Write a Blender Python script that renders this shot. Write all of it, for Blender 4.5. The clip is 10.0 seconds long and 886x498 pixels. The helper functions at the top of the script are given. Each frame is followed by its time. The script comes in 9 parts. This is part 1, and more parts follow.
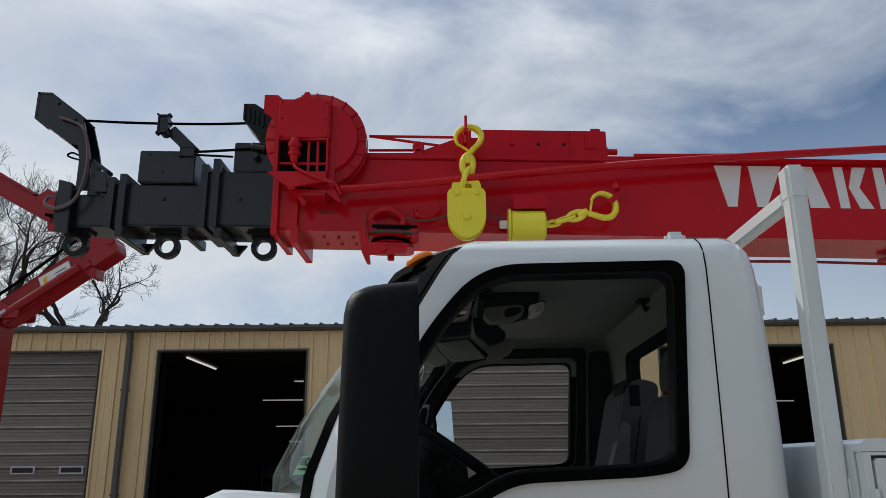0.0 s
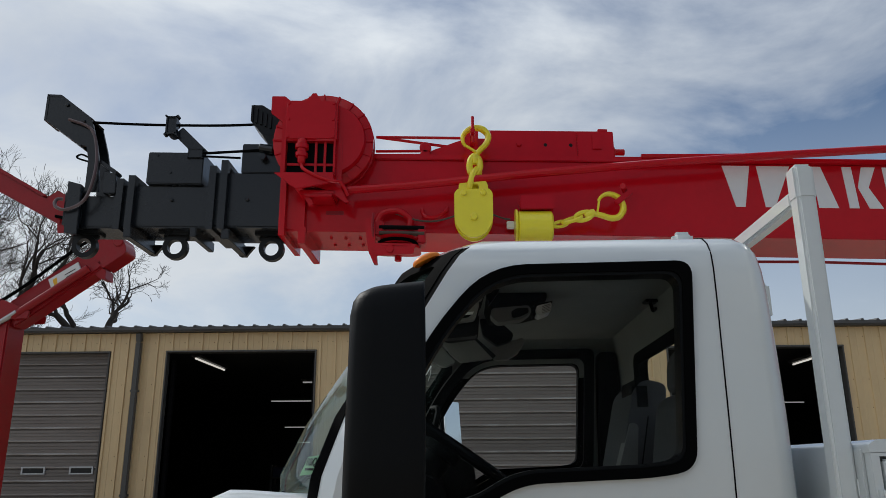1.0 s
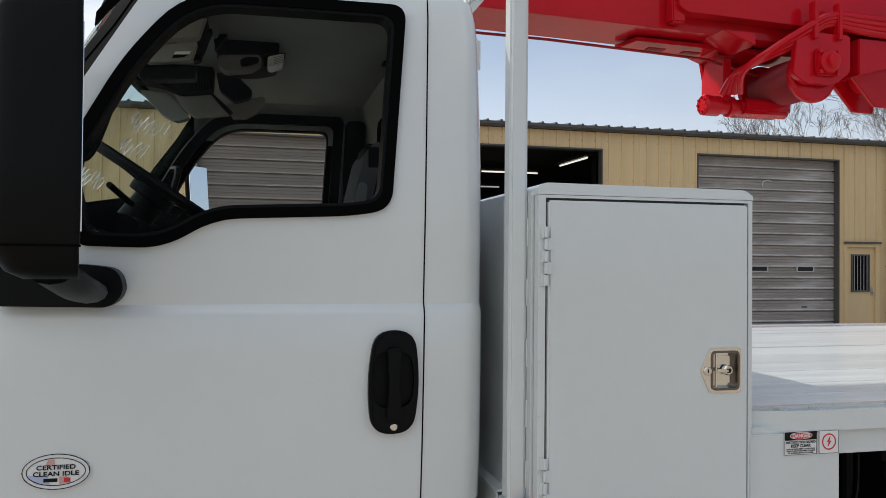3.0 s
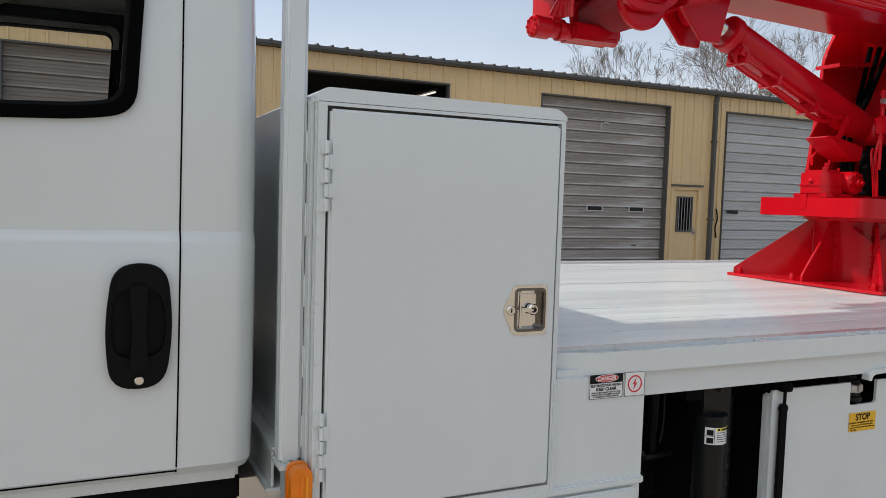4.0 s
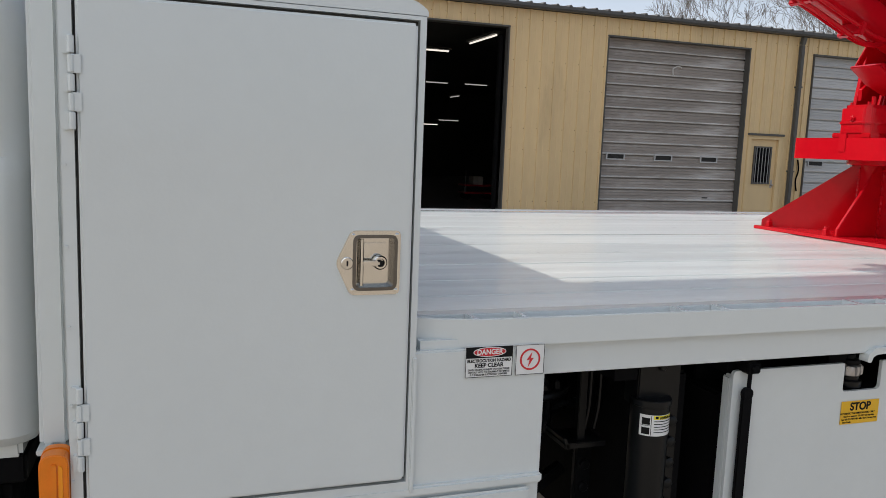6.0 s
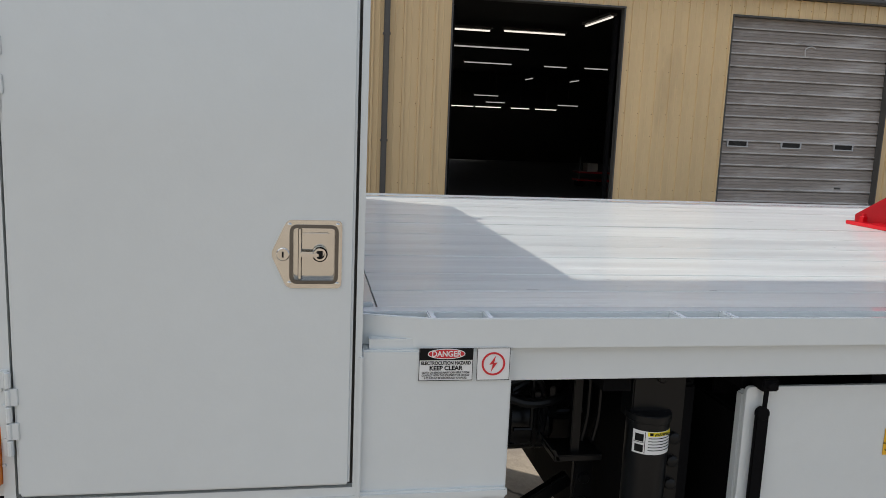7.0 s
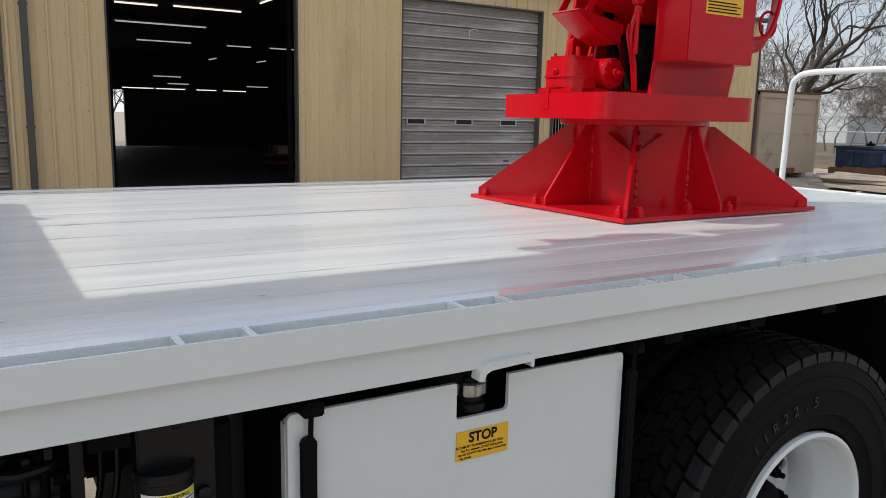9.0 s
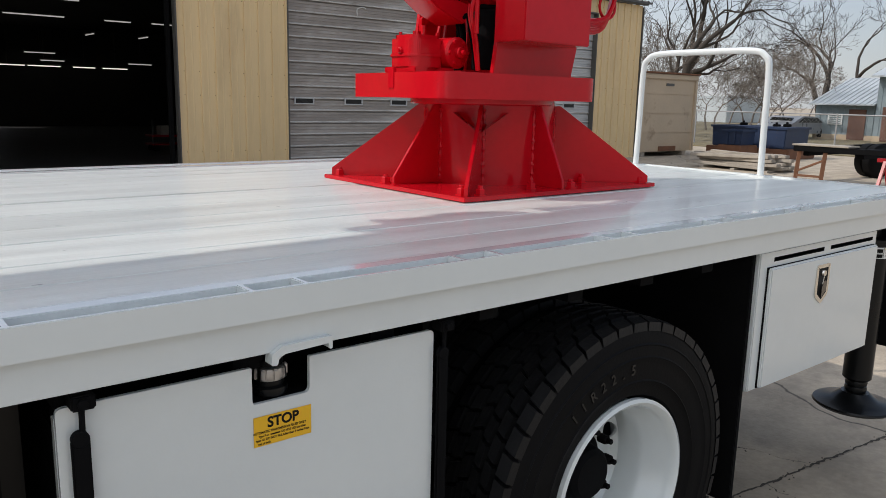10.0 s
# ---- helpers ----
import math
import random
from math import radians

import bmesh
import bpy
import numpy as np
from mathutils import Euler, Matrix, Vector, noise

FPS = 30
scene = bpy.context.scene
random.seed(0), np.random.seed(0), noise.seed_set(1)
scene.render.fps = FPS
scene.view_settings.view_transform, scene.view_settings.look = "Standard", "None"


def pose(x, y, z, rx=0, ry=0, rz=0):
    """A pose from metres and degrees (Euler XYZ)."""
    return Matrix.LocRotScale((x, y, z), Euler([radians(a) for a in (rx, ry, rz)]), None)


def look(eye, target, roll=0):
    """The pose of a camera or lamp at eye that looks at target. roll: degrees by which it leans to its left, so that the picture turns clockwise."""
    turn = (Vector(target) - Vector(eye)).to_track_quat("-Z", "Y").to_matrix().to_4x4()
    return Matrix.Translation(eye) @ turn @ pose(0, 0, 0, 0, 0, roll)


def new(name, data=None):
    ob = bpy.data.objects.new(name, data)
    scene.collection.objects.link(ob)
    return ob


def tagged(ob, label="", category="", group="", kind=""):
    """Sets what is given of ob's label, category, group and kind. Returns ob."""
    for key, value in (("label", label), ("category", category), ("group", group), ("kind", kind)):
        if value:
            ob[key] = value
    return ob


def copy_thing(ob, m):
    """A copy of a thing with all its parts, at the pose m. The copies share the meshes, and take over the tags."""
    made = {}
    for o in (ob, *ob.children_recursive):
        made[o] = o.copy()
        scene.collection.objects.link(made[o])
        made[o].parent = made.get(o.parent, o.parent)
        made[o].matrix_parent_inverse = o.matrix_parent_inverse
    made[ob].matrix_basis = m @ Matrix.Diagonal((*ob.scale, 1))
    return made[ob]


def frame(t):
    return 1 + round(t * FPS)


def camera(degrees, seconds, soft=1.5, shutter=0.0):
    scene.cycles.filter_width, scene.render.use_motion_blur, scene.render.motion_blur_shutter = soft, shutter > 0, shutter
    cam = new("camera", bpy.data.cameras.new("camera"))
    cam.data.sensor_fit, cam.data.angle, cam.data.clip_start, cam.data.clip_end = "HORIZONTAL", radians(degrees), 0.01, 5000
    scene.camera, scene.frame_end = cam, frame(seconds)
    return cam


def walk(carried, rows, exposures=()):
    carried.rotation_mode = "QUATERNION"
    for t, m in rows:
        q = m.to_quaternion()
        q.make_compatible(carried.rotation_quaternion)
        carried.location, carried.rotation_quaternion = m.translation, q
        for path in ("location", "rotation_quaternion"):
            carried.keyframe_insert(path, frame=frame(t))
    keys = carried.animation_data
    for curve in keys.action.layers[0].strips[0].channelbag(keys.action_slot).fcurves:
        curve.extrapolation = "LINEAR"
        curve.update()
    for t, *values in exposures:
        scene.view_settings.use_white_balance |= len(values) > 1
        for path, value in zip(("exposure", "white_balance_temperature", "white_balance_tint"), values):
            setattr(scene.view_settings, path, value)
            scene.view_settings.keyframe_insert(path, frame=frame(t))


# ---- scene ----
# ---- camera ----
cam = camera(59.9, 10.0, soft=0.6)
PATH = [
    (0, (0.176, 0.138, 1.824), (0.146, 2.062, 2.366), -0.4),
    (0.5, (0.177, 0.133, 1.82), (0.146, 2.053, 2.377), -0.4),
    (1, (0.18, 0.137, 1.822), (0.129, 2.06, 2.367), -0.3),
    (1.5, (0.184, 0.151, 1.813), (0.134, 2.095, 2.28), -0.1),
    (2, (0.215, 0.166, 1.779), (0.223, 2.143, 2.086), 0.2),
    (2.5, (0.289, 0.161, 1.706), (0.489, 2.146, 1.853), 0.1),
    (3, (0.414, 0.159, 1.683), (0.886, 2.102, 1.71), 0.5),
    (3.2, (0.481, 0.186, 1.68), (1.059, 2.101, 1.67), 0.7),
    (4.3, (0.716, 0.45, 1.647), (1.581, 2.245, 1.482), 2.3),
    (4.5, (0.755, 0.461, 1.644), (1.622, 2.254, 1.461), 2.6),
    (5, (0.954, 0.454, 1.635), (1.793, 2.257, 1.423), 2.7),
    (5.5, (1.139, 0.465, 1.64), (1.917, 2.292, 1.403), 2.4),
    (6, (1.278, 0.587, 1.616), (1.924, 2.461, 1.35), 2.2),
    (6.2, (1.309, 0.637, 1.621), (1.882, 2.533, 1.343), 2.2),
    (7.3, (1.731, 0.618, 1.625), (2.05, 2.566, 1.303), 2.4),
    (7.5, (1.794, 0.619, 1.625), (2.171, 2.556, 1.298), 2.2),
    (8, (1.916, 0.7, 1.613), (2.497, 2.582, 1.265), 1.9),
    (8.5, (1.979, 0.837, 1.61), (2.8, 2.628, 1.267), 1.4),
    (9, (2.088, 0.85, 1.614), (3.122, 2.529, 1.278), 1.2),
    (9.5, (2.197, 0.8, 1.621), (3.382, 2.376, 1.29), 1.0),
    (10, (2.263, 0.741, 1.617), (3.5, 2.266, 1.236), 1.3),
]
EXPOSURE = [(0.0, -0.26, 6230, 8), (1.4, -0.28, 6230, 8), (2.2, 0.0, 6330, 9), (3.0, 0.31, 6440, 10), (4.3, 0.36, 6520, 11), (8.0, 0.38, 6520, 11), (10.0, 0.33, 6500, 11)]
walk(cam, [(t, look(eye, target, roll)) for t, eye, target, roll in PATH], EXPOSURE)

# ---- light ----
SUN = Vector((-0.925, 0.677, 1.0)).normalized()
world = bpy.data.worlds.new("sky")
scene.world = world
world.use_nodes = True
wn, wl = world.node_tree.nodes, world.node_tree.links
wn.clear()
w_out = wn.new("ShaderNodeOutputWorld")
w_bg = wn.new("ShaderNodeBackground")
w_sky = wn.new("ShaderNodeTexSky")
w_sky.sky_type = "NISHITA"
w_sky.sun_disc = False
w_sky.sun_elevation = math.asin(SUN.z)
w_sky.sun_rotation = math.atan2(SUN.x, SUN.y)
w_sky.dust_density = 0.8
w_sky.ozone_density = 3.0
w_co = wn.new("ShaderNodeTexCoord")
w_map = wn.new("ShaderNodeMapping")
w_map.inputs["Scale"].default_value = (1.0, 1.0, 2.2)
w_map.inputs["Location"].default_value = (0.35, 0.1, 0.2)
w_n1 = wn.new("ShaderNodeTexNoise")
w_n1.inputs["Scale"].default_value = 2.1
w_n1.inputs["Detail"].default_value = 9.0
w_n1.inputs["Roughness"].default_value = 0.56
w_n1.inputs["Distortion"].default_value = 0.35
w_ramp = wn.new("ShaderNodeValToRGB")
w_ramp.color_ramp.elements[0].position, w_ramp.color_ramp.elements[1].position = 0.37, 0.63
w_mix = wn.new("ShaderNodeMix")
w_mix.data_type = "RGBA"
w_cloud = wn.new("ShaderNodeMix")
w_cloud.data_type = "RGBA"
w_cloud.inputs[6].default_value = (6.1, 6.45, 6.95, 1)
w_cloud.inputs[7].default_value = (9.6, 9.8, 10.0, 1)
w_n2 = wn.new("ShaderNodeTexNoise")
w_n2.inputs["Scale"].default_value = 3.3
w_n2.inputs["Detail"].default_value = 7.0
w_bg.inputs["Strength"].default_value = 0.095
wl.new(w_co.outputs["Generated"], w_map.inputs["Vector"])
wl.new(w_map.outputs["Vector"], w_n1.inputs["Vector"])
wl.new(w_map.outputs["Vector"], w_n2.inputs["Vector"])
w_sep = wn.new("ShaderNodeSeparateXYZ")
w_lean = wn.new("ShaderNodeMath")
w_lean.operation = "MULTIPLY_ADD"
w_lean.inputs[1].default_value = -0.09
w_haze = wn.new("ShaderNodeMapRange")
w_haze.inputs["From Min"].default_value, w_haze.inputs["From Max"].default_value = 0.0, 0.42
w_haze.inputs["To Min"].default_value, w_haze.inputs["To Max"].default_value = 0.85, 0.0
w_max = wn.new("ShaderNodeMath")
w_max.operation = "MAXIMUM"
wl.new(w_co.outputs["Generated"], w_sep.inputs[0])
wl.new(w_sep.outputs["X"], w_lean.inputs[0])
wl.new(w_n1.outputs["Fac"], w_lean.inputs[2])
wl.new(w_sep.outputs["Z"], w_haze.inputs["Value"])
wl.new(w_lean.outputs[0], w_ramp.inputs["Fac"])
wl.new(w_ramp.outputs["Color"], w_max.inputs[0])
wl.new(w_haze.outputs[0], w_max.inputs[1])
wl.new(w_max.outputs[0], w_mix.inputs[0])
wl.new(w_n2.outputs["Fac"], w_cloud.inputs[0])
wl.new(w_sky.outputs["Color"], w_mix.inputs[6])
# thin cloud is brightest round the sun
w_dot = wn.new("ShaderNodeVectorMath")
w_dot.operation = "DOT_PRODUCT"
w_dot.inputs[1].default_value = SUN
w_glow = wn.new("ShaderNodeMapRange")
w_glow.inputs["From Min"].default_value, w_glow.inputs["From Max"].default_value = -0.5, 0.25
w_glow.inputs["To Min"].default_value, w_glow.inputs["To Max"].default_value = 0.50, 1.06
w_lit = wn.new("ShaderNodeVectorMath")
w_lit.operation = "SCALE"
wl.new(w_co.outputs["Generated"], w_dot.inputs[0])
wl.new(w_dot.outputs["Value"], w_glow.inputs["Value"])
wl.new(w_cloud.outputs[2], w_lit.inputs[0])
w_high = wn.new("ShaderNodeMapRange")
w_high.inputs["From Min"].default_value, w_high.inputs["From Max"].default_value = 0.45, 1.0
w_high.inputs["To Min"].default_value, w_high.inputs["To Max"].default_value = 1.0, 1.85
w_amt = wn.new("ShaderNodeMath")
w_amt.operation = "MULTIPLY"
wl.new(w_glow.outputs[0], w_amt.inputs[0])
wl.new(w_high.outputs[0], w_amt.inputs[1])
wl.new(w_amt.outputs[0], w_lit.inputs["Scale"])
wl.new(w_sep.outputs["Z"], w_high.inputs["Value"])
wl.new(w_lit.outputs[0], w_mix.inputs[7])
wl.new(w_mix.outputs[2], w_bg.inputs["Color"])
wl.new(w_bg.outputs["Background"], w_out.inputs["Surface"])
sun = new("sun", bpy.data.lights.new("sun", "SUN"))
sun.data.energy = 2.3
sun.data.angle = radians(0.8)
sun.data.color = (1.0, 0.95, 0.88)
sun.matrix_world = look(SUN * 60, (0, 0, 0))


# ---- materials ----
def mat(name, color, rough=0.5, metal=0.0, var=0.12, scale=3.0, bump=0.0, bump_scale=80.0, coat=0.0, stretch=(1, 1, 1), dirt=None, dirt_at=(0.55, 0.75), rvar=0.1, pieces=0.0, spec=0.5):
    """A painted or natural surface: base colour varied at two scales, uneven gloss, fine relief, stains."""
    m = bpy.data.materials.new(name)
    m.use_nodes = True
    n, k = m.node_tree.nodes, m.node_tree.links
    b = n["Principled BSDF"]
    b.inputs["Metallic"].default_value = metal
    b.inputs["Coat Weight"].default_value = coat
    b.inputs["Coat Roughness"].default_value = 0.06
    b.inputs["Specular IOR Level"].default_value = spec
    co = n.new("ShaderNodeTexCoord")
    mp = n.new("ShaderNodeMapping")
    mp.inputs["Scale"].default_value = stretch
    k.new(co.outputs["Object"], mp.inputs["Vector"])
    big = n.new("ShaderNodeTexNoise")
    big.inputs["Scale"].default_value, big.inputs["Detail"].default_value = scale, 5.0
    fine = n.new("ShaderNodeTexNoise")
    fine.inputs["Scale"].default_value, fine.inputs["Detail"].default_value = scale * 14, 3.0
    for t in (big, fine):
        k.new(mp.outputs["Vector"], t.inputs["Vector"])
    add = n.new("ShaderNodeMath")
    add.operation = "MULTIPLY_ADD"
    add.inputs[1].default_value = 0.35
    k.new(fine.outputs["Fac"], add.inputs[0])
    k.new(big.outputs["Fac"], add.inputs[2])
    ramp = n.new("ShaderNodeMapRange")
    ramp.inputs["From Min"].default_value, ramp.inputs["From Max"].default_value = 0.4, 0.95
    ramp.inputs["To Min"].default_value, ramp.inputs["To Max"].default_value = 1 - var, 1 + var
    k.new(add.outputs[0], ramp.inputs["Value"])
    mul = n.new("ShaderNodeVectorMath")
    mul.operation = "SCALE"
    mul.inputs[0].default_value = color
    k.new(ramp.outputs[0], mul.inputs["Scale"])
    last = mul.outputs[0]
    if pieces:
        info = n.new("ShaderNodeObjectInfo")
        pr = n.new("ShaderNodeMapRange")
        pr.inputs["To Min"].default_value, pr.inputs["To Max"].default_value = 1 - pieces, 1 + pieces
        k.new(info.outputs["Random"], pr.inputs["Value"])
        pm = n.new("ShaderNodeVectorMath")
        pm.operation = "SCALE"
        k.new(last, pm.inputs[0])
        k.new(pr.outputs[0], pm.inputs["Scale"])
        last = pm.outputs[0]
    if dirt:
        dn = n.new("ShaderNodeTexNoise")
        dn.inputs["Scale"].default_value, dn.inputs["Detail"].default_value, dn.inputs["Roughness"].default_value = scale * 1.7, 8.0, 0.65
        k.new(mp.outputs["Vector"], dn.inputs["Vector"])
        dr = n.new("ShaderNodeMapRange")
        dr.inputs["From Min"].default_value, dr.inputs["From Max"].default_value = dirt_at
        k.new(dn.outputs["Fac"], dr.inputs["Value"])
        mx = n.new("ShaderNodeMix")
        mx.data_type = "RGBA"
        mx.inputs[7].default_value = (*dirt, 1)
        k.new(dr.outputs[0], mx.inputs[0])
        k.new(last, mx.inputs[6])
        last = mx.outputs[2]
    k.new(last, b.inputs["Base Color"])
    rr = n.new("ShaderNodeMapRange")
    rr.inputs["To Min"].default_value, rr.inputs["To Max"].default_value = max(0.02, rough - rvar), min(1.0, rough + rvar)
    k.new(big.outputs["Fac"], rr.inputs["Value"])
    k.new(rr.outputs[0], b.inputs["Roughness"])
    if bump:
        bn = n.new("ShaderNodeTexNoise")
        bn.inputs["Scale"].default_value, bn.inputs["Detail"].default_value = bump_scale, 4.0
        k.new(mp.outputs["Vector"], bn.inputs["Vector"])
        bp = n.new("ShaderNodeBump")
        bp.inputs["Strength"].default_value, bp.inputs["Distance"].default_value = bump, 0.01
        k.new(bn.outputs["Fac"], bp.inputs["Height"])
        k.new(bp.outputs[0], b.inputs["Normal"])
    return m


def glass(name, tint=(0.9, 0.95, 0.93), gloss=1.0):
    """A thin pane: clear with a tint, and a mirror sheen that grows at grazing angles."""
    m = bpy.data.materials.new(name)
    m.use_nodes = True
    n, k = m.node_tree.nodes, m.node_tree.links
    n.remove(n["Principled BSDF"])
    tr, gl, mx, fr = n.new("ShaderNodeBsdfTransparent"), n.new("ShaderNodeBsdfGlossy"), n.new("ShaderNodeMixShader"), n.new("ShaderNodeLayerWeight")
    tr.inputs["Color"].default_value = (*tint, 1)
    gl.inputs["Roughness"].default_value = 0.02
    fr.inputs["Blend"].default_value = 0.5
    pw, ml = n.new("ShaderNodeMath"), n.new("ShaderNodeMath")
    pw.operation = "POWER"
    pw.inputs[1].default_value = 4.0
    k.new(fr.outputs["Facing"], pw.inputs[0])
    ml.operation = "MULTIPLY_ADD"
    ml.inputs[1].default_value = gloss * 0.95
    ml.inputs[2].default_value = gloss * 0.04
    k.new(pw.outputs[0], ml.inputs[0])
    k.new(ml.outputs[0], mx.inputs[0])
    k.new(tr.outputs[0], mx.inputs[1])
    k.new(gl.outputs[0], mx.inputs[2])
    k.new(mx.outputs[0], n["Material Output"].inputs["Surface"])
    return m


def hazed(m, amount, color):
    """Mixes a thin uneven diffuse film into a pane, in place of reflected sky."""
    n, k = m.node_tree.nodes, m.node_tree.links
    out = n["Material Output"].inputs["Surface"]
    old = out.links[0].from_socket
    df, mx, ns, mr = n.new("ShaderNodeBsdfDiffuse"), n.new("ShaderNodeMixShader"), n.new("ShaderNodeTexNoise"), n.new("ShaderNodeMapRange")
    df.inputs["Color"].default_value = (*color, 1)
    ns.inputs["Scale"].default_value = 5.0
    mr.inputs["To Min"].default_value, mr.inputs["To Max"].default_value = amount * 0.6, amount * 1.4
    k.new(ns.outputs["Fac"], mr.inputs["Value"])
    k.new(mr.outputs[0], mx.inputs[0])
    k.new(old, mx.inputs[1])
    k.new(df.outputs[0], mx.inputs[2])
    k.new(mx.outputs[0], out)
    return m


def emit(name, color, power):
    m = bpy.data.materials.new(name)
    m.use_nodes = True
    b = m.node_tree.nodes["Principled BSDF"]
    b.inputs["Base Color"].default_value = (*color, 1)
    b.inputs["Emission Color"].default_value = (*color, 1)
    b.inputs["Emission Strength"].default_value = power
    return m


CAB_WHITE = mat("cab_white_paint", (0.725, 0.758, 0.748), 0.22, var=0.03, scale=1.2, coat=0.8, bump=0.01, bump_scale=300)
BODY_WHITE = mat("white_enamel", (0.680, 0.718, 0.712), 0.26, var=0.035, scale=2.0, coat=1.0, bump=0.025, bump_scale=140, rvar=0.02)
DECK_WHITE = mat("painted_deck_boards", (0.675, 0.706, 0.676), 0.36, var=0.14, scale=6.0, coat=0.35, bump=0.42, bump_scale=45, stretch=(0.10, 2.0, 1), dirt=(0.55, 0.585, 0.57), dirt_at=(0.58, 0.78), rvar=0.14, pieces=0.03)
CHIP_GREY = mat("chipped_paint_grey", (0.30, 0.31, 0.31), 0.7, var=0.2, scale=30)
CREAM = mat("cream_sign", (0.8, 0.8, 0.78), 0.4, var=0.02)
RED = mat("red_enamel", (0.52, 0.0045, 0.012), 0.16, var=0.12, scale=2.5, spec=0.27, rvar=0.07, bump=0.06, bump_scale=26)
RED_DULL = mat("old_red_paint", (0.30, 0.008, 0.013), 0.34, var=0.16, scale=2.0, spec=0.35, dirt=(0.24, 0.03, 0.03), dirt_at=(0.58, 0.78))
BLACK_GLOSS = mat("black_enamel", (0.006, 0.0065, 0.007), 0.3, var=0.15, scale=3, spec=0.25, bump=0.02, bump_scale=60)
BOOM_BLACK = mat("charcoal_boom_paint", (0.0075, 0.0090, 0.0115), 0.26, spec=0.5, var=0.2, scale=3, bump=0.04, bump_scale=60)
FRAME_BLACK = mat("chassis_black", (0.0045, 0.0045, 0.005), 0.75, var=0.3, scale=6, spec=0.08, bump=0.1, bump_scale=60)
PLASTIC = mat("black_textured_plastic", (0.0036, 0.0042, 0.0048), 0.45, spec=0.12, var=0.08, scale=5, bump=0.12, bump_scale=700)
RUBBER = mat("black_rubber", (0.0026, 0.0028, 0.003), 0.85, spec=0.03, var=0.1, scale=8)
TYRE = mat("tyre_rubber", (0.0040, 0.0040, 0.0044), 0.60, spec=0.10, var=0.25, scale=5, bump=0.1, bump_scale=120)
TREAD = mat("worn_tread_rubber", (0.0075, 0.0075, 0.008), 0.5, spec=0.26, var=0.3, scale=9, bump=0.15, bump_scale=90)
# chrome darkened by colour to imitate shade in the latch recesses
SHADE_CHROME = mat("shade_toned_chrome", (0.16, 0.15, 0.14), 0.22, 1.0, var=0.1, scale=20)
ROPE = mat("greased_wire_rope", (0.10, 0.075, 0.055), 0.5, 0.4, var=0.2, scale=60)
CABLE_GREY = mat("grey_cable_sheath", (0.10, 0.062, 0.064), 0.3, var=0.1)
GALV = mat("galvanised_tube", (0.30, 0.30, 0.30), 0.6, var=0.12, scale=8)
# a deeper brown than BARK, used for most of the trees
DARK_BARK = mat("dark_bark", (0.062, 0.053, 0.046), 0.95, var=0.3, scale=3, spec=0.1, bump=0.3, bump_scale=25)
TWIG = mat("pale_brush_twigs", (0.155, 0.128, 0.105), 0.9, var=0.3, scale=2)
TYRE_MARK = mat("raised_tyre_letters", (0.004, 0.004, 0.004), 0.4, var=0.1)
YELLOW = mat("yellow_enamel", (0.92, 0.78, 0.025), 0.3, var=0.05, scale=4, coat=0.4, bump=0.03, bump_scale=50)
STICKER_YELLOW = mat("yellow_sticker", (0.84, 0.47, 0.014), 0.35, var=0.03)
CHROME = mat("bright_chrome", (0.75, 0.72, 0.66), 0.14, 1.0, var=0.06, scale=20)
STEEL = mat("bare_steel", (0.45, 0.45, 0.46), 0.3, 1.0, var=0.15, scale=12)
AMBER = mat("amber_lens", (0.85, 0.22, 0.01), 0.35, var=0.08, scale=30, coat=0.15, spec=0.3)
AMBER_BRIGHT = mat("bright_amber", (0.95, 0.32, 0.01), 0.2, var=0.05)
SIGN_RED = mat("sign_red", (0.62, 0.02, 0.03), 0.35, var=0.03)
FADED_RED = mat("faded_red_print", (0.62, 0.36, 0.33), 0.4, var=0.06, scale=40)
FADED_BLUE = mat("faded_blue_print", (0.46, 0.51, 0.66), 0.4, var=0.06, scale=40)
SIGN_BLACK = mat("sign_black", (0.008, 0.008, 0.008), 0.55, var=0.05, spec=0.15)
SIGN_GREEN = mat("green_sticker", (0.42, 0.80, 0.40), 0.4, var=0.05)
LETTER_WHITE = mat("white_lettering", (0.80, 0.80, 0.79), 0.4, var=0.03, scale=3)
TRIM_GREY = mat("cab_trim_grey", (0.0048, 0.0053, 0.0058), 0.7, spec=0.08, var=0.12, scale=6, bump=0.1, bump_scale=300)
VISOR_GREY = mat("grey_visor_cloth", (0.24, 0.232, 0.215), 0.8, var=0.10, scale=8, bump=0.12, bump_scale=400)
PANEL_GREY = mat("pale_trim_panel", (0.17, 0.166, 0.158), 0.6, var=0.08, scale=8, bump=0.1, bump_scale=400)
HEADLINER = mat("headliner_cloth", (0.25, 0.255, 0.238), 0.9, var=0.08, scale=8, bump=0.15, bump_scale=400)
SEAT_CLOTH = mat("seat_cloth", (0.075, 0.074, 0.076), 0.85, var=0.15, scale=9, bump=0.2, bump_scale=300)
GLASS = glass("window_glass", (0.985, 0.995, 0.99), 0.05)
# the windscreen's teal film paints in the sky it would mirror
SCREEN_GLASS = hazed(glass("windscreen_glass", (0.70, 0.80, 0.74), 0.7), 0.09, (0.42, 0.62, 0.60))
MIRROR = mat("mirror_glass", (0.85, 0.87, 0.88), 0.03, 1.0, var=0.0, rvar=0.0)
SIDING = mat("tan_metal_siding", (0.67, 0.50, 0.272), 0.45, var=0.10, scale=0.5, stretch=(1, 1, 0.25), bump=0.04, bump_scale=30, dirt=(0.52, 0.38, 0.21), dirt_at=(0.58, 0.80))
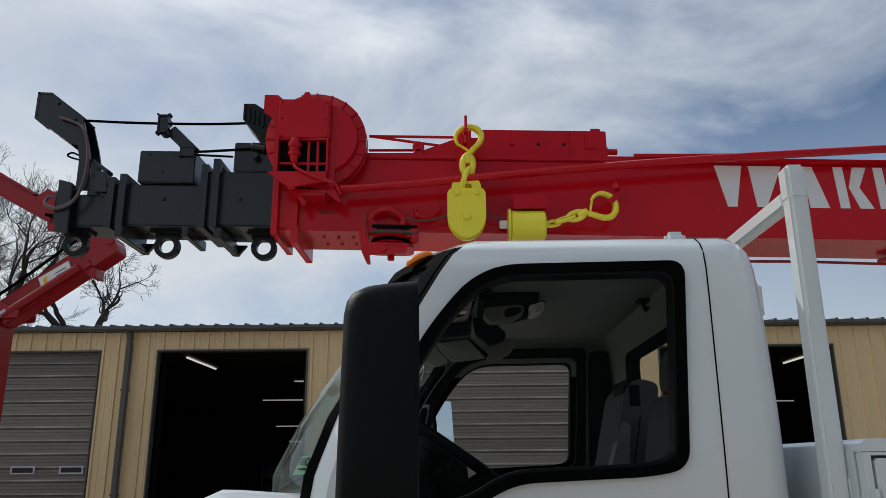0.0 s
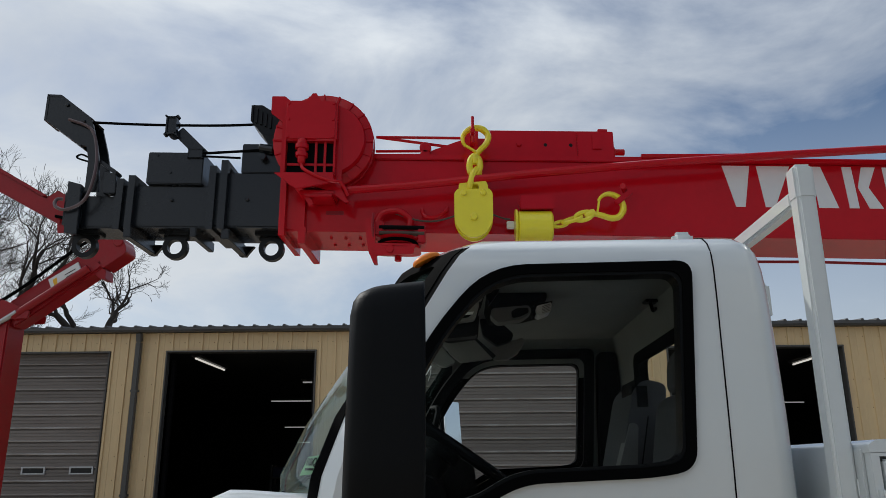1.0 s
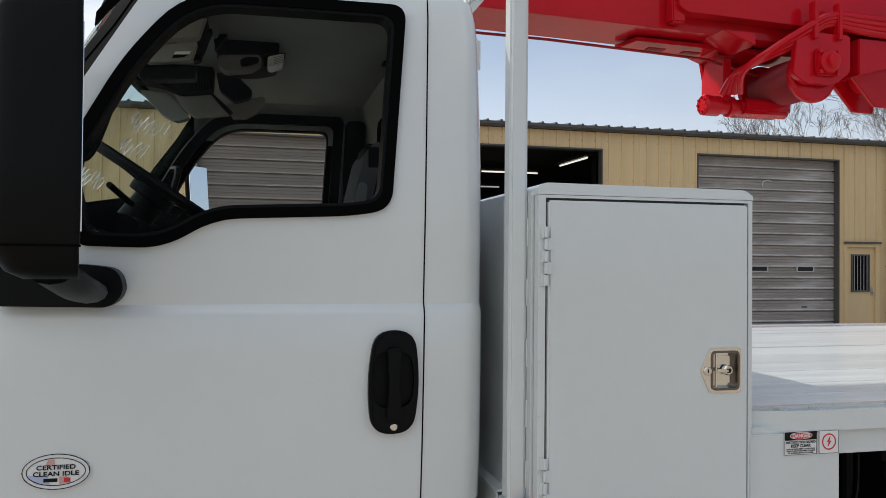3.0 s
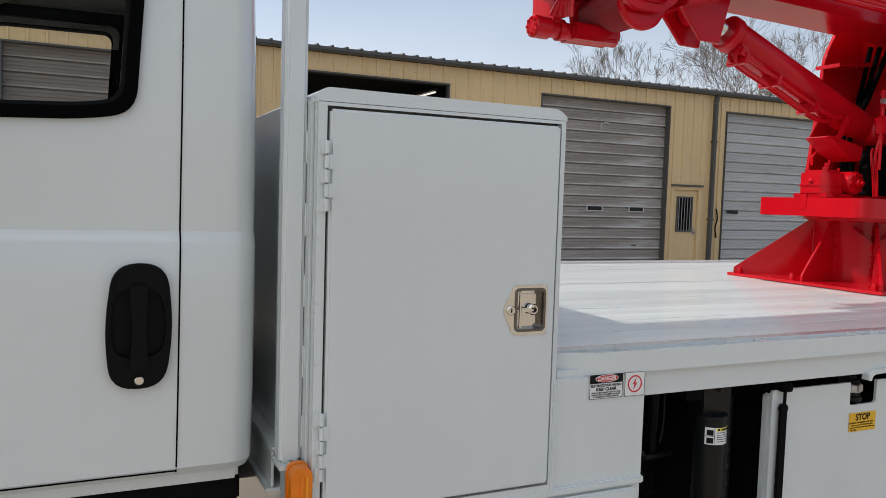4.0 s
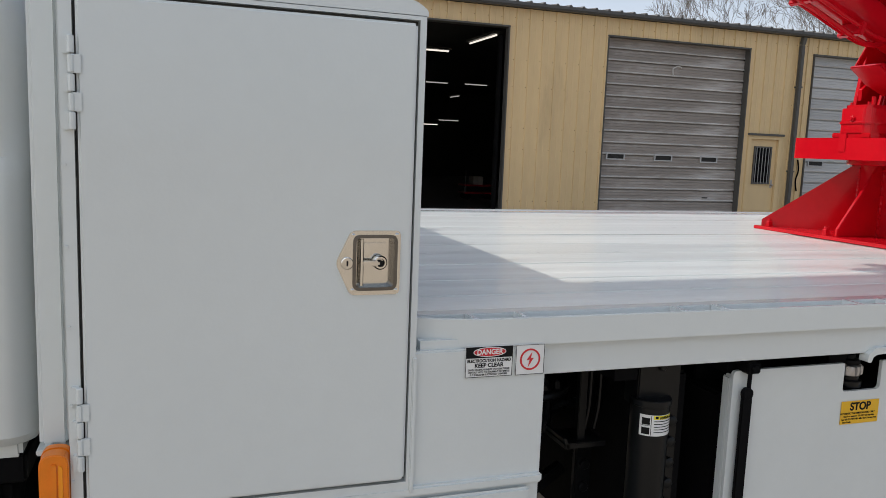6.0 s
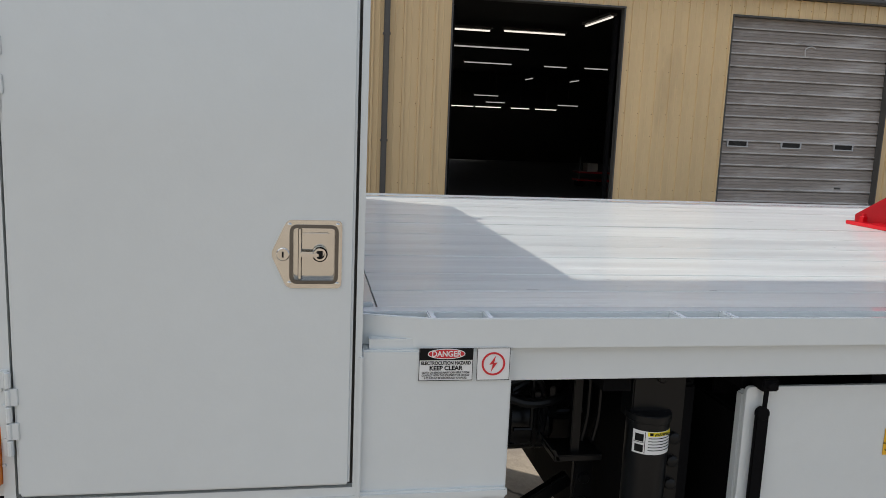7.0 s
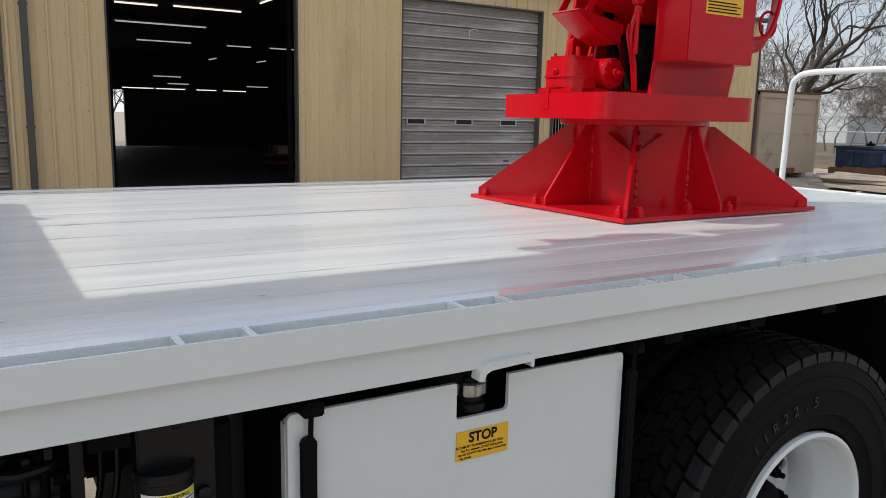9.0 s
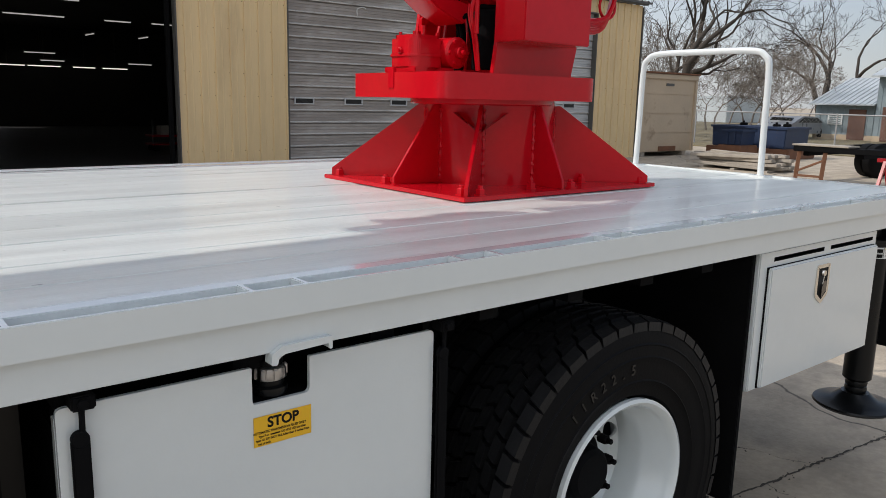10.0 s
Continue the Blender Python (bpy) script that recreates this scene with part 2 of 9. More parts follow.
SHUTTER = mat("weathered_door_panel", (0.285, 0.255, 0.23), 0.5, 0.1, var=0.30, scale=1.1, stretch=(0.3, 1, 1.6), bump=0.05, bump_scale=30, dirt=(0.46, 0.44, 0.425), dirt_at=(0.52, 0.72), pieces=0.10)
SHUTTER_BROWN = mat("brown_weathered_panel", (0.17, 0.147, 0.130), 0.5, 0.1, var=0.28, scale=0.9, stretch=(0.25, 1, 2.0), bump=0.05, bump_scale=30, dirt=(0.32, 0.30, 0.28), dirt_at=(0.60, 0.74), pieces=0.14)
SHUTTER_GREY = mat("galvanised_door_panel", (0.45, 0.455, 0.46), 0.45, 0.2, var=0.15, scale=0.9, stretch=(0.25, 1, 2.0), bump=0.05, bump_scale=30, dirt=(0.24, 0.23, 0.22), dirt_at=(0.58, 0.72), pieces=0.08)
WORN_EDGE = mat("worn_bare_door_edge", (0.50, 0.485, 0.465), 0.5, 0.1, var=0.25, scale=1.3, stretch=(0.4, 1, 1), dirt=(0.26, 0.24, 0.22), dirt_at=(0.52, 0.70))
TRIM_BROWN = mat("grey_steel_trim", (0.075, 0.072, 0.066), 0.5, var=0.15, scale=1.0)
ROOF = mat("metal_roof_sheet", (0.085, 0.085, 0.085), 0.6, 0.0, var=0.15, scale=0.6)
# the hall's indoor gloom is put into these near-black base colours
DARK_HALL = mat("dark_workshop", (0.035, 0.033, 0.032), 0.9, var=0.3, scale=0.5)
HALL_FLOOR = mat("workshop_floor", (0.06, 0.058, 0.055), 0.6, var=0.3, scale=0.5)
TUBE_LIGHT = emit("lamp_tube", (1.0, 0.93, 0.82), 0.75)
TUBE_DIM = emit("dim_lamp_tube", (1.0, 0.97, 0.92), 0.28)
BARK = mat("bark", (0.080, 0.066, 0.057), 0.9, var=0.3, scale=3, bump=0.3, bump_scale=25)
CONTAINER = mat("tan_container_paint", (0.46, 0.36, 0.25), 0.5, var=0.1, scale=1, dirt=(0.25, 0.18, 0.11), dirt_at=(0.6, 0.75))
BLUE = mat("blue_bin_paint", (0.012, 0.026, 0.066), 0.5, var=0.2, scale=2, dirt=(0.16, 0.08, 0.04), dirt_at=(0.62, 0.75))
RUST = mat("rusty_steel", (0.16, 0.07, 0.035), 0.8, var=0.3, scale=3)
OLD_WOOD = mat("weathered_timber", (0.34, 0.30, 0.25), 0.85, var=0.25, scale=3, bump=0.3, bump_scale=20)
HOUSE_BLUE = mat("blue_grey_siding", (0.20, 0.25, 0.27), 0.6, var=0.12, scale=1)
HOUSE_ROOF = mat("pale_metal_roof", (0.50, 0.54, 0.56), 0.4, 0.3, var=0.1, scale=0.7)
DOOR_BROWN = mat("brown_door", (0.13, 0.06, 0.04), 0.6, var=0.1)
CAR_GREY = mat("silver_car_paint", (0.26, 0.28, 0.31), 0.3, 0.4, var=0.05, coat=0.5)
DARK_GLASS = mat("dark_glass", (0.010, 0.011, 0.012), 0.25, var=0.1, spec=0.3)
GRASS = mat("dry_grass", (0.16, 0.13, 0.07), 0.95, var=0.4, scale=1.5, bump=0.4, bump_scale=10)


def ground_material():
    m = mat("yard_concrete", (0.385, 0.325, 0.25), 0.85, var=0.32, scale=2.4, bump=0.5, bump_scale=55, dirt=(0.28, 0.24, 0.19), dirt_at=(0.5, 0.72))
    n, k = m.node_tree.nodes, m.node_tree.links
    b = n["Principled BSDF"]
    old = b.inputs["Base Color"].links[0].from_socket
    co = n.new("ShaderNodeTexCoord")
    warp = n.new("ShaderNodeTexNoise")
    warp.inputs["Scale"].default_value, warp.inputs["Detail"].default_value = 1.3, 6.0
    k.new(co.outputs["Object"], warp.inputs["Vector"])
    mixv = n.new("ShaderNodeVectorMath")
    mixv.operation = "MULTIPLY_ADD"
    mixv.inputs[1].default_value = (0.45, 0.45, 0.0)
    k.new(warp.outputs["Color"], mixv.inputs[0])
    k.new(co.outputs["Object"], mixv.inputs[2])
    vo = n.new("ShaderNodeTexVoronoi")
    vo.feature = "DISTANCE_TO_EDGE"
    vo.inputs["Scale"].default_value = 0.36
    k.new(mixv.outputs[0], vo.inputs["Vector"])
    cr = n.new("ShaderNodeMapRange")
    cr.inputs["From Min"].default_value, cr.inputs["From Max"].default_value = 0.0010, 0.0052
    k.new(vo.outputs["Distance"], cr.inputs["Value"])
    mx = n.new("ShaderNodeMix")
    mx.data_type = "RGBA"
    mx.inputs[6].default_value = (0.09, 0.075, 0.058, 1)
    k.new(cr.outputs[0], mx.inputs[0])
    k.new(old, mx.inputs[7])
    k.new(mx.outputs[2], b.inputs["Base Color"])
    return m


CONCRETE = ground_material()
CRACK_DIRT = mat("crack_dirt", (0.06, 0.05, 0.038), 0.95, var=0.4, scale=20)


# ---- shape helpers ----
ORIGIN = {}


def box(x0, x1, y0, y1, z0, z1, bevel=0.0, seg=2):
    bm = bmesh.new()
    bmesh.ops.create_cube(bm, size=1.0)
    for v in bm.verts:
        v.co = Vector((x0 if v.co.x < 0 else x1, y0 if v.co.y < 0 else y1, z0 if v.co.z < 0 else z1))
    if bevel:
        bmesh.ops.bevel(bm, geom=bm.edges[:], offset=bevel, segments=seg, affect="EDGES", clamp_overlap=True)
    return bm


def place(axis, u, v, w):
    """A point from plane coordinates u, v and the depth w along an axis: y takes (x, z), x takes (y, z), z takes (x, y)."""
    return Vector((u, w, v)) if axis == "y" else Vector((w, u, v)) if axis == "x" else Vector((u, v, w))


def prism(pts, axis, a, b, bevel=0.0, seg=2):
    bm = bmesh.new()
    lo = [bm.verts.new(place(axis, u, v, a)) for u, v in pts]
    hi = [bm.verts.new(place(axis, u, v, b)) for u, v in pts]
    n = len(pts)
    bm.faces.new(lo)
    bm.faces.new(hi[::-1])
    for i in range(n):
        bm.faces.new((lo[i], hi[i], hi[(i + 1) % n], lo[(i + 1) % n]))
    bmesh.ops.recalc_face_normals(bm, faces=bm.faces[:])
    if bevel:
        bmesh.ops.bevel(bm, geom=bm.edges[:], offset=bevel, segments=seg, affect="EDGES", clamp_overlap=True)
    return bm


def ring(outer, inner, axis, a, b):
    """A frame between two outlines with the same number of corners, from depth a to b."""
    bm = bmesh.new()
    vo = [[bm.verts.new(place(axis, u, v, w)) for u, v in pts] for pts in (outer, inner) for w in (a, b)]
    n = len(outer)
    oa, ob, ia, ib = vo
    for i in range(n):
        j = (i + 1) % n
        for q in ((oa[i], oa[j], ia[j], ia[i]), (ob[i], ib[i], ib[j], ob[j]), (oa[i], ob[i], ob[j], oa[j]), (ia[i], ia[j], ib[j], ib[i])):
            bm.faces.new(q)
    bmesh.ops.recalc_face_normals(bm, faces=bm.faces[:])
    return bm


def rounded(pts, radii, seg=5):
    """An outline with its corners rounded; radii is a number or one for each corner."""
    out, n = [], len(pts)
    for i, p in enumerate(pts):
        r = radii if isinstance(radii, (int, float)) else radii[i]
        p = Vector(p)
        a, b = Vector(pts[i - 1]) - p, Vector(pts[(i + 1) % n]) - p
        if r <= 0:
            out.append(tuple(p))
            continue
        d = min(r, a.length * 0.49, b.length * 0.49)
        s, e = p + a.normalized() * d, p + b.normalized() * d
        for k in range(seg + 1):
            t = k / seg
            out.append(tuple((1 - t) ** 2 * s + 2 * t * (1 - t) * p + t * t * e))
    return out


def inset(pts, d):
    """An outline moved inwards by d (outlines that run either way)."""
    n = len(pts)
    area = sum(pts[i][0] * pts[(i + 1) % n][1] - pts[(i + 1) % n][0] * pts[i][1] for i in range(n))
    sgn = 1 if area > 0 else -1
    out = []
    for i in range(n):
        p = Vector(pts[i])
        a, b = (p - Vector(pts[i - 1])).normalized(), (Vector(pts[(i + 1) % n]) - p).normalized()
        na, nb = Vector((-a.y, a.x)) * sgn, Vector((-b.y, b.x)) * sgn
        m = (na + nb)
        m = m.normalized() / max(0.4, m.normalized().dot(na))
        out.append(tuple(p + m * d))
    return out


def tube(pts, r, seg=10, closed=False, flat=1.0):
    """A round bar swept along points; r is a number or one for each point."""
    bm = bmesh.new()
    pts = [Vector(p) for p in pts]
    n = len(pts)
    rr = [r] * n if isinstance(r, (int, float)) else list(r)
    rings, up = [], None
    for i, p in enumerate(pts):
        a = pts[i - 1] if (i or closed) else p
        b = pts[(i + 1) % n] if (i < n - 1 or closed) else p
        d = (b - a).normalized()
        if up is None:
            up = Vector((0, 0, 1)) if abs(d.z) < 0.9 else Vector((1, 0, 0))
        s = d.cross(up).normalized()
        up = s.cross(d).normalized()
        rings.append([bm.verts.new(p + (s * math.cos(2 * math.pi * k / seg) + up * math.sin(2 * math.pi * k / seg) * flat) * rr[i]) for k in range(seg)])
    for i in range(n if closed else n - 1):
        A, B = rings[i], rings[(i + 1) % n]
        for k in range(seg):
            bm.faces.new((A[k], A[(k + 1) % seg], B[(k + 1) % seg], B[k]))
    if not closed:
        bm.faces.new(rings[0][::-1])
        bm.faces.new(rings[-1])
    return bm


def smooth_path(pts, steps=6, closed=False):
    """Points on a soft curve through the given ones."""
    pts = [Vector(p) for p in pts]
    n, out = len(pts), []
    for i in range(n if closed else n - 1):
        g = (lambda j: pts[j % n]) if closed else (lambda j: pts[min(max(j, 0), n - 1)])
        p0, p1, p2, p3 = g(i - 1), g(i), g(i + 1), g(i + 2)
        for k in range(steps):
            t = k / steps
            out.append(0.5 * (2 * p1 + (p2 - p0) * t + (2 * p0 - 5 * p1 + 4 * p2 - p3) * t * t + (3 * p1 - p0 - 3 * p2 + p3) * t ** 3))
    if not closed:
        out.append(pts[-1])
    return out


def lathe(profile, at, axis, seg=32, hollow=False):
    """A turned body: (distance along the axis, radius) pairs, from a point along a direction."""
    bm = bmesh.new()
    at, axis = Vector(at), Vector(axis).normalized()
    s = axis.orthogonal().normalized()
    u = axis.cross(s)
    rings = []
    for h, r in profile:
        c = at + axis * h
        rings.append([bm.verts.new(c + (s * math.cos(2 * math.pi * k / seg) + u * math.sin(2 * math.pi * k / seg)) * max(r, 1e-4)) for k in range(seg)])
    for A, B in zip(rings, rings[1:] + ([rings[0]] if hollow else [])):
        for k in range(seg):
            bm.faces.new((A[k], A[(k + 1) % seg], B[(k + 1) % seg], B[k]))
    if not hollow:
        bm.faces.new(rings[0][::-1])
        bm.faces.new(rings[-1])
    bmesh.ops.recalc_face_normals(bm, faces=bm.faces[:])
    return bm


def rod(p0, p1, r, seg=16):
    p0, p1 = Vector(p0), Vector(p1)
    L = (p1 - p0).length
    e = min(r * 0.15, L * 0.1)
    return lathe([(0, r - e), (e, r), (L - e, r), (L, r - e)], p0, p1 - p0, seg)


def beam(p0, p1, w, h, bevel=0.004):
    """A square bar from p0 to p1, w wide across and h high."""
    p0, p1 = Vector(p0), Vector(p1)
    L = (p1 - p0).length
    bm = box(-w / 2, w / 2, 0, L, -h / 2, h / 2, bevel)
    q = (p1 - p0).to_track_quat("Y", "Z")
    bmesh.ops.transform(bm, matrix=Matrix.Translation(p0) @ q.to_matrix().to_4x4(), verts=bm.verts)
    return bm


def merge(*bms):
    out = bmesh.new()
    for b in bms:
        me = bpy.data.meshes.new("t")
        b.to_mesh(me)
        out.from_mesh(me)
        bpy.data.meshes.remove(me)
        b.free()
    return out


def moved(bm, m):
    bmesh.ops.transform(bm, matrix=m, verts=bm.verts)
    return bm


def thing(name, at, label, category, group="", kind=""):
    ob = new(name)
    ob.location = at
    ob.empty_display_size = 0.1
    ORIGIN[ob] = Vector(at)
    return tagged(ob, label, category, group, kind)


def finish(me, sharp=35):
    for p in me.polygons:
        p.use_smooth = True
    me.set_sharp_from_angle(angle=radians(sharp))
    return me


def part(name, bm, material, parent=None, label="", sharp=35, extra=()):
    """Links a bmesh, built in the world's coordinates, as one mesh object under a thing or a part."""
    o = ORIGIN.get(parent, Vector())
    me = bpy.data.meshes.new(name)
    bmesh.ops.translate(bm, vec=-o, verts=bm.verts)
    bm.to_mesh(me)
    bm.free()
    for m in (material, *extra):
        me.materials.append(m)
    finish(me, sharp)
    ob = new(name, me)
    if parent is not None:
        ob.parent = parent
    ORIGIN[ob] = o
    if label:
        ob["label"] = label
    return ob


def solo(name, bm, material, label, category, group="", kind="", sharp=35):
    """A thing of one mesh, with its origin at its base."""
    lo = [min(v.co[i] for v in bm.verts) for i in range(3)]
    hi = [max(v.co[i] for v in bm.verts) for i in range(3)]
    o = Vector(((lo[0] + hi[0]) / 2, (lo[1] + hi[1]) / 2, lo[2]))
    bmesh.ops.translate(bm, vec=-o, verts=bm.verts)
    me = bpy.data.meshes.new(name)
    bm.to_mesh(me)
    bm.free()
    me.materials.append(material)
    finish(me, sharp)
    ob = new(name, me)
    ob.location = o
    ORIGIN[ob] = o
    return tagged(ob, label, category, group, kind)


def carve(body, cutters, materials):
    """The body with the cutters taken out of it, as a bmesh; materials: of the body, then of each cutter."""
    def temp(bm, m):
        me = bpy.data.meshes.new("t")
        bm.to_mesh(me)
        bm.free()
        me.materials.append(m)
        return new("t", me)
    ob = temp(body, materials[0])
    cuts = [temp(c, m) for c, m in zip(cutters, materials[1:])]
    for c in cuts:
        md = ob.modifiers.new("cut", "BOOLEAN")
        md.operation, md.object, md.solver, md.material_mode = "DIFFERENCE", c, "EXACT", "TRANSFER"
    bpy.context.view_layer.update()
    me = bpy.data.meshes.new_from_object(ob.evaluated_get(bpy.context.evaluated_depsgraph_get()))
    bm = bmesh.new()
    bm.from_mesh(me)
    mats = list(me.materials)
    for o in (ob, *cuts):
        d = o.data
        bpy.data.objects.remove(o)
        bpy.data.meshes.remove(d)
    bpy.data.meshes.remove(me)
    return bm, mats


def writing(text, size, m, material, parent, name="lettering", spread=1.0, depth=0.0008, align="CENTER", weight=0.012):
    """Raised letters at the pose m (local x along the line, local z out of the surface)."""
    cu = bpy.data.curves.new("t", "FONT")
    cu.body, cu.size, cu.align_x, cu.align_y, cu.extrude, cu.offset = text, size, align, "CENTER", depth, size * weight
    ob = new("t", cu)
    bpy.context.view_layer.update()
    me = bpy.data.meshes.new_from_object(ob.evaluated_get(bpy.context.evaluated_depsgraph_get()))
    bpy.data.objects.remove(ob)
    bpy.data.curves.remove(cu)
    bm = bmesh.new()
    bm.from_mesh(me)
    bpy.data.meshes.remove(me)
    moved(bm, m @ Matrix.Diagonal((spread, 1, 1, 1)))
    return part(name, bm, material, parent)


def facing(x, y, z):
    """A pose on a surface that faces the camera's side (-y): local x to +x, local y up."""
    return pose(x, y, z, 90, 0, 0)

# ---- ground ----
def ground_sheet():
    bm = bmesh.new()
    steps = [-2500, -600, -120, -40, -15, 0, 15, 40, 120, 600, 2500]
    vs = [[bm.verts.new((x, y, 0)) for x in steps] for y in steps]
    for j in range(len(steps) - 1):
        for i in range(len(steps) - 1):
            bm.faces.new((vs[j][i], vs[j][i + 1], vs[j + 1][i + 1], vs[j + 1][i]))
    return part("ground", bm, CONCRETE)


tagged(ground_sheet(), "pale cracked concrete yard reaching into the distance", "ground", kind="structure")



def crack(line, w, seed):
    """A ragged dirt-filled crack in the concrete along a line."""
    q, pts = random.Random(seed), []
    for (xa, ya), (xb, yb) in zip(line, line[1:]):
        n = max(2, int(math.hypot(xb - xa, yb - ya) / 0.02))
        pts += [(xa + (xb - xa) * i / n + q.uniform(-0.006, 0.006), ya + (yb - ya) * i / n + q.uniform(-0.006, 0.006)) for i in range(n)]
    bm = bmesh.new()
    L = [(bm.verts.new((x, y - w * q.uniform(0.2, 1), 0.002)), bm.verts.new((x, y + w * q.uniform(0.2, 1), 0.002))) for x, y in pts]
    for A, B in zip(L, L[1:]):
        bm.faces.new((A[0], B[0], B[1], A[1]))
    for k in range(len(pts) // 2):
        x, y = q.choice(pts)
        x, y, e = x + q.gauss(0, 0.02), y + q.gauss(0, 0.02), q.uniform(0.002, 0.006)
        v = [bm.verts.new((x + e * math.cos(a), y + e * math.sin(a), 0.0)) for a in (0, 1.6, 3.1, 4.7)]
        t = bm.verts.new((x, y, e))
        for i in range(4):
            bm.faces.new((v[i], v[(i + 1) % 4], t))
    tagged(part("ground_crack", bm, CRACK_DIRT), "ragged dark crack with grit in the concrete yard", "crack", "cracks in the yard", "stuff")


crack([(3.6, 2.42), (5.108, 2.283), (5.341, 2.249), (5.695, 2.215), (5.991, 2.182), (6.312, 2.146), (9.5, 1.80)], 0.009, 1)
crack([(5.50, 2.75), (5.553, 2.536), (5.612, 2.476), (5.628, 2.329), (5.695, 2.215)], 0.006, 2)
crack([(5.341, 2.249), (5.312, 2.186), (5.319, 2.121), (5.26, 1.7)], 0.006, 3)

# ---- workshop building ----
FY, TOPZ, EAVE = 15.7, 4.12, 4.50
BAYS = [(-10.8, -7.08, "old"), (-5.88, -2.84, "open"), (-0.70, 2.65, "old"), (4.27, 7.74, "open"), (10.10, 13.84, "brown"), (15.74, 19.84, "grey")]
DOOR_X = (14.02, 14.98)


def ribbed(x0, x1, z0, z1, y=FY):
    """A sheet of siding with raised ribs, facing -y, 12 cm thick."""
    prof, x = [], math.floor(x0 / 0.305) * 0.305
    pts = []
    while x < x1 + 0.31:
        pts += [(x - 0.028, 0.0), (x - 0.020, -0.030), (x + 0.020, -0.030), (x + 0.028, 0.0), (x + 0.115, 0.0), (x + 0.122, -0.006), (x + 0.140, -0.006), (x + 0.147, 0.0)]
        x += 0.305
    def depth(q):
        for (xa, ya), (xb, yb) in zip(pts, pts[1:]):
            if xa <= q <= xb:
                return ya + (yb - ya) * (q - xa) / max(xb - xa, 1e-6)
        return 0.0
    prof = [(x0, y + depth(x0))] + [(a, y + b) for a, b in pts if x0 < a < x1] + [(x1, y + depth(x1))]
    bm = bmesh.new()
    lo = [bm.verts.new((a, b, z0)) for a, b in prof]
    hi = [bm.verts.new((a, b, z1)) for a, b in prof]
    bl, bh = [[bm.verts.new((x, y + 0.12, z)) for x in (x0, x1)] for z in (z0, z1)]
    for i in range(len(prof) - 1):
        bm.faces.new((lo[i], lo[i + 1], hi[i + 1], hi[i]))
    bm.faces.new((lo[0], hi[0], bh[0], bl[0]))
    bm.faces.new((lo[-1], bl[1], bh[1], hi[-1]))
    bm.faces.new((bl[0], bh[0], bh[1], bl[1]))
    bm.faces.new((*hi, bh[1], bh[0]))
    bm.faces.new((*lo[::-1], bl[0], bl[1]))
    return bm


shop = thing("workshop_building", (5, FY, 0), "long tan metal-sided workshop with roll-up doors and low roof", "building", kind="structure")
X0, X1 = -30.0, 21.9
cuts = [X0] + [q for a, b, _ in BAYS for q in (a, b)] + [X1]
for i in range(0, len(cuts), 2):
    a, b = cuts[i], cuts[i + 1]
    if a < DOOR_X[0] < b:
        part("wall_panel", ribbed(a, DOOR_X[0], 0, TOPZ), SIDING, shop, sharp=20)
        part("wall_panel", ribbed(DOOR_X[0], DOOR_X[1], 2.14, TOPZ), SIDING, shop, sharp=20)
        part("wall_panel", ribbed(DOOR_X[1], b, 0, TOPZ), SIDING, shop, sharp=20)
    else:
        part("wall_panel", ribbed(a, b, 0, TOPZ), SIDING, shop, sharp=20)
part("header_panel", ribbed(X0, X1, TOPZ + 0.002, EAVE), SIDING, shop, sharp=20)
part("end_wall", box(X1 - 0.10, X1, FY + 0.12, 40, 0, EAVE + 0.05), SIDING, shop)
part("end_wall", box(X0, X0 + 0.10, FY + 0.12, 40, 0, EAVE + 0.05), SIDING, shop)
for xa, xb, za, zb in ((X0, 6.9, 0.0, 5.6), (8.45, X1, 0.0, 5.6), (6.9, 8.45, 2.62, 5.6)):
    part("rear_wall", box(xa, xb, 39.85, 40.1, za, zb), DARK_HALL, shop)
part("gutter", merge(box(X0, X1 + 0.05, FY - 0.17, FY - 0.03, EAVE + 0.005, EAVE + 0.08, 0.012), box(X0, X1 + 0.05, FY - 0.19, FY - 0.165, EAVE + 0.06, EAVE + 0.10, 0.006)), TRIM_BROWN, shop, "grey steel gutter along the eave")
roof = prism([(FY - 0.2, EAVE + 0.10), (27.8, 5.75), (40.4, 4.70), (40.4, 4.62), (27.8, 5.67), (FY - 0.2, EAVE + 0.04)], "x", X0 - 0.1, X1 + 0.15)
part("roof", roof, ROOF, shop, "shallow metal roof with ribs")
ribs = bmesh.new()
k = 0
while X0 + k * 0.305 < X1:
    x = X0 + k * 0.305
    b = prism([(x - 0.035, 0), (x - 0.018, 0.032), (x + 0.018, 0.032), (x + 0.035, 0)], "y", 0, 1)
    for v in b.verts:
        if v.co.y < 0.5:
            v.co = Vector((v.co.x, FY - 0.22, v.co.z + EAVE + 0.098))
        else:
            v.co = Vector((v.co.x, 27.8, v.co.z + 5.748))
    me_t = bpy.data.meshes.new("t")
    b.to_mesh(me_t)
    b.free()
    ribs.from_mesh(me_t)
    bpy.data.meshes.remove(me_t)
    k += 1
part("roof_ribs", ribs, ROOF, shop)
part("corner_trim", box(X1 - 0.02, X1 + 0.03, FY - 0.045, FY + 0.15, 0, EAVE - 0.04, 0.006), TRIM_BROWN, shop)
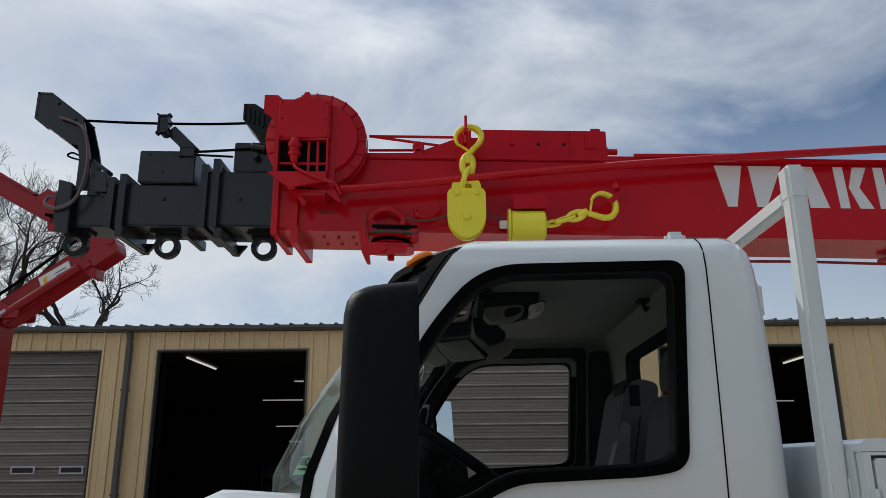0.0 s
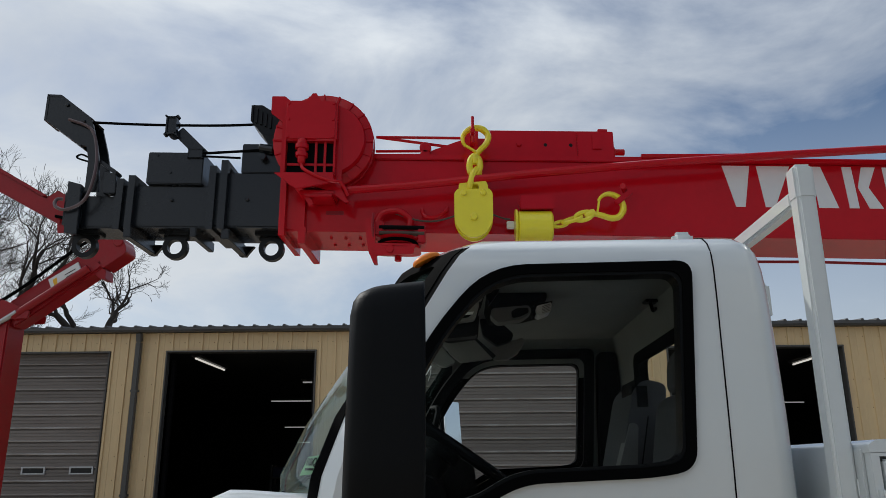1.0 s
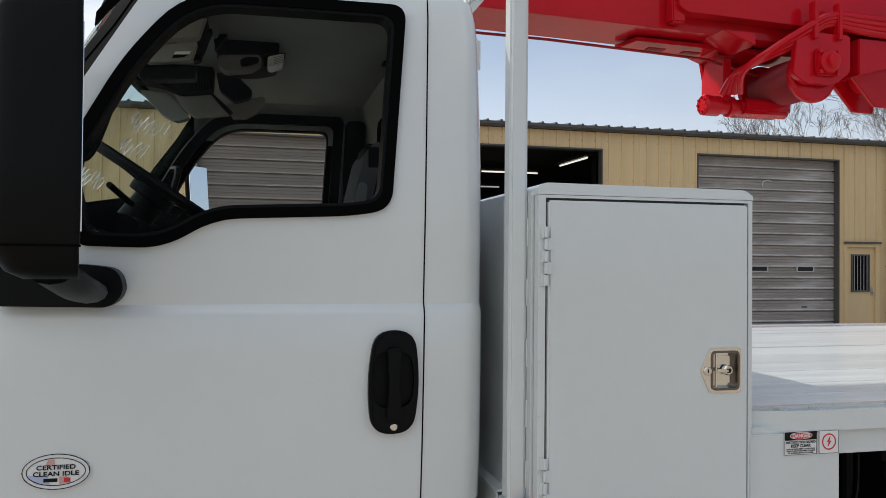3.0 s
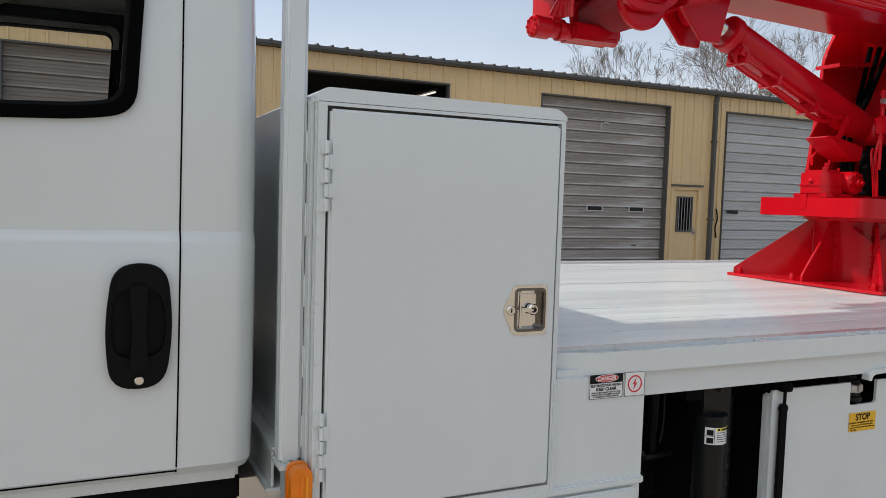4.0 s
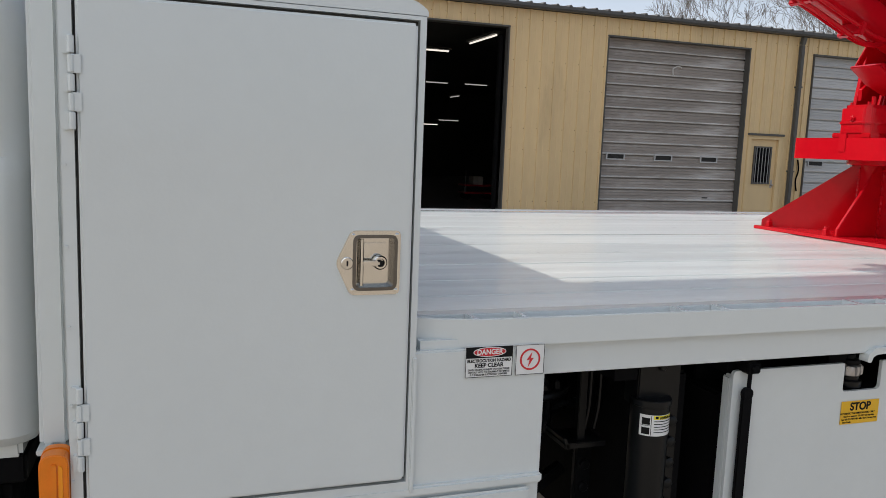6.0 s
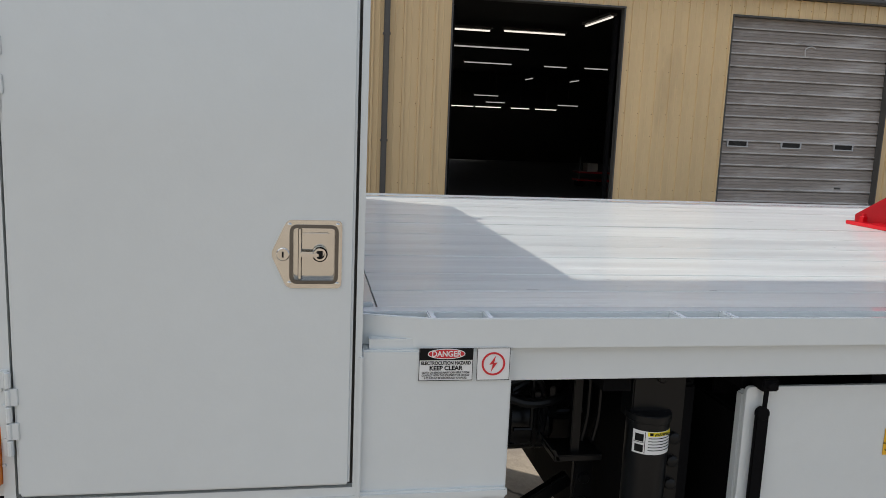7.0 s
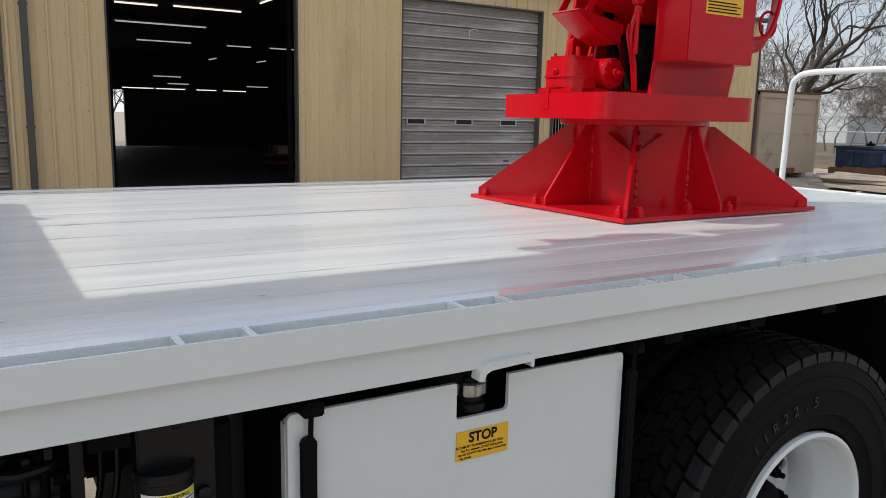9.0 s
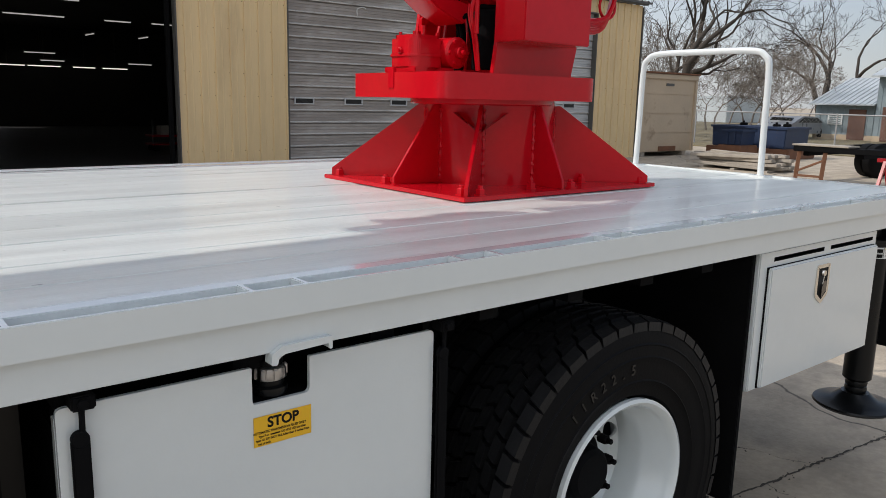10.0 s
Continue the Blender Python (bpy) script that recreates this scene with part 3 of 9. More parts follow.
for a, b, kind in BAYS:
    part("door_jamb", box(a - 0.024, a + 0.008, FY - 0.045, FY + 0.125, 0, TOPZ - 0.01, 0.006), TRIM_BROWN, shop)
    part("door_jamb", box(b - 0.008, b + 0.024, FY - 0.045, FY + 0.125, 0, TOPZ - 0.01, 0.006), TRIM_BROWN, shop)
    part("door_head", box(a - 0.03, b + 0.03, FY - 0.047, FY + 0.22, TOPZ - 0.022, TOPZ + 0.014, 0.006), TRIM_BROWN, shop)
screws = bmesh.new()
for z in (0.5, 1.6, 2.05, 2.9, 3.45, 4.3):
    for i in range(int((X1 - X0) / 0.305)):
        x = X0 + 0.06 + i * 0.305
        if z > TOPZ + 0.05 or not any(a - 0.06 < x < b + 0.06 for a, b in [q[:2] for q in BAYS] + [DOOR_X]):
            v = [screws.verts.new((x + 0.009 * math.cos(k * math.pi / 3), FY - 0.004, z + 0.009 * math.sin(k * math.pi / 3))) for k in range(6)]
            w = screws.verts.new((x, FY - 0.010, z))
            for k in range(6):
                screws.faces.new((v[k], v[(k + 1) % 6], w))
tagged(part("siding_screws", screws, RUST, shop, "rows of rusty siding screws"), kind="stuff")
for x in (-6.45, 3.00, 15.27):
    part("downspout", merge(box(x - 0.055, x + 0.055, FY - 0.15, FY - 0.05, 0.08, EAVE - 0.20, 0.015), beam((x, FY - 0.10, EAVE - 0.19), (x, FY - 0.14, EAVE - 0.02), 0.11, 0.10, 0.012), box(x - 0.07, x + 0.07, FY - 0.155, FY - 0.03, 3.3, 3.34), box(x - 0.07, x + 0.07, FY - 0.155, FY - 0.03, 1.3, 1.34)), TRIM_BROWN, shop, "square grey downspout")
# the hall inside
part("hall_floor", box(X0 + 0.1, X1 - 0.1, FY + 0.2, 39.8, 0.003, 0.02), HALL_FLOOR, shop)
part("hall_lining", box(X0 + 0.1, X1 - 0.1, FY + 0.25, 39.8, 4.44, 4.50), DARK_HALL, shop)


def shutter_section(w, h, material, name="t"):
    """One hinged section of a roll-up door, ribbed across; its face towards -y, its lower left corner at the origin."""
    prof = []
    for q in (0.0, 0.5):
        z = h * q
        prof += [(z, 0.036), (z + 0.028, 0.036), (z + 0.029, -0.024), (z + 0.050, -0.026), (z + 0.062, -0.008)]
        for g in (0.25, 0.38):
            prof += [(z + h * g - 0.008, -0.008), (z + h * g - 0.004, 0.000), (z + h * g + 0.004, 0.000), (z + h * g + 0.008, -0.008)]
        prof += [(z + h * 0.5 - 0.004, -0.008)]
    prof[-1] = (h - 0.004, -0.008)
    pts = [(y, z) for z, y in prof] + [(0.055, h - 0.004), (0.055, 0.0)]
    me = bpy.data.meshes.new(name)
    bm = prism(pts, "x", 0, w)
    for f in bm.faces:
        if f.calc_center_median().y < -0.016 and f.normal.y < -0.4:
            f.material_index = 1
    bm.to_mesh(me)
    bm.free()
    me.materials.append(material)
    me.materials.append(SHUTTER if material == SHUTTER_BROWN else WORN_EDGE)
    return finish(me, 20)


def rollup(a, b, material, label, zw=1.53, centres=None):
    """A closed roll-up door of eight sections with three small windows."""
    d = thing("overhead_door", ((a + b) / 2, FY + 0.13, 0), label, "garage door", "roll-up doors of the workshop", "structure")
    rows, w = 8, b - a - 0.01
    h = (TOPZ - 0.02) / rows
    me = shutter_section(w, h, material)
    for r in range(rows):
        s = new("door_section", me)
        s.parent = d
        s.location = (-w / 2, 0, 0.01 + r * h)
    for x in centres or [a + (b - a) * f for f in (0.115, 0.45, 0.785)]:
        part("window", ring([(x - 0.24, zw - 0.075), (x + 0.24, zw - 0.075), (x + 0.24, zw + 0.075), (x - 0.24, zw + 0.075)], [(x - 0.21, zw - 0.05), (x + 0.21, zw - 0.05), (x + 0.21, zw + 0.05), (x - 0.21, zw + 0.05)], "y", FY + 0.095, FY + 0.14), SHUTTER_GREY, d, "small window with a pale frame")
        part("window_pane", box(x - 0.215, x + 0.215, FY + 0.108, FY + 0.114, zw - 0.055, zw + 0.055), DARK_GLASS, d)
    part("lift_handle", merge(box(b - 0.9, b - 0.75, FY + 0.10, FY + 0.12, 0.62, 0.65, 0.004)), TRIM_BROWN, d)
    return d


for a, b, kind in BAYS:
    if b < -6:
        rollup(a, b, SHUTTER_BROWN, "closed weathered grey-brown roll-up door with small windows", 1.79, (-7.44, -8.41, -9.38))
    elif kind == "brown":
        rollup(a, b, SHUTTER, "closed weathered grey-brown roll-up door with three small windows")
    elif kind == "old":
        rollup(a, b, SHUTTER_BROWN, "closed dull brown roll-up door with three small windows")
    elif kind == "grey":
        rollup(a, b, SHUTTER_GREY, "closed pale galvanised roll-up door with three small windows")
    else:
        part("door_track", box(a + 0.02, a + 0.09, FY + 0.22, FY + 0.32, 0, TOPZ - 0.15), FRAME_BLACK, shop)
        part("door_track", box(b - 0.09, b - 0.02, FY + 0.22, FY + 0.32, 0, TOPZ - 0.15), FRAME_BLACK, shop)

solo("chalk_mark", tube(smooth_path([(11.89, FY + 0.113, 3.40), (11.87, FY + 0.113, 3.52), (11.92, FY + 0.113, 3.57), (12.02, FY + 0.113, 3.60), (12.11, FY + 0.113, 3.57)], 4), 0.016, 6), WORN_EDGE, "pale hooked chalk mark on the roll-up door", "mark")

ed = thing("entry_door", (14.5, FY, 0), "tan steel entry door with a barred window", "door", kind="structure")
part("door_leaf", box(14.10, 14.90, FY + 0.03, FY + 0.08, 0.02, 2.06, 0.004), SIDING, ed)
part("door_surround", ring([(14.02, 0), (14.98, 0), (14.98, 2.14), (14.02, 2.14)], [(14.10, 0.0), (14.90, 0.0), (14.90, 2.06), (14.10, 2.06)], "y", FY - 0.04, FY + 0.12), SIDING, ed)
part("window_pane", box(14.27, 14.73, FY + 0.018, FY + 0.026, 1.02, 1.86), FRAME_BLACK, ed)
part("window_surround", ring([(14.24, 0.99), (14.76, 0.99), (14.76, 1.89), (14.24, 1.89)], [(14.28, 1.03), (14.72, 1.03), (14.72, 1.85), (14.28, 1.85)], "y", FY + 0.0, FY + 0.03), TRIM_BROWN, ed)
for i in range(5):
    part("window_bar", rod((14.32 + i * 0.09, FY + 0.008, 1.0), (14.32 + i * 0.09, FY + 0.008, 1.88), 0.009, 8), GALV, ed)
part("door_knob", merge(rod((14.83, FY + 0.03, 0.98), (14.83, FY - 0.03, 0.98), 0.02, 12), box(14.80, 14.86, FY + 0.02, FY + 0.03, 0.9, 1.1)), STEEL, ed)
part("drip_cap", box(13.98, 15.02, FY - 0.09, FY - 0.03, 2.14, 2.19, 0.006), TRIM_BROWN, ed)
solo("air_hose", tube(smooth_path([(15.50, FY - 0.06, 1.6), (15.52, FY - 0.09, 1.35), (15.47, FY - 0.08, 1.1), (15.53, FY - 0.07, 0.85)]), 0.018, 8), RUBBER, "short black hose hanging on the siding", "hose")


def tube_lamp(x, y, z, length, along="x"):
    t = thing("tube_lamp", (x, y, z), "lit fluorescent tube lamp under the workshop ceiling", "lamp", "tube lamps in the workshop")
    if along == "x":
        part("tube", rod((x - length / 2, y, z), (x + length / 2, y, z), 0.022, 8), TUBE_LIGHT if y < 22 or y > 38.3 else TUBE_DIM, t)
        part("housing", box(x - length / 2 - 0.05, x + length / 2 + 0.05, y - 0.09, y + 0.09, z + 0.03, z + 0.09, 0.01), TRIM_BROWN, t)
    else:
        part("tube", rod((x, y - length / 2, z), (x, y + length / 2, z), 0.022, 8), TUBE_LIGHT if y < 22 or y > 38.3 else TUBE_DIM, t)
        part("housing", box(x - 0.09, x + 0.09, y - length / 2 - 0.05, y + length / 2 + 0.05, z + 0.03, z + 0.09, 0.01), TRIM_BROWN, t)
    return t


for x, y, z, L, al in ((8.11, 18.1, 4.155, 1.7, "y"), (-5.75, 18.05, 4.155, 2.1, "y"), (5.83, 21.5, 4.22, 1.0, "x"), (7.52, 21.3, 4.22, 1.7, "x"), (7.3, 25.7, 4.22, 2.62, "x"), (8.6, 31.6, 4.22, 1.95, "x"), (11.45, 31.7, 4.22, 0.95, "x"), (13.15, 31.55, 4.22, 1.0, "x"), (11.35, 35.2, 3.92, 1.2, "y"), (13.5, 35.2, 3.92, 1.2, "y"),
                      (8.85, 38.6, 2.68, 1.34, "x"), (10.29, 38.6, 2.68, 1.3, "x"), (11.93, 38.6, 2.68, 0.93, "x"), (13.27, 38.6, 2.68, 1.1, "x"), (10.55, 38.2, 2.91, 0.95, "x"), (14.28, 38.2, 2.91, 1.05, "x"), (10.03, 38.0, 3.215, 1.2, "x"), (6.4, 38.6, 2.70, 1.5, "x"), (4.8, 38.6, 2.70, 1.2, "x"),
                      (-3.4, 23.0, 4.25, 2.4, "x"), (-6.0, 29.0, 4.2, 2.0, "x"), (-3.6, 29.0, 4.2, 2.0, "x"), (-2.4, 34.0, 3.7, 2.4, "x"), (-6.8, 34.0, 3.5, 1.6, "x"), (-4.4, 38.6, 3.0, 1.6, "x"), (-7.4, 38.6, 3.0, 1.2, "x")):
    tube_lamp(x, y, z, L, al)
    if z < 4.2:
        solo("lamp_hanger", rod((x, y, z + 0.085), (x, y, 4.44), 0.012, 6), TRIM_BROWN, "thin steel lamp hanger in the dark workshop", "hanger", "lamp hangers")


def rack(x, y):
    """A dim rack with boxes on the workshop floor."""
    r = thing("storage_rack", (x, y, 0.02), "dim steel storage rack with boxes in the workshop", "rack", "racks in the workshop")
    for dx in (-0.6, 0.6):
        for dy in (-0.25, 0.25):
            part("upright", box(x + dx - 0.03, x + dx + 0.03, y + dy - 0.03, y + dy + 0.03, 0.02, 1.9), TRIM_BROWN, r)
    for z in (0.3, 0.9, 1.5):
        part("shelf", box(x - 0.63, x + 0.63, y - 0.28, y + 0.28, z, z + 0.04), TRIM_BROWN, r)
    q = random.Random(int(x * 10))
    for z in (0.34, 0.94, 1.54):
        for k in range(3):
            xx, h = x - 0.42 + k * 0.4, q.uniform(0.15, 0.4)
            solo("carton", box(xx - 0.14, xx + 0.14, y - 0.2, y + 0.2, z + 0.001, z + h, 0.005), q.choice((OLD_WOOD, RED_DULL, BLUE, DARK_HALL)), "small carton on the workshop rack", "carton", "cartons on the racks")


cart = thing("tool_cart", (9.99, 22.89, 0.02), "low dark cart with a pale box on the workshop floor", "cart")
for dx in (-0.35, 0.35):
    part("wheel", rod((cart.location.x + dx, cart.location.y - 0.3, 0.10), (cart.location.x + dx, cart.location.y + 0.3, 0.10), 0.08, 14), RUBBER, cart)
for z in (0.19, 0.42):
    part("shelf", box(cart.location.x - 0.5, cart.location.x + 0.5, cart.location.y - 0.3, cart.location.y + 0.3, z, z + 0.05, 0.008), RED_DULL, cart)
for dx in (-0.46, 0.46):
    part("post", box(cart.location.x + dx - 0.02, cart.location.x + dx + 0.02, cart.location.y - 0.28, cart.location.y - 0.24, 0.23, 0.90, 0.003), TRIM_BROWN, cart)
solo("carton", box(cart.location.x - 0.20, cart.location.x + 0.12, cart.location.y - 0.22, cart.location.y + 0.2, 0.471, 0.72, 0.01), OLD_WOOD, "pale carton on the workshop cart", "carton", "cartons on the racks")


for x, y in ((-5.1, 24.5), (-3.3, 25.0), (3.6, 31.0)):
    rack(x, y)


# ---- bare trees ----
def bare_tree(name, at, height, seed, lean=(0, 0), spread=0.55, levels=6, trunk=0.2, wood=BARK, fine=0.007, gnarl=0.13, taper=0.42, bole=None):
    """A leafless tree: a tapered trunk, forked limbs and fine twigs."""
    rnd = random.Random(seed)
    at = Vector(at)
    t = thing(name, at, "leafless tree with dark forked limbs and fine twigs", "tree", "bare trees behind the yard")
    limbs, twigs = [], []

    def grow(p, d, length, r, level):
        pts, rr = [p], [r]
        n = 6 if level < 3 else 4
        for i in range(n):
            d = (d + Vector((rnd.gauss(0, gnarl), rnd.gauss(0, gnarl), rnd.gauss(0.04, gnarl * 0.8)))).normalized()
            p = p + d * length / n
            pts.append(p)
            rr.append(r * (1 - taper * (i + 1) / n))
        (limbs if level < 3 else twigs).append((pts, rr, level))
        if level >= levels:
            return
        kids = rnd.choice((2, 3)) if level < 2 else rnd.choice((2, 3, 3))
        for c in range(kids):
            q = pts[-1] if c < 2 else pts[rnd.choice((2, -2))]
            a = rnd.uniform(0, 2 * math.pi)
            s = d.orthogonal().normalized()
            side = (s * math.cos(a) + d.cross(s) * math.sin(a))
            nd = (d + side * rnd.uniform(0.35, 0.95) * spread * 1.5 + Vector((0, 0, 0.10))).normalized()
            grow(q, nd, (length if level else height * 0.30) * rnd.uniform(0.62, 0.84), rr[-1] * rnd.uniform(0.6, 0.85), level + 1)

    grow(at, Vector((lean[0], lean[1], 1)).normalized(), bole or height * 0.30, trunk, 0)
    part("trunk", merge(*[tube(p, r, 8) for p, r, l in limbs]), wood, t, "dark bark on trunk and main limbs", 60)
    verts, faces = [], []
    for pts, rr, lev in twigs:
        base, seg = len(verts), 3
        for i, p in enumerate(pts):
            d = (pts[min(i + 1, len(pts) - 1)] - pts[max(i - 1, 0)]).normalized()
            s = d.orthogonal().normalized()
            u = d.cross(s)
            for k in range(seg):
                verts.append(p - at + (s * math.cos(2.094 * k) + u * math.sin(2.094 * k)) * max(rr[i], fine))
        for i in range(len(pts) - 1):
            for k in range(seg):
                a, b = base + i * seg + k, base + i * seg + (k + 1) % seg
                faces.append((a, b, b + seg, a + seg))
    me = bpy.data.meshes.new("crown")
    me.from_pydata([tuple(v) for v in verts], [], faces)
    me.materials.append(wood)
    finish(me, 80)
    cr = new("crown", me)
    cr.parent = t
    cr["label"] = "airy crown of bare twigs"
    return t


left_tree = bare_tree("bare_tree", (-21.7, 43, 0), 8.6, 9, spread=0.72, levels=7, trunk=0.40, wood=DARK_BARK, fine=0.010, gnarl=0.17, taper=0.26, bole=9.4)
for x, y, r, k in ((-20.4, 43.8, 130, 0.97), (-25.6, 42.5, 250, 1.12), (-28.6, 44, 200, 1.25), (-32.5, 46, 20, 1.3)):
    copy_thing(left_tree, pose(x, y, 0, 0, 0, r) @ Matrix.Diagonal((k, k, k, 1)))
tall_tree = bare_tree("bare_tree", (-23.2, 44, 0), 20, 5, lean=(-0.06, 0), spread=0.45, levels=7, trunk=0.32, wood=DARK_BARK, fine=0.010, gnarl=0.15, taper=0.34, bole=12.0)
for x, y, r in ((-27.4, 43, 90), (-30.5, 44, 310), (-35.0, 46, 220)):
    copy_thing(tall_tree, pose(x, y, 0, 0, 0, r))
mid_tree = bare_tree("bare_tree", (62, 46, 0), 15, 11, spread=0.62, levels=7, trunk=0.34, wood=DARK_BARK, fine=0.011, gnarl=0.18, taper=0.34)
for x, y, r in ((56, 48, 70), (58, 40, 250)):
    copy_thing(mid_tree, pose(x, y, 0, 0, 0, r))
brush_tree = bare_tree("bare_tree", (38.5, 43, 0), 12.6, 61, spread=0.50, levels=8, trunk=0.24, wood=TWIG, fine=0.0075, gnarl=0.13, taper=0.36)
for x, y, r, k in ((8.3, 45, 40, 0.55), (43.0, 45, 80, 1.12), (47.5, 44, 190, 1.25), (53, 46, 300, 1.25)):
    copy_thing(brush_tree, pose(x, y, 0, 0, 0, r) @ Matrix.Diagonal((k, k, k, 1)))
right_tree = bare_tree("bare_tree", (33, 22.7, 0), 12, 21, lean=(0.05, -0.62), spread=0.46, levels=6, trunk=0.28, wood=DARK_BARK, fine=0.0075, gnarl=0.20, taper=0.36)
bare_tree("bare_tree", (40, 28.4, 0), 15, 33, lean=(0.05, -0.28), spread=0.42, levels=6, trunk=0.34, wood=DARK_BARK, fine=0.0075, gnarl=0.19, taper=0.36)
copy_thing(right_tree, pose(52, 24, 0, 0, 0, 100))
for x, y, r in ((74, 33, 120), (85, 40, 320), (70, 24, 75)):
    copy_thing(mid_tree, pose(x, y, 0, 0, 0, r))

# ---- yard to the side of the building ----
con = thing("storage_container", (23.4, 16.6, 0.15), "tan steel storage container standing beside the workshop", "container")
part("shell", merge(box(22.05, 24.80, 15.60, 18.0, 0.15, 2.50, 0.02), box(21.98, 24.87, 15.54, 15.62, 2.40, 2.56, 0.02)), CONTAINER, con)
for x in (22.0, 24.73):
    part("corner_post", box(x, x + 0.12, 15.545, 15.62, 0.15, 2.40, 0.01), CONTAINER, con)
part("lid_edge", box(21.94, 24.92, 15.50, 18.05, 2.565, 2.62, 0.01), RUST, con)
for z in (0.75, 1.35, 1.95):
    part("seam", box(22.13, 24.72, 15.585, 15.601, z, z + 0.012), CONTAINER, con)
part("nameplate", box(23.2, 23.6, 15.575, 15.595, 2.20, 2.28), TRIM_BROWN, con)
part("fork_pocket", box(23.0, 23.9, 15.57, 15.596, 0.17, 0.32), RUST, con)
for x in (22.2, 24.4):
    part("skid", box(x, x + 0.2, 15.65, 17.9, 0.0, 0.15), OLD_WOOD, con)


def bin_skip(x0, x1, y0, y1, h, z, label):
    """An open steel tub with a rolled rim, facing -x."""
    t = thing("steel_skip", ((x0 + x1) / 2, (y0 + y1) / 2, z), label, "skip", "blue skips in the yard")
    part("tub", prism([(y0 + 0.03, z), (y1 - 0.03, z), (y1, z + h), (y0, z + h)], "x", x0, x1, 0.02), BLUE, t)
    part("rim", ring([(x0 - 0.04, y0 - 0.04), (x1 + 0.04, y0 - 0.04), (x1 + 0.04, y1 + 0.04), (x0 - 0.04, y1 + 0.04)], [(x0 + 0.03, y0 + 0.03), (x1 - 0.03, y0 + 0.03), (x1 - 0.03, y1 - 0.03), (x0 + 0.03, y1 - 0.03)], "z", z + h - 0.05, z + h + 0.02), BLUE, t)
    for y in (y0 + 0.35 * (y1 - y0), y0 + 0.7 * (y1 - y0)):
        part("stiffener", box(x0 - 0.03, x0 - 0.001, y - 0.04, y + 0.04, z + 0.03, z + h - 0.06), BLUE, t)
    return t


bin_skip(26.0, 27.5, 13.0, 15.6, 0.66, 0.32, "long blue steel skip on a rusty base")
bin_skip(24.7, 25.5, 13.75, 14.45, 0.46, 0.42, "small blue steel skip on blocks")
solo("rusty_base", box(25.85, 27.6, 12.8, 15.7, 0.0, 0.31, 0.02), RUST, "rusty steel base frame under the skip", "base frame")
solo("support_block", box(24.6, 25.6, 13.7, 14.5, 0.0, 0.418, 0.02), RUST, "rusty steel support block under the small skip", "block")
for y, h in ((13.2, 0.10), (13.55, 0.08), (14.7, 0.10)):
    solo("scrap_fitting", merge(box(26.3, 26.5, y - 0.1, y + 0.1, 1.005, 1.005 + h, 0.02), rod((26.4, y, 1.0 + h), (26.4, y + 0.02, 1.06 + h), 0.04, 8)), FRAME_BLACK, "dark metal fitting lying on the skip rim", "fitting", "fittings on the skip")
pal = thing("timber_stack", (21.2, 11.6, 0), "stack of pale weathered timber on the concrete", "timber")
rnd = random.Random(5)
for i in range(20):
    z = 0.05 + (i // 5) * 0.095
    x, y = 20.7 + (i % 5) * 0.22 + rnd.uniform(-0.04, 0.04), 10.4 + rnd.uniform(0, 0.5)
    part("board", moved(box(0, 0.19, 0, rnd.uniform(1.7, 2.3), 0, 0.085, 0.012), pose(x, y, z, rnd.uniform(-1.5, 1.5), 0, rnd.uniform(-6, 6))), OLD_WOOD, pal)
for i in range(3):
    part("bearer", box(20.6, 21.9, 10.6 + i * 0.9, 10.72 + i * 0.9, 0.0, 0.05), OLD_WOOD, pal)

tr = thing("trailer_chassis", (20.5, 8.0, 0), "dark steel trailer chassis with a timber deck edge and dual tyres", "trailer")
part("front_beam", box(19.45, 19.60, 5.6, 9.42, 0.66, 0.78, 0.01), FRAME_BLACK, tr)
part("deck_edge", box(19.43, 20.0, 8.2, 9.45, 0.785, 0.825, 0.01), OLD_WOOD, tr)
for y in (9.2, 8.0, 6.6):
    part("rail", box(19.61, 24.6, y - 0.06, y + 0.06, 0.56, 0.76, 0.01), FRAME_BLACK, tr)
for x in (21.2, 23.4):
    part("cross_member", box(x - 0.05, x + 0.05, 6.67, 7.93, 0.60, 0.72), RUST, tr)
for y in (9.3, 8.72):
    part("stand_leg", beam((19.52, y, 0.66), (19.5, y + 0.03, 0.0), 0.08, 0.08), RUST, tr)
part("brace", beam((19.50, 9.3, 0.22), (19.50, 8.7, 0.50), 0.045, 0.045), RUST, tr)
part("ladder_rung", beam((19.50, 9.3, 0.12), (19.50, 8.74, 0.12), 0.05, 0.05), RUST, tr)
for x, y in ((22.0, 8.62), (22.35, 8.95)):
    part("tyre", lathe([(-0.13, 0.24), (-0.12, 0.36), (-0.09, 0.40), (0.09, 0.40), (0.12, 0.36), (0.13, 0.24), (0.08, 0.2), (-0.08, 0.2)], (x, y, 0.40), (0.3, 1, 0), 24), TYRE, tr)
    part("hub", rod((x - 0.03, y - 0.1, 0.40), (x + 0.03, y + 0.1, 0.40), 0.19, 16), RUST, tr)
sa = thing("sawhorse", (20.8, 7.2, 0), "red painted steel trestle on the concrete", "trestle")
part("top_bar", beam((18.85, 5.6, 0.62), (18.85, 7.35, 0.62), 0.08, 0.08), RED_DULL, sa)
for y in (5.8, 7.2):
    for s in (-0.3, 0.3):
        part("leg", beam((18.85, y, 0.62), (18.85 + s, y, 0.0), 0.06, 0.06), RED_DULL, sa)

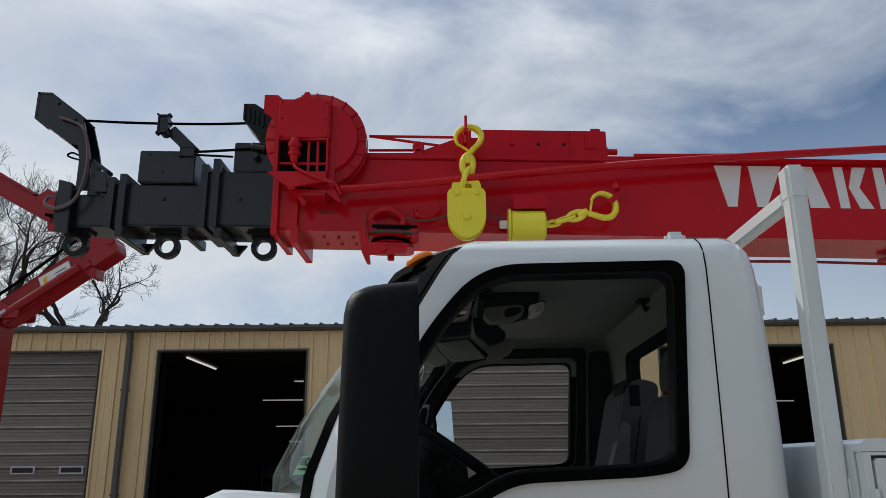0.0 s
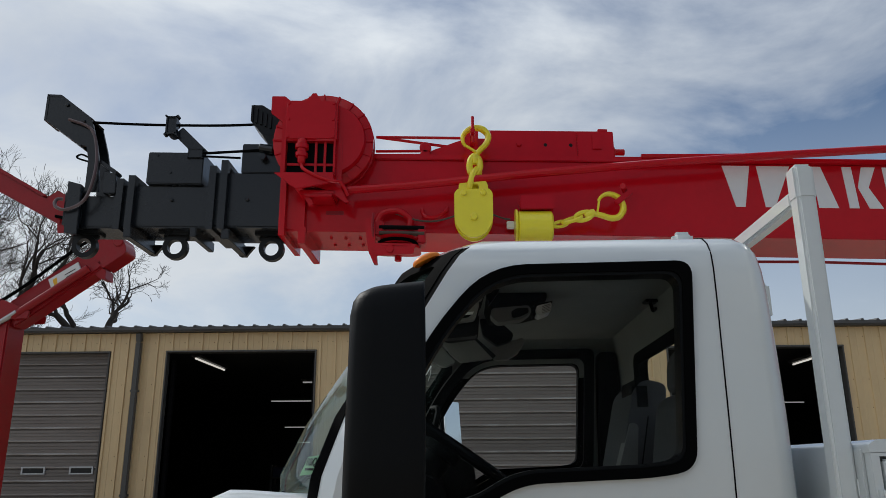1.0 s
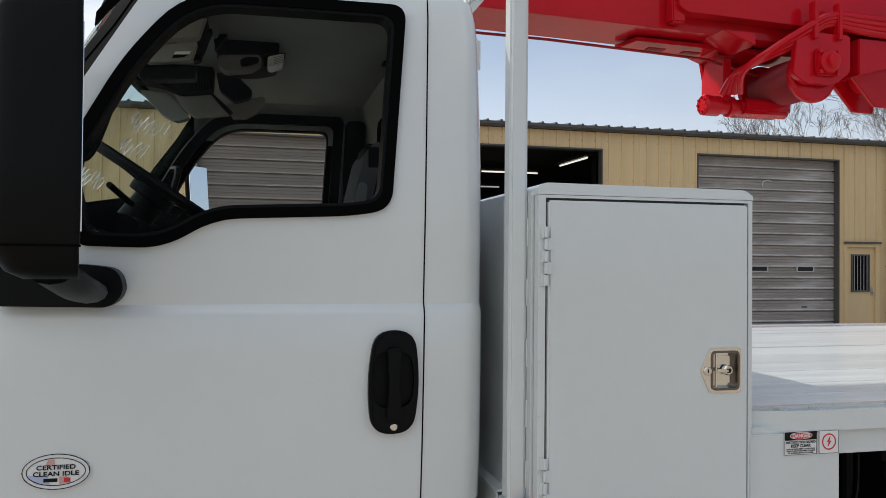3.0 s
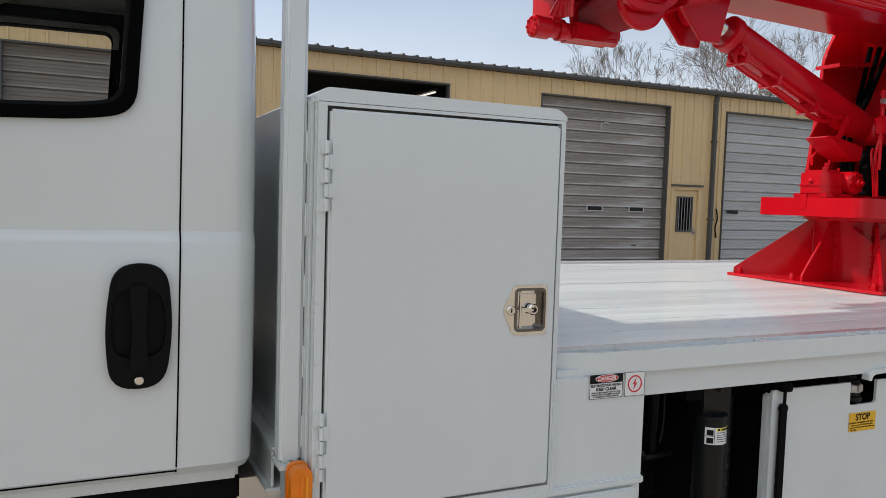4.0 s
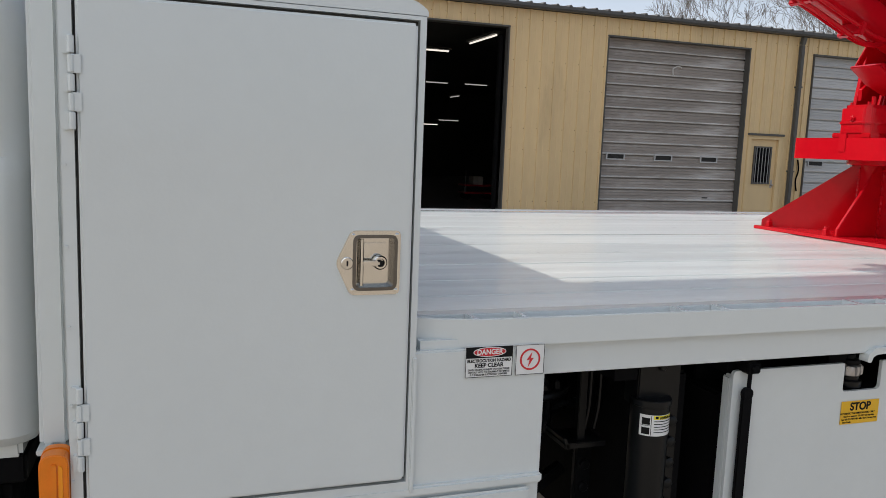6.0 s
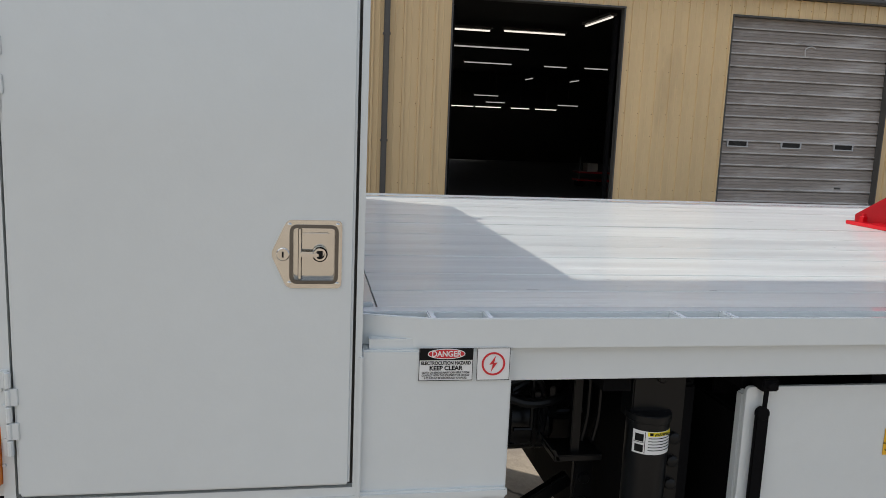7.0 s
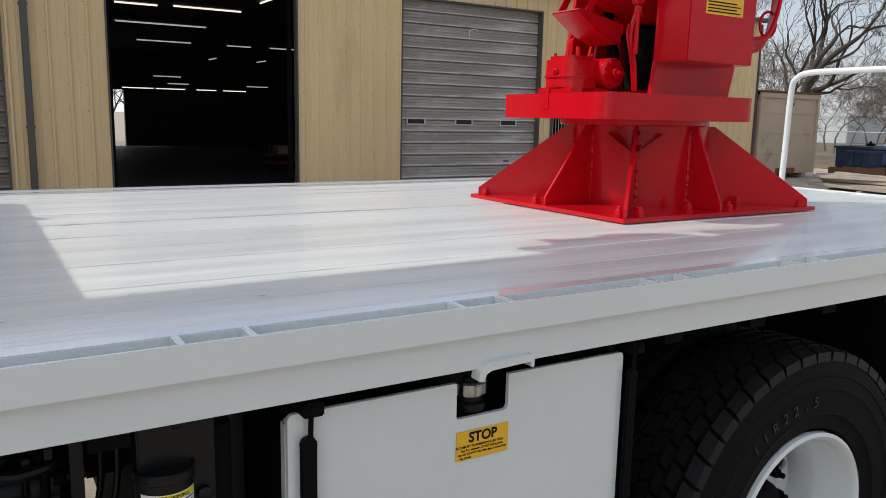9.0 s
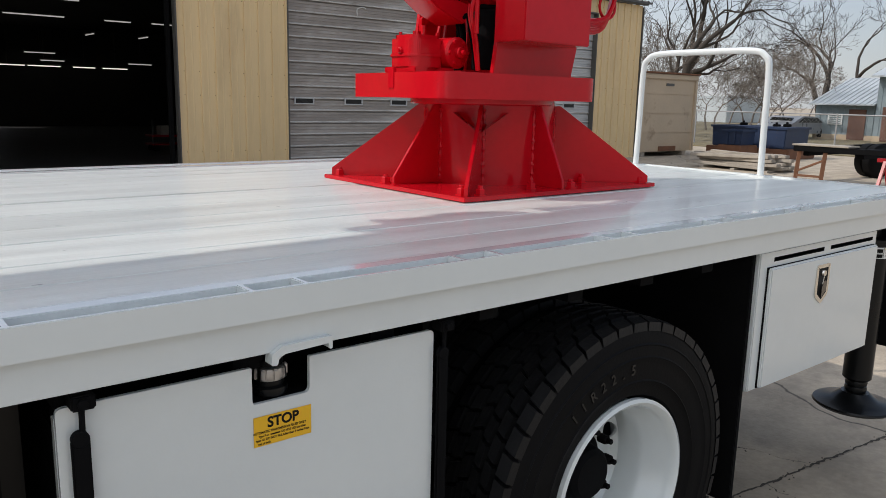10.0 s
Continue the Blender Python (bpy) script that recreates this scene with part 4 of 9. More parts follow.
fen = thing("chain_link_fence", (32, 14, 0), "chain-link fence with a steel top rail", "fence")
part("top_rail", tube([(32.0, 2.0, 1.40), (32.0, 30.0, 1.40)], 0.024, 8), GALV, fen)
for i in range(10):
    part("post", rod((32.0, 2.2 + i * 3.0, 0), (32.0, 2.2 + i * 3.0, 1.44), 0.032, 8), GALV, fen)
mesh = bmesh.new()
for i in range(190):
    for s in (-1, 1):
        y = 2.0 + i * 0.15
        a = [mesh.verts.new((32.0, y + dy, z)) for dy, z in ((0, 0.05), (0.005, 0.05), (s * 1.33 + 0.005, 1.38), (s * 1.33, 1.38))]
        mesh.faces.new(a)
part("wire_mesh", mesh, GALV, fen)

hou = thing("shed_house", (47, 16, 0), "small blue-grey board house with a pale metal roof", "house")
for x0, y0, y1, h in ((44.0, 17.7, 20.8, 1.95), (43.7, 11.0, 17.65, 3.3)):
    part("wall", box(x0, 52.0, y0, y1, 0.3, h), HOUSE_BLUE, hou)
    part("foundation", box(x0 - 0.03, 52.03, y0, y1 + 0.03, 0.0, 0.3), CONTAINER, hou)
    for i in range(int((y1 - y0) / 0.3)):
        part("batten", box(x0 - 0.025, x0 - 0.001, y0 + 0.12 + i * 0.3, y0 + 0.16 + i * 0.3, 0.32, h - 0.02), HOUSE_BLUE, hou)
rf = part("roof", prism([(43.5, 1.86), (48.0, 3.32), (52.5, 1.86), (52.5, 1.80), (48.0, 3.24), (43.5, 1.80)], "y", 17.67, 21.0), HOUSE_ROOF, hou, "pale ribbed metal roof")
for i in range(11):
    part("roof_rib", beam((43.49, 17.8 + i * 0.3, 1.875), (48.0, 17.8 + i * 0.3, 3.338), 0.03, 0.03, 0.002), HOUSE_ROOF, rf)
part("roof", prism([(43.2, 3.28), (48.0, 4.7), (52.5, 3.28), (52.5, 3.2), (48.0, 4.62), (43.2, 3.2)], "y", 10.8, 17.85), HOUSE_ROOF, hou, "pale ribbed metal roof")
part("gable", prism([(44.0, 1.95), (48.0, 3.23), (52.0, 1.95)], "y", 20.72, 20.8), HOUSE_BLUE, hou)
wi = part("window", box(43.92, 43.99, 19.35, 20.1, 0.80, 1.36, 0.01), CREAM, hou)
for i in range(5):
    part("louvre", box(43.89, 43.918, 19.42, 20.03, 0.85 + i * 0.10, 0.90 + i * 0.10), HOUSE_BLUE, wi)
part("door", box(43.93, 43.99, 18.2, 19.05, 0.06, 1.60, 0.01), DOOR_BROWN, hou)
part("door", box(43.63, 43.69, 16.0, 17.3, 0.06, 1.75, 0.01), DOOR_BROWN, hou)
solo("far_shed", box(72, 80, 43, 47, 0.0, 2.6, 0.05), HOUSE_ROOF, "pale distant shed behind the trees", "shed")

car = thing("parked_car", (42.5, 21.2, 0), "silver saloon car parked beyond the fence", "car")
part("body", prism(rounded([(40.4, 0.30), (45.0, 0.30), (45.1, 0.72), (44.3, 0.85), (43.5, 1.18), (41.9, 1.20), (41.0, 0.86), (40.4, 0.76)], 0.22), "y", 20.4, 22.1, 0.08), CAR_GREY, car)
part("side_window", prism(rounded([(41.4, 0.87), (44.0, 0.87), (43.4, 1.12), (42.0, 1.14)], 0.08), "y", 20.36, 20.39), DARK_GLASS, car)
part("rear_window", prism([(20.6, 0.88), (21.9, 0.88), (21.75, 1.12), (20.75, 1.12)], "x", 41.25, 41.55), DARK_GLASS, car)
for x in (41.2, 44.2):
    part("wheel", rod((x, 20.36, 0.30), (x, 20.6, 0.30), 0.30, 20), TYRE, car)
solo("verge", box(30, 120, 2, 70, 0.004, 0.03), GRASS, "dry winter grass verge beyond the fence", "grass", kind="stuff")
bush = bare_tree("bare_shrub", (46, 30, 0), 6.2, 44, spread=0.95, levels=7, trunk=0.07, wood=TWIG, fine=0.008, gnarl=0.2)
for x, y, r in ((8.2, 42.6, 30), (9.4, 44.0, 140), (7.2, 44.5, 250)):
    copy_thing(bush, pose(x, y, 0, 0, 0, r))
for k in range(14):
    copy_thing(bush, pose(35 + k * 2.3 + 1.5 * math.sin(k * 2.1), 22.5 + k * 0.9 + 2.5 * math.sin(k * 1.3), 0, 0, 0, 47 * k))

# ---- red lifting arm beside the building ----
arm = thing("lifting_arm", (-5.9, 10, 0), "folded red hydraulic arm of another parked machine", "crane arm")
part("mast", merge(box(-6.05, -5.70, 9.8, 10.2, 0.0, 3.70, 0.02), prism([(-6.05, 3.66), (-5.45, 3.70), (-5.44, 3.79), (-5.84, 3.96), (-6.05, 3.96)], "y", 9.78, 9.81, 0.004), prism([(-6.05, 3.66), (-5.45, 3.70), (-5.44, 3.79), (-5.84, 3.96), (-6.05, 3.96)], "y", 10.19, 10.22, 0.004)), RED_DULL, arm)
low = [(-5.77, 3.93), (-4.69, 4.73), (-4.55, 4.46), (-4.60, 4.36), (-5.66, 3.60), (-5.86, 3.72)]
part("lower_arm", prism(low, "y", 9.87, 10.13, 0.012), RED_DULL, arm)
part("arm_rib", prism([(-5.70, 3.70), (-4.62, 4.47), (-4.60, 4.40), (-5.64, 3.62)], "y", 9.84, 9.868, 0.003), RED_DULL, arm)
part("elbow", merge(prism(rounded([(-4.80, 4.80), (-4.47, 4.84), (-4.31, 4.72), (-4.28, 4.58), (-4.57, 4.37), (-4.72, 4.52)], [0.02, 0.05, 0.05, 0.05, 0.02, 0.02], 4), "y", 9.84, 10.16, 0.012), prism([(-4.70, 4.40), (-4.55, 4.36), (-4.54, 4.23), (-4.62, 4.24), (-4.72, 4.32)], "y", 9.88, 10.12, 0.006), rod((-4.40, 9.82, 4.73), (-4.40, 10.18, 4.73), 0.07, 20)), RED_DULL, arm, "folded red elbow casting")
part("link_plate", prism([(-5.35, 5.35), (-5.14, 5.44), (-5.10, 4.86), (-4.70, 4.70), (-4.74, 4.82), (-5.02, 4.92), (-5.28, 4.88)], "y", 9.90, 9.93, 0.004), RED_DULL, arm)
part("upper_arm", merge(prism([(-5.20, 5.20), (-5.25, 4.99), (-7.6, 6.27), (-7.6, 6.64)], "y", 9.88, 10.12, 0.012), prism([(-5.49, 5.36), (-5.33, 5.48), (-5.16, 5.38), (-5.16, 5.08)], "y", 9.86, 10.14, 0.01)), RED_DULL, arm)
part("top_cover", prism([(-7.6, 6.64), (-5.46, 5.40), (-5.52, 5.39), (-7.6, 6.58)], "y", 9.84, 10.16, 0.003), RED_DULL, arm)
part("cylinder", tube([(-6.0, 9.76, 3.50), (-5.60, 9.78, 3.78)], 0.035, 12), STEEL, arm, "bright hydraulic cylinder rod")
part("cylinder_barrel", tube([(-5.66, 9.80, 3.72), (-4.74, 9.80, 4.36)], 0.05, 12), RED_DULL, arm)
st = part("warning_sticker", prism([(-5.277, 4.22), (-4.911, 4.452), (-4.829, 4.287), (-5.204, 4.063)], "y", 9.834, 9.868), CREAM, arm, "white warning sticker with a yellow corner")
part("sticker_mark", prism([(-5.215, 4.215), (-5.165, 4.245), (-5.145, 4.16), (-5.185, 4.135)], "y", 9.830, 9.835), STICKER_YELLOW, st)
part("sticker_mark", tube(smooth_path([(-5.21, 9.832, 4.10), (-5.14, 9.832, 4.115), (-5.07, 9.832, 4.165)], 4), 0.018, 6), STICKER_YELLOW, st)
for i in range(3):
    part("text_bar", beam((-5.06 + i * 0.02, 9.832, 4.28 - i * 0.035), (-4.93 + i * 0.02, 9.832, 4.36 - i * 0.035), 0.002, 0.010, 0.0), TRIM_GREY, st)
part("hose", tube(smooth_path([(-5.9, 9.8, 3.9), (-5.6, 9.80, 4.10), (-5.0, 9.80, 4.58), (-4.75, 9.80, 4.80), (-4.95, 9.82, 5.00), (-5.3, 9.84, 5.1)]), 0.022, 8), RUBBER, arm)

# ---- truck cab ----
YC = 3.13
LEVELS = [  # height, side face, front edge at the side, rear face, bow of the front
    (1.020, 2.165, -0.222, 1.010, 0.00), (1.040, 2.150, -0.232, 1.015, 0.00), (1.200, 2.140, -0.234, 1.016, 0.00), (1.400, 2.136, -0.234, 1.016, 0.00),
    (1.535, 2.136, -0.229, 1.016, 0.00), (1.548, 2.140, -0.228, 1.016, 0.00), (1.566, 2.152, -0.227, 1.016, 0.00), (1.670, 2.150, -0.202, 1.016, 0.14),
    (1.720, 2.148, -0.178, 1.016, 0.27), (1.800, 2.146, -0.162, 1.015, 0.29), (1.950, 2.146, -0.110, 1.014, 0.265), (2.100, 2.148, -0.020, 1.010, 0.25),
    (2.250, 2.150, 0.070, 1.004, 0.23), (2.330, 2.154, 0.118, 0.998, 0.23), (2.380, 2.165, 0.152, 0.990, 0.22), (2.410, 2.190, 0.182, 0.982, 0.25),
    (2.435, 2.228, 0.215, 0.968, 0.26), (2.453, 2.290, 0.270, 0.935, 0.27), (2.466, 2.380, 0.350, 0.860, 0.26), (2.474, 2.560, 0.460, 0.740, 0.16), (2.477, 2.900, 0.560, 0.660, 0.00)]


def section(yn, xf, xb, bow, rc, n=10):
    """One horizontal outline of the cab."""
    hw, pts = YC - yn, []
    rc = min(rc, (xb - xf) * 0.4, hw * 0.4)
    for i in range(n + 1):
        pts.append((xf + 0.02 + (xb - rc - xf - 0.02) * i / n, yn))
    for i in range(1, 6):
        a = -math.pi / 2 + math.pi / 2 * i / 6
        pts.append((xb - rc + rc * math.cos(a), yn + rc + rc * math.sin(a)))
    for i in range(n + 1):
        pts.append((xb, yn + rc + (2 * hw - 2 * rc) * i / n))
    for i in range(1, 6):
        a = math.pi / 2 * i / 6
        pts.append((xb - rc + rc * math.cos(a), yn + 2 * hw - rc + rc * math.sin(a)))
    for i in range(n + 1):
        pts.append((xb - rc - (xb - rc - xf - 0.02) * i / n, yn + 2 * hw))
    for i in range(n + 5):
        q = 1 - 2 * (i + 0.3) / (n + 4.6)
        pts.append((xf - bow * (1 - q ** 4) + 0.012 * q ** 8, YC + hw * q * 0.992))
    return pts


def loft(levels, rc=0.06):
    bm = bmesh.new()
    rows = [[bm.verts.new((x, y, z)) for x, y in section(yn, xf, xb, bow, rc)] for z, yn, xf, xb, bow in levels]
    for A, B in zip(rows, rows[1:]):
        for i in range(len(A)):
            j = (i + 1) % len(A)
            bm.faces.new((A[i], A[j], B[j], B[i]))
    bm.faces.new(rows[0][::-1])
    bm.faces.new(rows[-1])
    bmesh.ops.recalc_face_normals(bm, faces=bm.faces[:])
    return bm


CORNERS = [(0.00, 1.712), (0.19, 1.708), (0.315, 1.782), (0.655, 1.797), (0.752, 1.815), (0.786, 2.345), (0.245, 2.338), (0.10, 2.165), (-0.045, 1.90)]
TURNS = [0.03, 0.06, 0.06, 0.09, 0.09, 0.045, 0.11, 0.08, 0.06]


def window_line(d):
    """The side window's outline, moved inwards by d."""
    return rounded(inset(CORNERS, d), TURNS, 6)


OPENING, PANE = window_line(0.022), window_line(0.036)
inner = [(z, yn + 0.05, xf + 0.05, xb - 0.05, bow) for z, yn, xf, xb, bow in LEVELS[1:-4]]
inner = [(max(z, 1.06), *rest) for z, *rest in inner]
shell, shell_mats = carve(loft(LEVELS), [
    loft(inner, 0.05), prism(OPENING, "y", 1.9, 4.4),
    prism(rounded([(2.195, 1.735), (4.065, 1.735), (4.050, 2.368), (2.210, 2.368)], 0.045), "x", -0.75, 0.12),
    prism(rounded([(2.60, 1.95), (3.63, 1.95), (3.63, 2.28), (2.60, 2.28)], 0.06), "x", 0.85, 1.2)], [CAB_WHITE, HEADLINER, RUBBER, RUBBER, RUBBER])

black = [m.name for m in shell_mats].index("black_rubber")
for f in shell.faces:
    q = f.calc_center_median()
    if 2.10 < q.z < 2.345 and q.x < 0.045 + (q.z - 2.2) * 0.6 and abs(q.y - YC) > 0.78:
        f.material_index = black
    if f.normal.x < -0.12 and 1.735 < q.z < 2.396 and abs(q.y - YC) < (0.962 if q.z > 2.2 else 0.935) and q.x < 0.2:
        f.material_index = black

truck = thing("truck_cab", (0.4, YC, 0), "glossy white medium truck cab with black mirrors and dark interior", "truck")
cab = part("cab_shell", shell, shell_mats[0], truck, "white painted cab with rounded roof", 30, shell_mats[1:])


def side_y(z):
    for (za, ya, *_), (zb, yb, *_) in zip(LEVELS, LEVELS[1:]):
        if za <= z <= zb:
            return ya + (yb - ya) * (z - za) / (zb - za)
    return LEVELS[0][1]


door = part("door", ring(window_line(-0.004), OPENING, "y", 2.134, 2.175), RUBBER, truck, "black rubber window surround of the cab door")
part("window_surround", ring(window_line(0.012), window_line(0.030), "y", 2.140, 2.20), PLASTIC, door)
ob = part("window_pane", prism(PANE, "y", 2.168, 2.172), GLASS, door, "clear side window")
ob.visible_shadow = False
ob = part("window_pane", prism(PANE, "y", 4.092, 4.096), GLASS, truck, "clear side window of the far door")
ob.visible_shadow = False
part("window_surround", ring(window_line(-0.004), window_line(0.026), "y", 4.06, 4.125), RUBBER, truck)
seam = [(0.842 + 0.010 * (z - 1.03) / 1.4, side_y(z) - 0.0012, z) for z in [1.03 + i * 0.02 for i in range(69)]] + [(0.852, y, z - 0.0) for z, y in ((2.41, 2.1888), (2.435, 2.2268), (2.453, 2.2888), (2.4665, 2.379))]
part("door_seal", tube(seam, 0.0019, 6), RUBBER, truck, "dark gap behind the cab door")
part("door_seal", tube([(x, side_y(1.034) - 0.002, 1.034) for x in (-0.19, 0.2, 0.6, 0.84)], 0.0018, 6), RUBBER, truck)
part("sill", box(-0.20, 0.985, 2.19, 2.30, 0.985, 1.03, 0.008), CAB_WHITE, truck)
part("sill_flange", box(-0.20, 0.99, 2.20, 4.06, 0.93, 0.99, 0.006), FRAME_BLACK, truck)
ws = bmesh.new()
rows = []
for z, yn, xf, xb, bow in LEVELS[8:15]:
    hw = YC - yn - 0.02
    rows.append([ws.verts.new((xf - bow * (1 - (q / 6) ** 4) + 0.03, YC + hw * q / 6, z)) for q in range(-6, 7)])
for A, B in zip(rows, rows[1:]):
    for i in range(12):
        ws.faces.new((A[i], A[i + 1], B[i + 1], B[i]))
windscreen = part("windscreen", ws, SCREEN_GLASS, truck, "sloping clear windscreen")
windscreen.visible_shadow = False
for s in (1, -1):
    # black border that wraps from the pillar onto the glass
    rb, lines = bmesh.new(), []
    for z, yn, xf, xb, bow in LEVELS[8:16]:
        hw = YC - yn
        row = [(xf - bow * (1 - q ** 4) + 0.012 * q ** 8 - 0.004, YC - hw * q * 0.992) for q in ((0.992, 0.982, 0.972, 0.962, 0.952) if z > 2.2 else (0.968, 0.961, 0.954, 0.947, 0.940))]
        lines.append([rb.verts.new((x, y if s > 0 else 2 * YC - y, z)) for x, y in row])
    for A, B in zip(lines, lines[1:]):
        for i in range(len(A) - 1):
            rb.faces.new((A[i], A[i + 1], B[i + 1], B[i]))
    bmesh.ops.recalc_face_normals(rb, faces=rb.faces[:])
    bmesh.ops.solidify(rb, geom=rb.faces[:], thickness=0.004)
    part("windscreen_border", rb, RUBBER, truck, "black border round the windscreen", 40)
rw = part("rear_window", box(0.985, 0.989, 2.59, 3.64, 1.94, 2.29), GLASS, truck)
rw.visible_shadow = False
for y in (2.30, 2.68, 3.13, 3.58, 3.96):
    xa = 0.072 if y in (2.30, 3.96) else -0.02
    lens = lathe([(-0.006, 0.041), (0.0, 0.043), (0.007, 0.039), (0.013, 0.028), (0.016, 0.014), (0.017, 0.002)], (0, 0, 0), (0, 0, 1), 28)
    part("clearance_lamp", moved(lens, pose(xa + 0.002, y, 2.402, 0, -24, 0) @ Matrix.Diagonal((1.0, 0.75, 1, 1))), AMBER, truck, "amber roof marker lamp", 60)
part("roof_plug", box(0.80, 0.86, 2.32, 2.36, 2.44, 2.487, 0.012, 3), BODY_WHITE, truck)
part("cab_marker", box(0.985, 1.012, 2.19, 2.22, 2.20, 2.30, 0.01), CAB_WHITE, truck)

# door handle
plate = rounded([(0.706, 1.232), (0.815, 1.232), (0.832, 1.36), (0.818, 1.498), (0.712, 1.498), (0.694, 1.36)], [0.05, 0.05, 0.1, 0.05, 0.05, 0.1], 6)
dish = rounded([(0.712, 1.300), (0.808, 1.300), (0.818, 1.37), (0.806, 1.445), (0.714, 1.445), (0.706, 1.37)], 0.035, 6)
part("handle_plate", ring(plate, inset(plate, 0.010), "y", 2.120, 2.148), PLASTIC, door, "black moulded door handle plate")
part("handle_dish", merge(ring(inset(plate, 0.009), dish, "y", 2.116, 2.136), prism(inset(dish, -0.001), "y", 2.1315, 2.1345)), PLASTIC, door)
part("handle_grip", merge(prism(rounded([(0.742, 1.272), (0.782, 1.272), (0.776, 1.36), (0.780, 1.455), (0.742, 1.455), (0.748, 1.36)], 0.012, 4), "y", 2.100, 2.120, 0.005)), PLASTIC, door)
part("key_lock", rod((0.763, 2.128, 1.251), (0.763, 2.111, 1.251), 0.0095, 16), CHROME, door, "round chrome key lock")
# oval sticker on the door
ell = [(-0.037 + 0.074 * math.cos(2 * math.pi * i / 32), 1.176 + 0.042 * math.sin(2 * math.pi * i / 32)) for i in range(32)]
st = part("oval_sticker", prism(ell, "y", 2.1360, 2.150), CREAM, truck, "oval white sticker with dark rim")
part("sticker_rim", merge(ring(ell, inset(ell, 0.0016), "y", 2.1345, 2.137), ring(inset(ell, 0.009), inset(ell, 0.0105), "y", 2.1345, 2.137)), SIGN_BLACK, st)
for pts_, m_ in (([(-0.062, 1.190), (-0.040, 1.190), (-0.040, 1.204), (-0.054, 1.204)], FADED_RED), ([(-0.030, 1.146), (-0.004, 1.150), (-0.014, 1.164), (-0.030, 1.164)], FADED_RED), ([(-0.100, 1.170), (-0.055, 1.166), (-0.050, 1.144), (-0.076, 1.147), (-0.096, 1.160)], FADED_BLUE)):
    part("sticker_tint", prism(pts_, "y", 2.1353, 2.137), m_, st)
writing("CERTIFIED", 0.0148, facing(-0.037, 2.1345, 1.186), SIGN_BLACK, st, spread=1.25)
writing("CLEAN IDLE", 0.0148, facing(-0.037, 2.1345, 1.171), SIGN_BLACK, st, spread=1.25)
part("bar_mark", box(-0.064, -0.034, 2.1345, 2.136, 1.1525, 1.1605), SIGN_BLACK, st)
part("red_mark", box(-0.020, -0.006, 2.1345, 2.136, 1.151, 1.161), SIGN_RED, st)

# mirror
def mirror(s, parent):
    """The big door mirror; s = 1 on the near side, -1 mirrored to the far side."""
    Y = lambda y: y if s > 0 else 2 * YC - y
    dx = 0.0 if s > 0 else 0.055
    bm = bmesh.new()
    levels = [(1.640, -0.010, 0.096, 1.70, 1.90), (1.655, -0.035, 0.100, 1.675, 1.925), (1.700, -0.058, 0.103, 1.655, 1.945), (1.704, -0.062, 0.105, 1.652, 1.948), (1.85, -0.060, 0.106, 1.650, 1.95), (2.05, -0.056, 0.106, 1.652, 1.95), (2.12, -0.055, 0.105, 1.653, 1.948), (2.150, -0.050, 0.104, 1.658, 1.942), (2.166, -0.041, 0.103, 1.666, 1.935), (2.176, -0.024, 0.102, 1.68, 1.925), (2.181, 0.005, 0.10, 1.70, 1.905)]
    rows = []
    for z, xa, xb, ya, yb in levels:
        out = rounded([(xa, ya), (xb, ya + 0.012), (xb - 0.07, yb), (xa, yb)], [0.055, 0.012, 0.012, 0.04], 5)
        rows.append([bm.verts.new((x + dx, Y(y), z + (0.018 * (x + 0.06) / 0.16 if z > 2.1 else 0))) for x, y in out])
    for A, B in zip(rows, rows[1:]):
        for i in range(len(A)):
            j = (i + 1) % len(A)
            bm.faces.new((A[i], A[j], B[j], B[i]))
    bm.faces.new(rows[0][::-1])
    bm.faces.new(rows[-1])
    bmesh.ops.recalc_face_normals(bm, faces=bm.faces[:])
    housing = part("mirror_housing", bm, PLASTIC, parent, "tall black textured mirror housing", 50)
    part("mirror_glass", prism([(0.0895, 1.735), (0.0920, 1.7356), (0.0440, 1.9306), (0.0415, 1.93)], "z", 1.73, 2.13), MIRROR, housing)
    part("mirror_groove", tube([(x, Y(y), 1.702) for x, y in rounded([(-0.0605, 1.6515), (0.105, 1.664), (0.035, 1.948), (-0.0605, 1.948)], [0.055, 0.012, 0.012, 0.04], 5)], 0.0022, 6, True), RUBBER, housing)
    arm = tube(smooth_path([(0.035, Y(1.76), 1.655), (0.05, Y(1.88), 1.622), (0.045, Y(2.02), 1.605), (0.02, Y(2.15), 1.60)], 5), [0.045] * 16, 12, False, 0.62)
    part("mirror_arm", arm, PLASTIC, parent, "black mirror arm")
    foot = rounded([(-0.175, 1.568), (0.085, 1.563), (0.115, 1.60), (0.10, 1.655), (0.02, 1.665), (-0.17, 1.67)], [0.03, 0.04, 0.04, 0.05, 0.04, 0.02], 5)
    part("mirror_foot", prism(foot, "y", Y(2.09) if s > 0 else Y(2.16), Y(2.16) if s > 0 else Y(2.09), 0.012, 3), PLASTIC, parent, "black mirror foot on the door")


